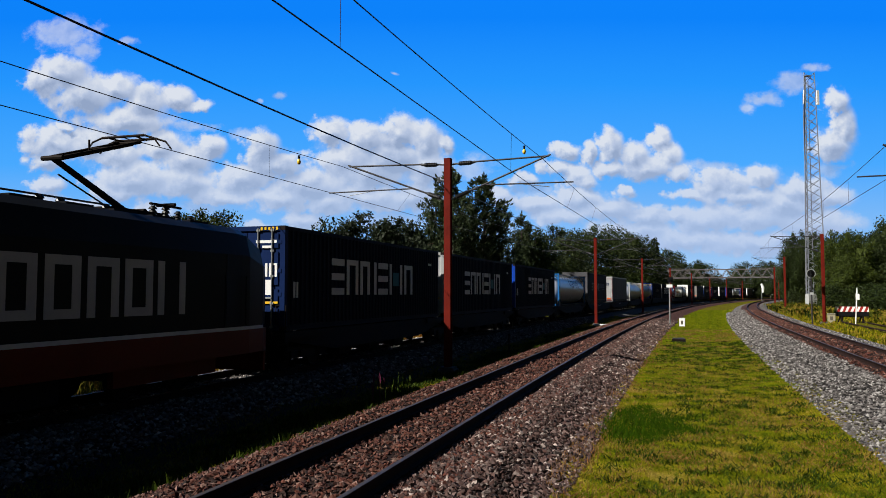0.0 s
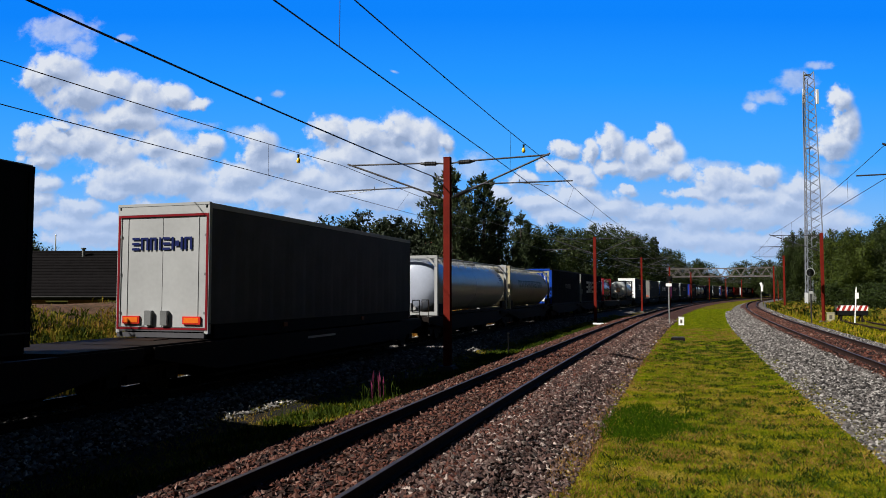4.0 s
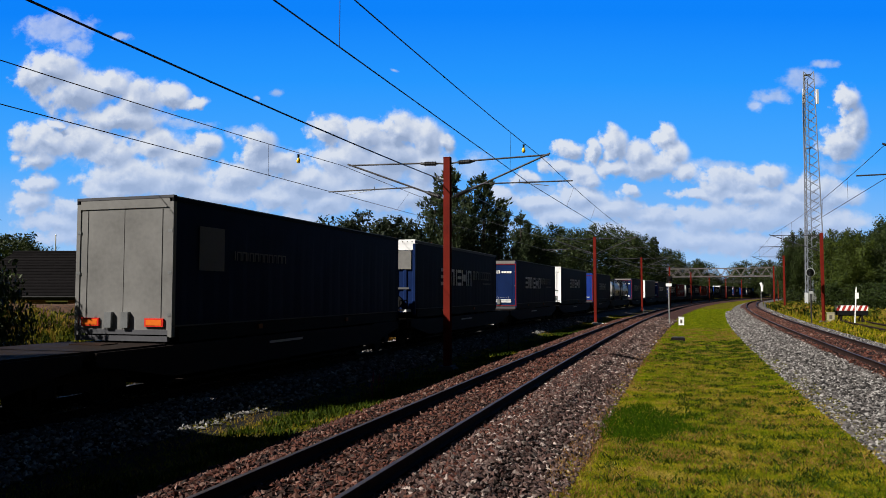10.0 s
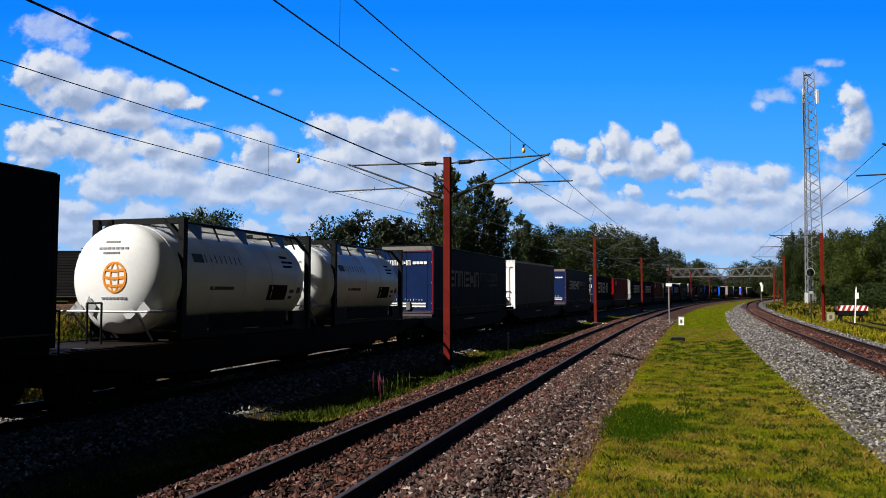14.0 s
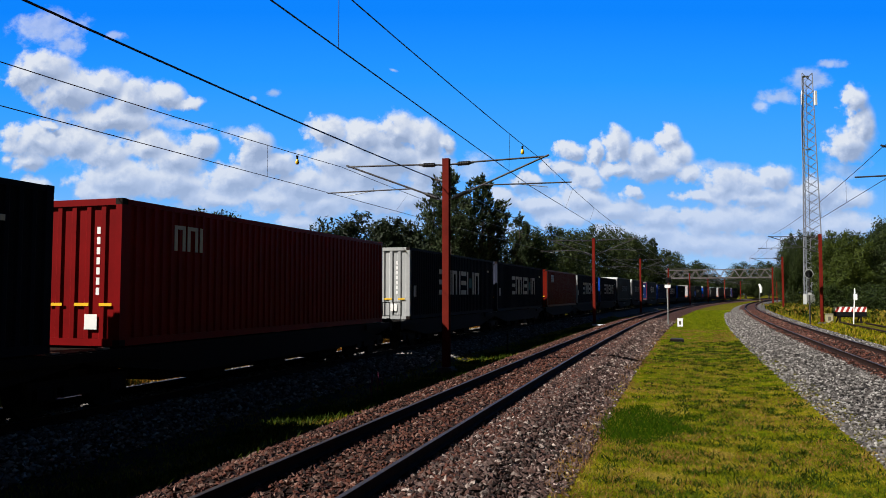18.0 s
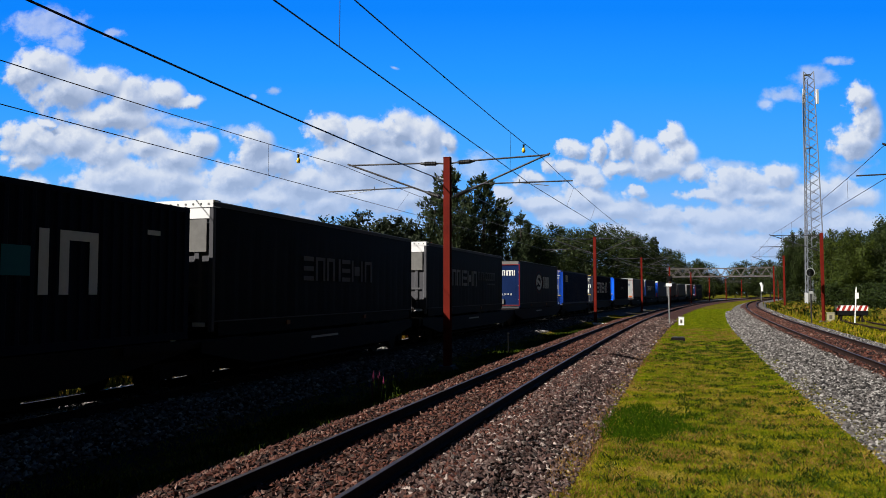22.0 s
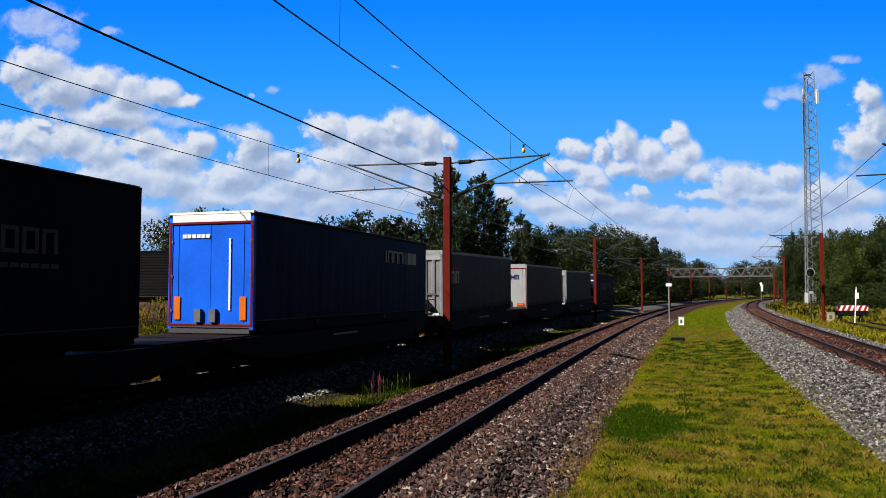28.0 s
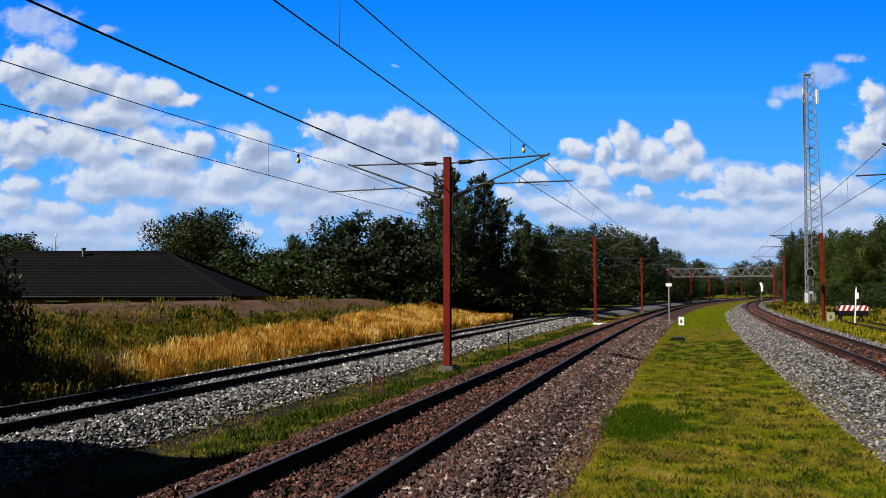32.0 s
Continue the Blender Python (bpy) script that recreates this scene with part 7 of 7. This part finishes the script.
    part("roof_switch", Geo().tube((0.35, 5.8, 4.18), (0.35, 6.9, 4.18), 0.03).tube((0.1, 6.35, 4.2), (0.6, 6.35, 4.2), 0.04).box(-0.3, 0.2, 5.7, 6.6, 3.84, 4.02), M["frame"], t)
    part("roof_cable", Geo().tube((0.45, -2.0, 3.97), (0.45, 4.4, 3.98), 0.02), M["wire"], t)
    PY = 1.0
    # raised single-arm current collector
    panto = part("pantograph_base", Geo().box(-0.6, 0.6, 3.3 + PY, 4.6 + PY, 3.86, 3.95).tube((-0.5, 4.45 + PY, 3.95), (0.5, 4.45 + PY, 3.95), 0.07), M["frame"], t)
    knee = Vector((0, 2.35 + PY, 4.80))
    part("lower_arm", Geo().tube((0, 4.4 + PY, 3.98), knee, 0.075, 0.06).tube((-0.25, 2.35 + PY, 4.80), (0.25, 2.35 + PY, 4.80), 0.05), M["frame"], panto)
    part("upper_arm", Geo().tube((-0.22, 2.35 + PY, 4.80), (-0.30, 4.5 + PY, 5.50), 0.035).tube((0.22, 2.35 + PY, 4.80), (0.30, 4.5 + PY, 5.50), 0.035).tube((0, 3.3 + PY, 5.1), (0, 3.3 + PY, 5.3401), 0.02).tube((-0.26, 3.6 + PY, 5.22), (0.26, 3.6 + PY, 5.22), 0.02), M["frame"], panto)
    part("guide_rod", Geo().tube((0, 3.9 + PY, 4.0), (0.0, 2.5 + PY, 4.5), 0.018).tube((0.1, 2.35 + PY, 4.74), (0.1, 4.5 + PY, 5.44), 0.014), M["frame"], panto)
    for y in (4.3 + PY, 4.7 + PY):
        g = Geo().tube((-0.55, y, 5.60), (0.55, y, 5.60), 0.03)
        for s in (-1, 1):
            g.tube((s * 0.55, y, 5.60), (s * 0.8, y, 5.52), 0.022).tube((s * 0.8, y, 5.52), (s * 0.95, y, 5.34), 0.018)
        part("contact_strip", g, M["frame"], panto)
    part("head_link", Geo().tube((-0.35, 4.3 + PY, 5.58), (-0.30, 4.7 + PY, 5.58), 0.02).tube((0.35, 4.3 + PY, 5.58), (0.30, 4.7 + PY, 5.58), 0.02).tube((-0.3, 4.5 + PY, 5.50), (0.3, 4.5 + PY, 5.50), 0.03), M["frame"], panto)
    for y in (-h + 4.0, h - 4.0):
        bogie(t, y)
        part("bogie_skirt", Geo().box(1.05, 1.2, y - 1.7, y + 1.7, 0.35, 0.75).box(-1.2, -1.05, y - 1.7, y + 1.7, 0.35, 0.75), M["loco_orange"], t)
    part("transformer_case", Geo().box(-1.2, 1.2, -2.4, 2.4, 0.25, 0.75), M["frame"], t)
    return t


# ---------------- make up the train: where each front end stands ----------------
RUN = []


def place(t, front, length, z=0.0, dip=0.0):
    """dip: how much lower its front stands than its middle."""
    RUN.append((t, front + length / 2, z, math.degrees(dip / (length / 2))))
    return t


# side paints carry painted shade, so blue ends stand out as sunlit
NAVY_BOX = "dark navy corrugated container"
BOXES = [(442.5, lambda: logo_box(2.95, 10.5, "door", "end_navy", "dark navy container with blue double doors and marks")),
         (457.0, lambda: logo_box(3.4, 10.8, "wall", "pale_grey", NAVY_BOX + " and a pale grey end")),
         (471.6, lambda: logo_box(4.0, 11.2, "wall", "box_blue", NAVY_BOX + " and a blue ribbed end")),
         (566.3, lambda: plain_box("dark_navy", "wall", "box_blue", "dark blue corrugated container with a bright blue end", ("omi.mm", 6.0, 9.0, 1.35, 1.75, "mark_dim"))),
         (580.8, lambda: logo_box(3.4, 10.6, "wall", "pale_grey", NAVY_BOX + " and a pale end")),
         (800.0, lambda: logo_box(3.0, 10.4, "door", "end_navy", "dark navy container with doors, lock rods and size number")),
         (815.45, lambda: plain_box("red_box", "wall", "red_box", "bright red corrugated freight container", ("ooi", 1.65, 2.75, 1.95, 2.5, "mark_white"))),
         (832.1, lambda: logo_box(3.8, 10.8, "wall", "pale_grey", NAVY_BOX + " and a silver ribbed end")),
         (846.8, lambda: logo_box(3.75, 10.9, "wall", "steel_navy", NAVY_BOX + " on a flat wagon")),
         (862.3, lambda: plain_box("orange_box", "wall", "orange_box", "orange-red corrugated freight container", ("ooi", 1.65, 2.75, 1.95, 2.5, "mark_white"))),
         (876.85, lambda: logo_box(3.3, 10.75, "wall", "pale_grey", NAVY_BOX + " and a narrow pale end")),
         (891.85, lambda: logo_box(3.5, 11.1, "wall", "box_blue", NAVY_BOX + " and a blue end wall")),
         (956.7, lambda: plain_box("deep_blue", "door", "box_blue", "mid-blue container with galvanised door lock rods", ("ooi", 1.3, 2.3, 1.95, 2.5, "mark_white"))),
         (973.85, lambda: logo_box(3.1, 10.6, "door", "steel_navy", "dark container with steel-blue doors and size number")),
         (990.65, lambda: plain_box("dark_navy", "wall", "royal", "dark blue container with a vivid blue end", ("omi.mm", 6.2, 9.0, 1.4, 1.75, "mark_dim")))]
for u, make in BOXES:
    place(make(), u, 13.716, 1.155)



def side_marks(a, key="mark_white"):
    """A long mark and two fainter ones after it, from a metres behind the front end."""
    low = "mark_grey" if key == "mark_white" else "mark_dim"
    return [("x", "somskio", a, a + 5.1, 2.48, 3.24, key), ("x", "moi", a + 5.3, a + 6.6, 2.80, 3.24, low), ("x", "iffffo", a + 6.65, a + 8.9, 2.80, 3.24, "mark_dim"), ("x", "bbbbbbbb", a + 7.2, a + 8.9, 2.56, 2.64, "mark_dim")]


REAR_MARK = [("-y", "somskio", -0.95, 0.22, 3.40, 3.62, "mark_bright"), ("-y", "bbbb", 0.30, 0.98, 3.44, 3.56, "mark_bright"), ("-y", "iiiiiiiiiiiii", -0.85, 0.85, 1.84, 1.92, "mark_bright"),
             ("-y", "b", -1.1, 1.3, 1.68, 1.75, "mark_bright"), ("-y", "b", -1.1, 1.3, 1.56, 1.63, "mark_bright")]
FRONT_MARK = [("-y", "b", -0.75, -0.38, 2.42, 2.62, "mark_bright"), ("-y", "iiiiiiiii", -0.45, 0.6, 2.24, 2.34, "mark_bright")]
MID_MARK = [("x", "somskio", 4.3, 9.7, 2.56, 3.33, "mark_white")]
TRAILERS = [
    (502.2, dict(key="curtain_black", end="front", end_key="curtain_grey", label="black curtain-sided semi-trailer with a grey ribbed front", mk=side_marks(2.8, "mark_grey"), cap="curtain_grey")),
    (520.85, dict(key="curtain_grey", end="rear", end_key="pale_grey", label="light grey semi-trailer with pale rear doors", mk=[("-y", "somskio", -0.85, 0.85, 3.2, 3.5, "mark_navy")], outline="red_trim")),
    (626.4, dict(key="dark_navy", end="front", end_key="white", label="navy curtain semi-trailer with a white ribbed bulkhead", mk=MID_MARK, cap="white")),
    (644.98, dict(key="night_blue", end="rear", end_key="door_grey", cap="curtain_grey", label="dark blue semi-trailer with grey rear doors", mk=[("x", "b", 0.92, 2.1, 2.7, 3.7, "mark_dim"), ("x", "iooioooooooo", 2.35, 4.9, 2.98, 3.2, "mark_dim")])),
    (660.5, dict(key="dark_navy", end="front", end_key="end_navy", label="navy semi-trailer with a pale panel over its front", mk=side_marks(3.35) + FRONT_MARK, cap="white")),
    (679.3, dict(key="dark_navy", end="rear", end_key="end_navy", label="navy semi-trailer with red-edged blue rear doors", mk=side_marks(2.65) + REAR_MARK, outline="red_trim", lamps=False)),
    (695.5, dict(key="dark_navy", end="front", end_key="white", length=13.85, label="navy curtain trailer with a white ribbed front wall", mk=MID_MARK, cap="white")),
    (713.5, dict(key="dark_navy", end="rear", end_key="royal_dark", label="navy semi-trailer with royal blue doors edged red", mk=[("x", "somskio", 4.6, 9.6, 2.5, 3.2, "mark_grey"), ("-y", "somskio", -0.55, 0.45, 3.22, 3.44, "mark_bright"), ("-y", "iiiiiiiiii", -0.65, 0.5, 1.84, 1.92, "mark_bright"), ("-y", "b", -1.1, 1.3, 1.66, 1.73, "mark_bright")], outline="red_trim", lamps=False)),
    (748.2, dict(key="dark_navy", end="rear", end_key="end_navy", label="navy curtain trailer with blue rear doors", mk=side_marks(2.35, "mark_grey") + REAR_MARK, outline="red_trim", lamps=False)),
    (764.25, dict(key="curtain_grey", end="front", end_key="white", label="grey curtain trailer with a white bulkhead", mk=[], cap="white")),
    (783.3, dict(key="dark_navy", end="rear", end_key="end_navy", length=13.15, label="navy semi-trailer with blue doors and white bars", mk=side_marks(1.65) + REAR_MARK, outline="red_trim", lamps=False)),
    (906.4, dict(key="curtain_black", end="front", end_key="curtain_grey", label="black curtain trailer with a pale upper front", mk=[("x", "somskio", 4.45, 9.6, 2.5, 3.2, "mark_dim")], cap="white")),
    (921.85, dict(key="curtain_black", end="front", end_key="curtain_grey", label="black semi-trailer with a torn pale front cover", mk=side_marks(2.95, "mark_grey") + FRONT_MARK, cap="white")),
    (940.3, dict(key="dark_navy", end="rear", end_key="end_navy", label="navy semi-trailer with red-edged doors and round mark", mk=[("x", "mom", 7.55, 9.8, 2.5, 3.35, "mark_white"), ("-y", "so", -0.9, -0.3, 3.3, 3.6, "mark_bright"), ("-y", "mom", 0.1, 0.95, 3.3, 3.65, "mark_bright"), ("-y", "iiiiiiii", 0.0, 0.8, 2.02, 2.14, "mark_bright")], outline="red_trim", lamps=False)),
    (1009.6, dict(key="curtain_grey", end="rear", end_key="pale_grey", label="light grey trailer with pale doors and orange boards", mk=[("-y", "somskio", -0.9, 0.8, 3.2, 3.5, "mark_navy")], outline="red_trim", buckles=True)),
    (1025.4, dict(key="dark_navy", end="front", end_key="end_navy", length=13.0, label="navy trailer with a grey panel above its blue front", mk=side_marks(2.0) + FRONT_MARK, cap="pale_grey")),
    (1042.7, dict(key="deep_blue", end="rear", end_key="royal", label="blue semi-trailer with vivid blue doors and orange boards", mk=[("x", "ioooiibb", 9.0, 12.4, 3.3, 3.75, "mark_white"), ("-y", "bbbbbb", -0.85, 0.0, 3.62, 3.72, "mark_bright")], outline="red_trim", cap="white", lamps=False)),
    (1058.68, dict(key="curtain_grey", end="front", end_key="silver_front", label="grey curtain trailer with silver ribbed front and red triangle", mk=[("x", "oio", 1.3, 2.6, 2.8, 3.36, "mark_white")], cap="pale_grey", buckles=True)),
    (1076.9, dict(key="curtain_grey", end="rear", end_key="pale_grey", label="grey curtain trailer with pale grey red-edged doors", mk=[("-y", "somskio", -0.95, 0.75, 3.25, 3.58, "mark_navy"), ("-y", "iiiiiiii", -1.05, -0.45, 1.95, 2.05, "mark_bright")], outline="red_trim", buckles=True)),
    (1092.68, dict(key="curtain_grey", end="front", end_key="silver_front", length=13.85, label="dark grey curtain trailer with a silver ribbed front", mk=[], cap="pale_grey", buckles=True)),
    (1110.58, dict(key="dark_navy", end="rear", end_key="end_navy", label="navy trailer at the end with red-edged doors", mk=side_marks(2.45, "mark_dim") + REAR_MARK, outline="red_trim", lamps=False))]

paint("royal_dark", (0.0132, 0.0396, 0.2376))
for u, look_of in TRAILERS:
    n = look_of.get("length", 13.6)
    dip = {764.25: 0.06, 1058.68: 0.13, 1076.9: 0.09, 1092.68: 0.13}.get(u, 0.0)
    t = place(trailer(**look_of), u, n, (0.02 if look_of["end"] == "front" else -0.03) - dip * 0.9, dip)
    h = n / 2
    if look_of["label"].endswith("round mark"):
        ring_mark(t, 1.281, -h + 6.1, 2.93, 0.60, 0.98, "mark_white", "pale half ring of a round mark", 25, 205, 0.58)
        ring_mark(t, 1.281, -h + 6.1, 2.93, 0.60, 0.98, "mark_white", "pale half ring of a round mark", 225, 380, 0.58)
        g = Geo().add([(1.281 + o, -h + 6.1 + y, 2.93 + z) for o in (0, 0.006) for y, z in ((-0.62, 0.14), (-0.2, 0.18), (0.60, -0.10), (0.62, -0.18), (0.2, -0.18), (-0.60, 0.06))],
                      [(0, 1, 2, 3, 4, 5), (11, 10, 9, 8, 7, 6)] + [(k, 6 + k, 6 + (k + 1) % 6, (k + 1) % 6) for k in range(6)])
        part("brand_mark", g, M["mark_white"], t, "slanted bar of a round mark")
        ring_mark(t, 1.281, -h + 6.1, 2.93, 1.17, 1.23, "mark_red", "thin dark red ring", flat=0.64)
    if look_of["label"].startswith("grey curtain trailer with silver"):
        for face, x, y0, y1, z0, z1 in (("x", 1.279, -h + 1.25, -h + 2.7, 2.35, 3.6), ("-y", -h + 0.002, -0.65, 0.05, 3.0, 3.75)):
            g = Geo()
            if face == "x":
                g.add([(x, y0, z1), (x, y1, z1), (x, (y0 + y1) / 2, z0), (x - 0.01, y0, z1), (x - 0.01, y1, z1), (x - 0.01, (y0 + y1) / 2, z0)], [(0, 2, 1), (3, 4, 5), (0, 1, 4, 3), (1, 2, 5, 4), (2, 0, 3, 5)])
            else:
                g.add([(y0, x, z1), (y1, x, z1), ((y0 + y1) / 2, x, z0), (y0, x + 0.01, z1), (y1, x + 0.01, z1), ((y0 + y1) / 2, x + 0.01, z0)], [(0, 1, 2), (3, 5, 4), (0, 3, 4, 1), (1, 4, 5, 2), (2, 5, 3, 0)])
            part("triangle_mark", g, M["red_trim"], t, "red triangle mark")
    if look_of["key"] in ("dark_navy", "curtain_black") and look_of["end"] == "front" and look_of["end_key"] != "white" and look_of["cap"] != "curtain_grey":
        part("front_panel", Geo().box(-1.15, 1.1, -h - 0.012, -h + 0.0, 3.1, 3.86), M["door_grey"], t, "grey panel above the front wall")
    if look_of["label"].startswith("blue semi-trailer"):
        part("side_board", plates([(-1.08, -0.9, 1.5, 2.1), (0.88, 1.06, 1.5, 2.1)], -h + 0.0, "-y"), M["orange"], t, "upright orange marker board")
        mark(t, "-y", -h + 0.0, "b", 0.55, 0.62, 1.75, 3.6, "mark_bright")

TANKS = [(487.3, 13.6, dict(frame_key="frame_blue", shell_key="tank_pale", label="long white tank container with a blue end frame", mk=[("io.sooooi", 5.6, 10.4, 1.55, 2.15, "mark_navy")], straps=3, fairing=True)),
         (538.1, 13.3, dict(frame_key="pale_grey", shell_key="tank_pale", label="long white tank container with a white frame", mk=[("iiiiiii", 11.2, 12.6, 1.5, 1.66, "mark_navy")], straps=3, fairing=True)),
         (552.3, 13.0, dict(frame_key="cream", shell_key="cream_white", label="long cream tank container with dark green marks", mk=[("ooi.ooi.oooos.oom", 2.6, 10.2, 1.35, 1.8, "mark_green")], straps=3, fairing=True)),
         (596.25, 6.06, dict(frame_key="red_trim", shell_key="tank_grey", label="short silver tank container in a red frame", mk=[("f.i.s.o", 0.6, 5.0, 1.0, 1.4, "mark_red")], straps=4)),
         (617.0, 6.4, dict(frame_key="black", shell_key="tank_white", label="white tank container in a black frame, orange emblem", mk=[("biiiiiiii", 0.5, 2.6, 1.7, 1.9, "mark_dim")], overhang=0.98, emblem="orange", straps=5)),
         (730.7, 6.06, dict(frame_key="black", shell_key="tank_white", label="white tank container with black frame and grey plates", mk=[("biiiiiiii", 0.5, 2.6, 1.7, 1.9, "mark_dim")], overhang=0.98, emblem="orange", straps=5)),
         (738.42, 6.06, dict(frame_key="black", shell_key="tank_white", label="second white tank container in a black frame", mk=[("biiiiiiii", 0.5, 2.6, 1.7, 1.9, "mark_dim")], overhang=0.98, emblem="orange", straps=5))]
for u, length, look_of in TANKS:
    place(tank(length, **look_of), u, length, 1.155)

place(locomotive(), 441.6 - 18.9, 18.9)

# wagon sections under the loads: where each begins, and what it is
CUTS = [(442.1, "flat"), (456.7, "flat"), (471.6, "flat"), (486.9, "flat"), (501.8, "pocket"), (518.6, "pocket"), (536.4, "flat"), (551.8, "flat"), (565.8, "flat"), (580.5, "flat"),
        (595.4, "flat"), (609.6, "flat"), (624.6, "pocket"), (642.4, "pocket"), (659.2, "pocket"), (677.0, "pocket"), (693.6, "pocket"), (711.2, "pocket"), (728.0 - 1.2, "flat"),
        (746.4, "pocket"), (762.6, "pocket"), (780.4, "pocket"), (798.6, "flat"), (814.4, "flat"), (830.6, "flat"), (846.0, "flat"), (861.0, "flat"), (875.8, "flat"), (890.8, "flat"),
        (905.6, "pocket"), (920.6, "pocket"), (938.2, "pocket"), (955.6, "flat"), (972.0, "flat"), (989.2, "flat"), (1006.6, "pocket"), (1023.8, "pocket"), (1041.0, "pocket"),
        (1057.2, "pocket"), (1074.6, "pocket"), (1091.8, "pocket"), (1108.6, "pocket"), (1125.2, "end")]
for i, ((u, kind), (v, _)) in enumerate(zip(CUTS[:-1], CUTS[1:])):
    first = i % 2 == 0
    label = "dark pocket wagon section with deep side sills" if kind == "pocket" else "dark flat container wagon section with twist locks"
    place(wagon(v - u - (0.06 if first else 0.62), kind, not first, first, label), u + (0.31 if first else 0.0), v - u - (0.06 if first else 0.62))


def motions():
    for t, u, z, tilt in RUN:
        walk(t, [(k * 0.5, track_pose(u - 412.75 - ahead(k * 0.5), Q_MAIN, z) @ pose(0, 0, 0, tilt)) for k in range(65)])
    # the clouds come slowly nearer
    away = Vector((-0.077, 1.0, 0.168)) * 180
    walk(cloud_sky, [(0, Matrix.Translation(away)), (16, Matrix.Translation(away * 0.5)), (32, Matrix.Translation((0, 0, 0)))])


motions()
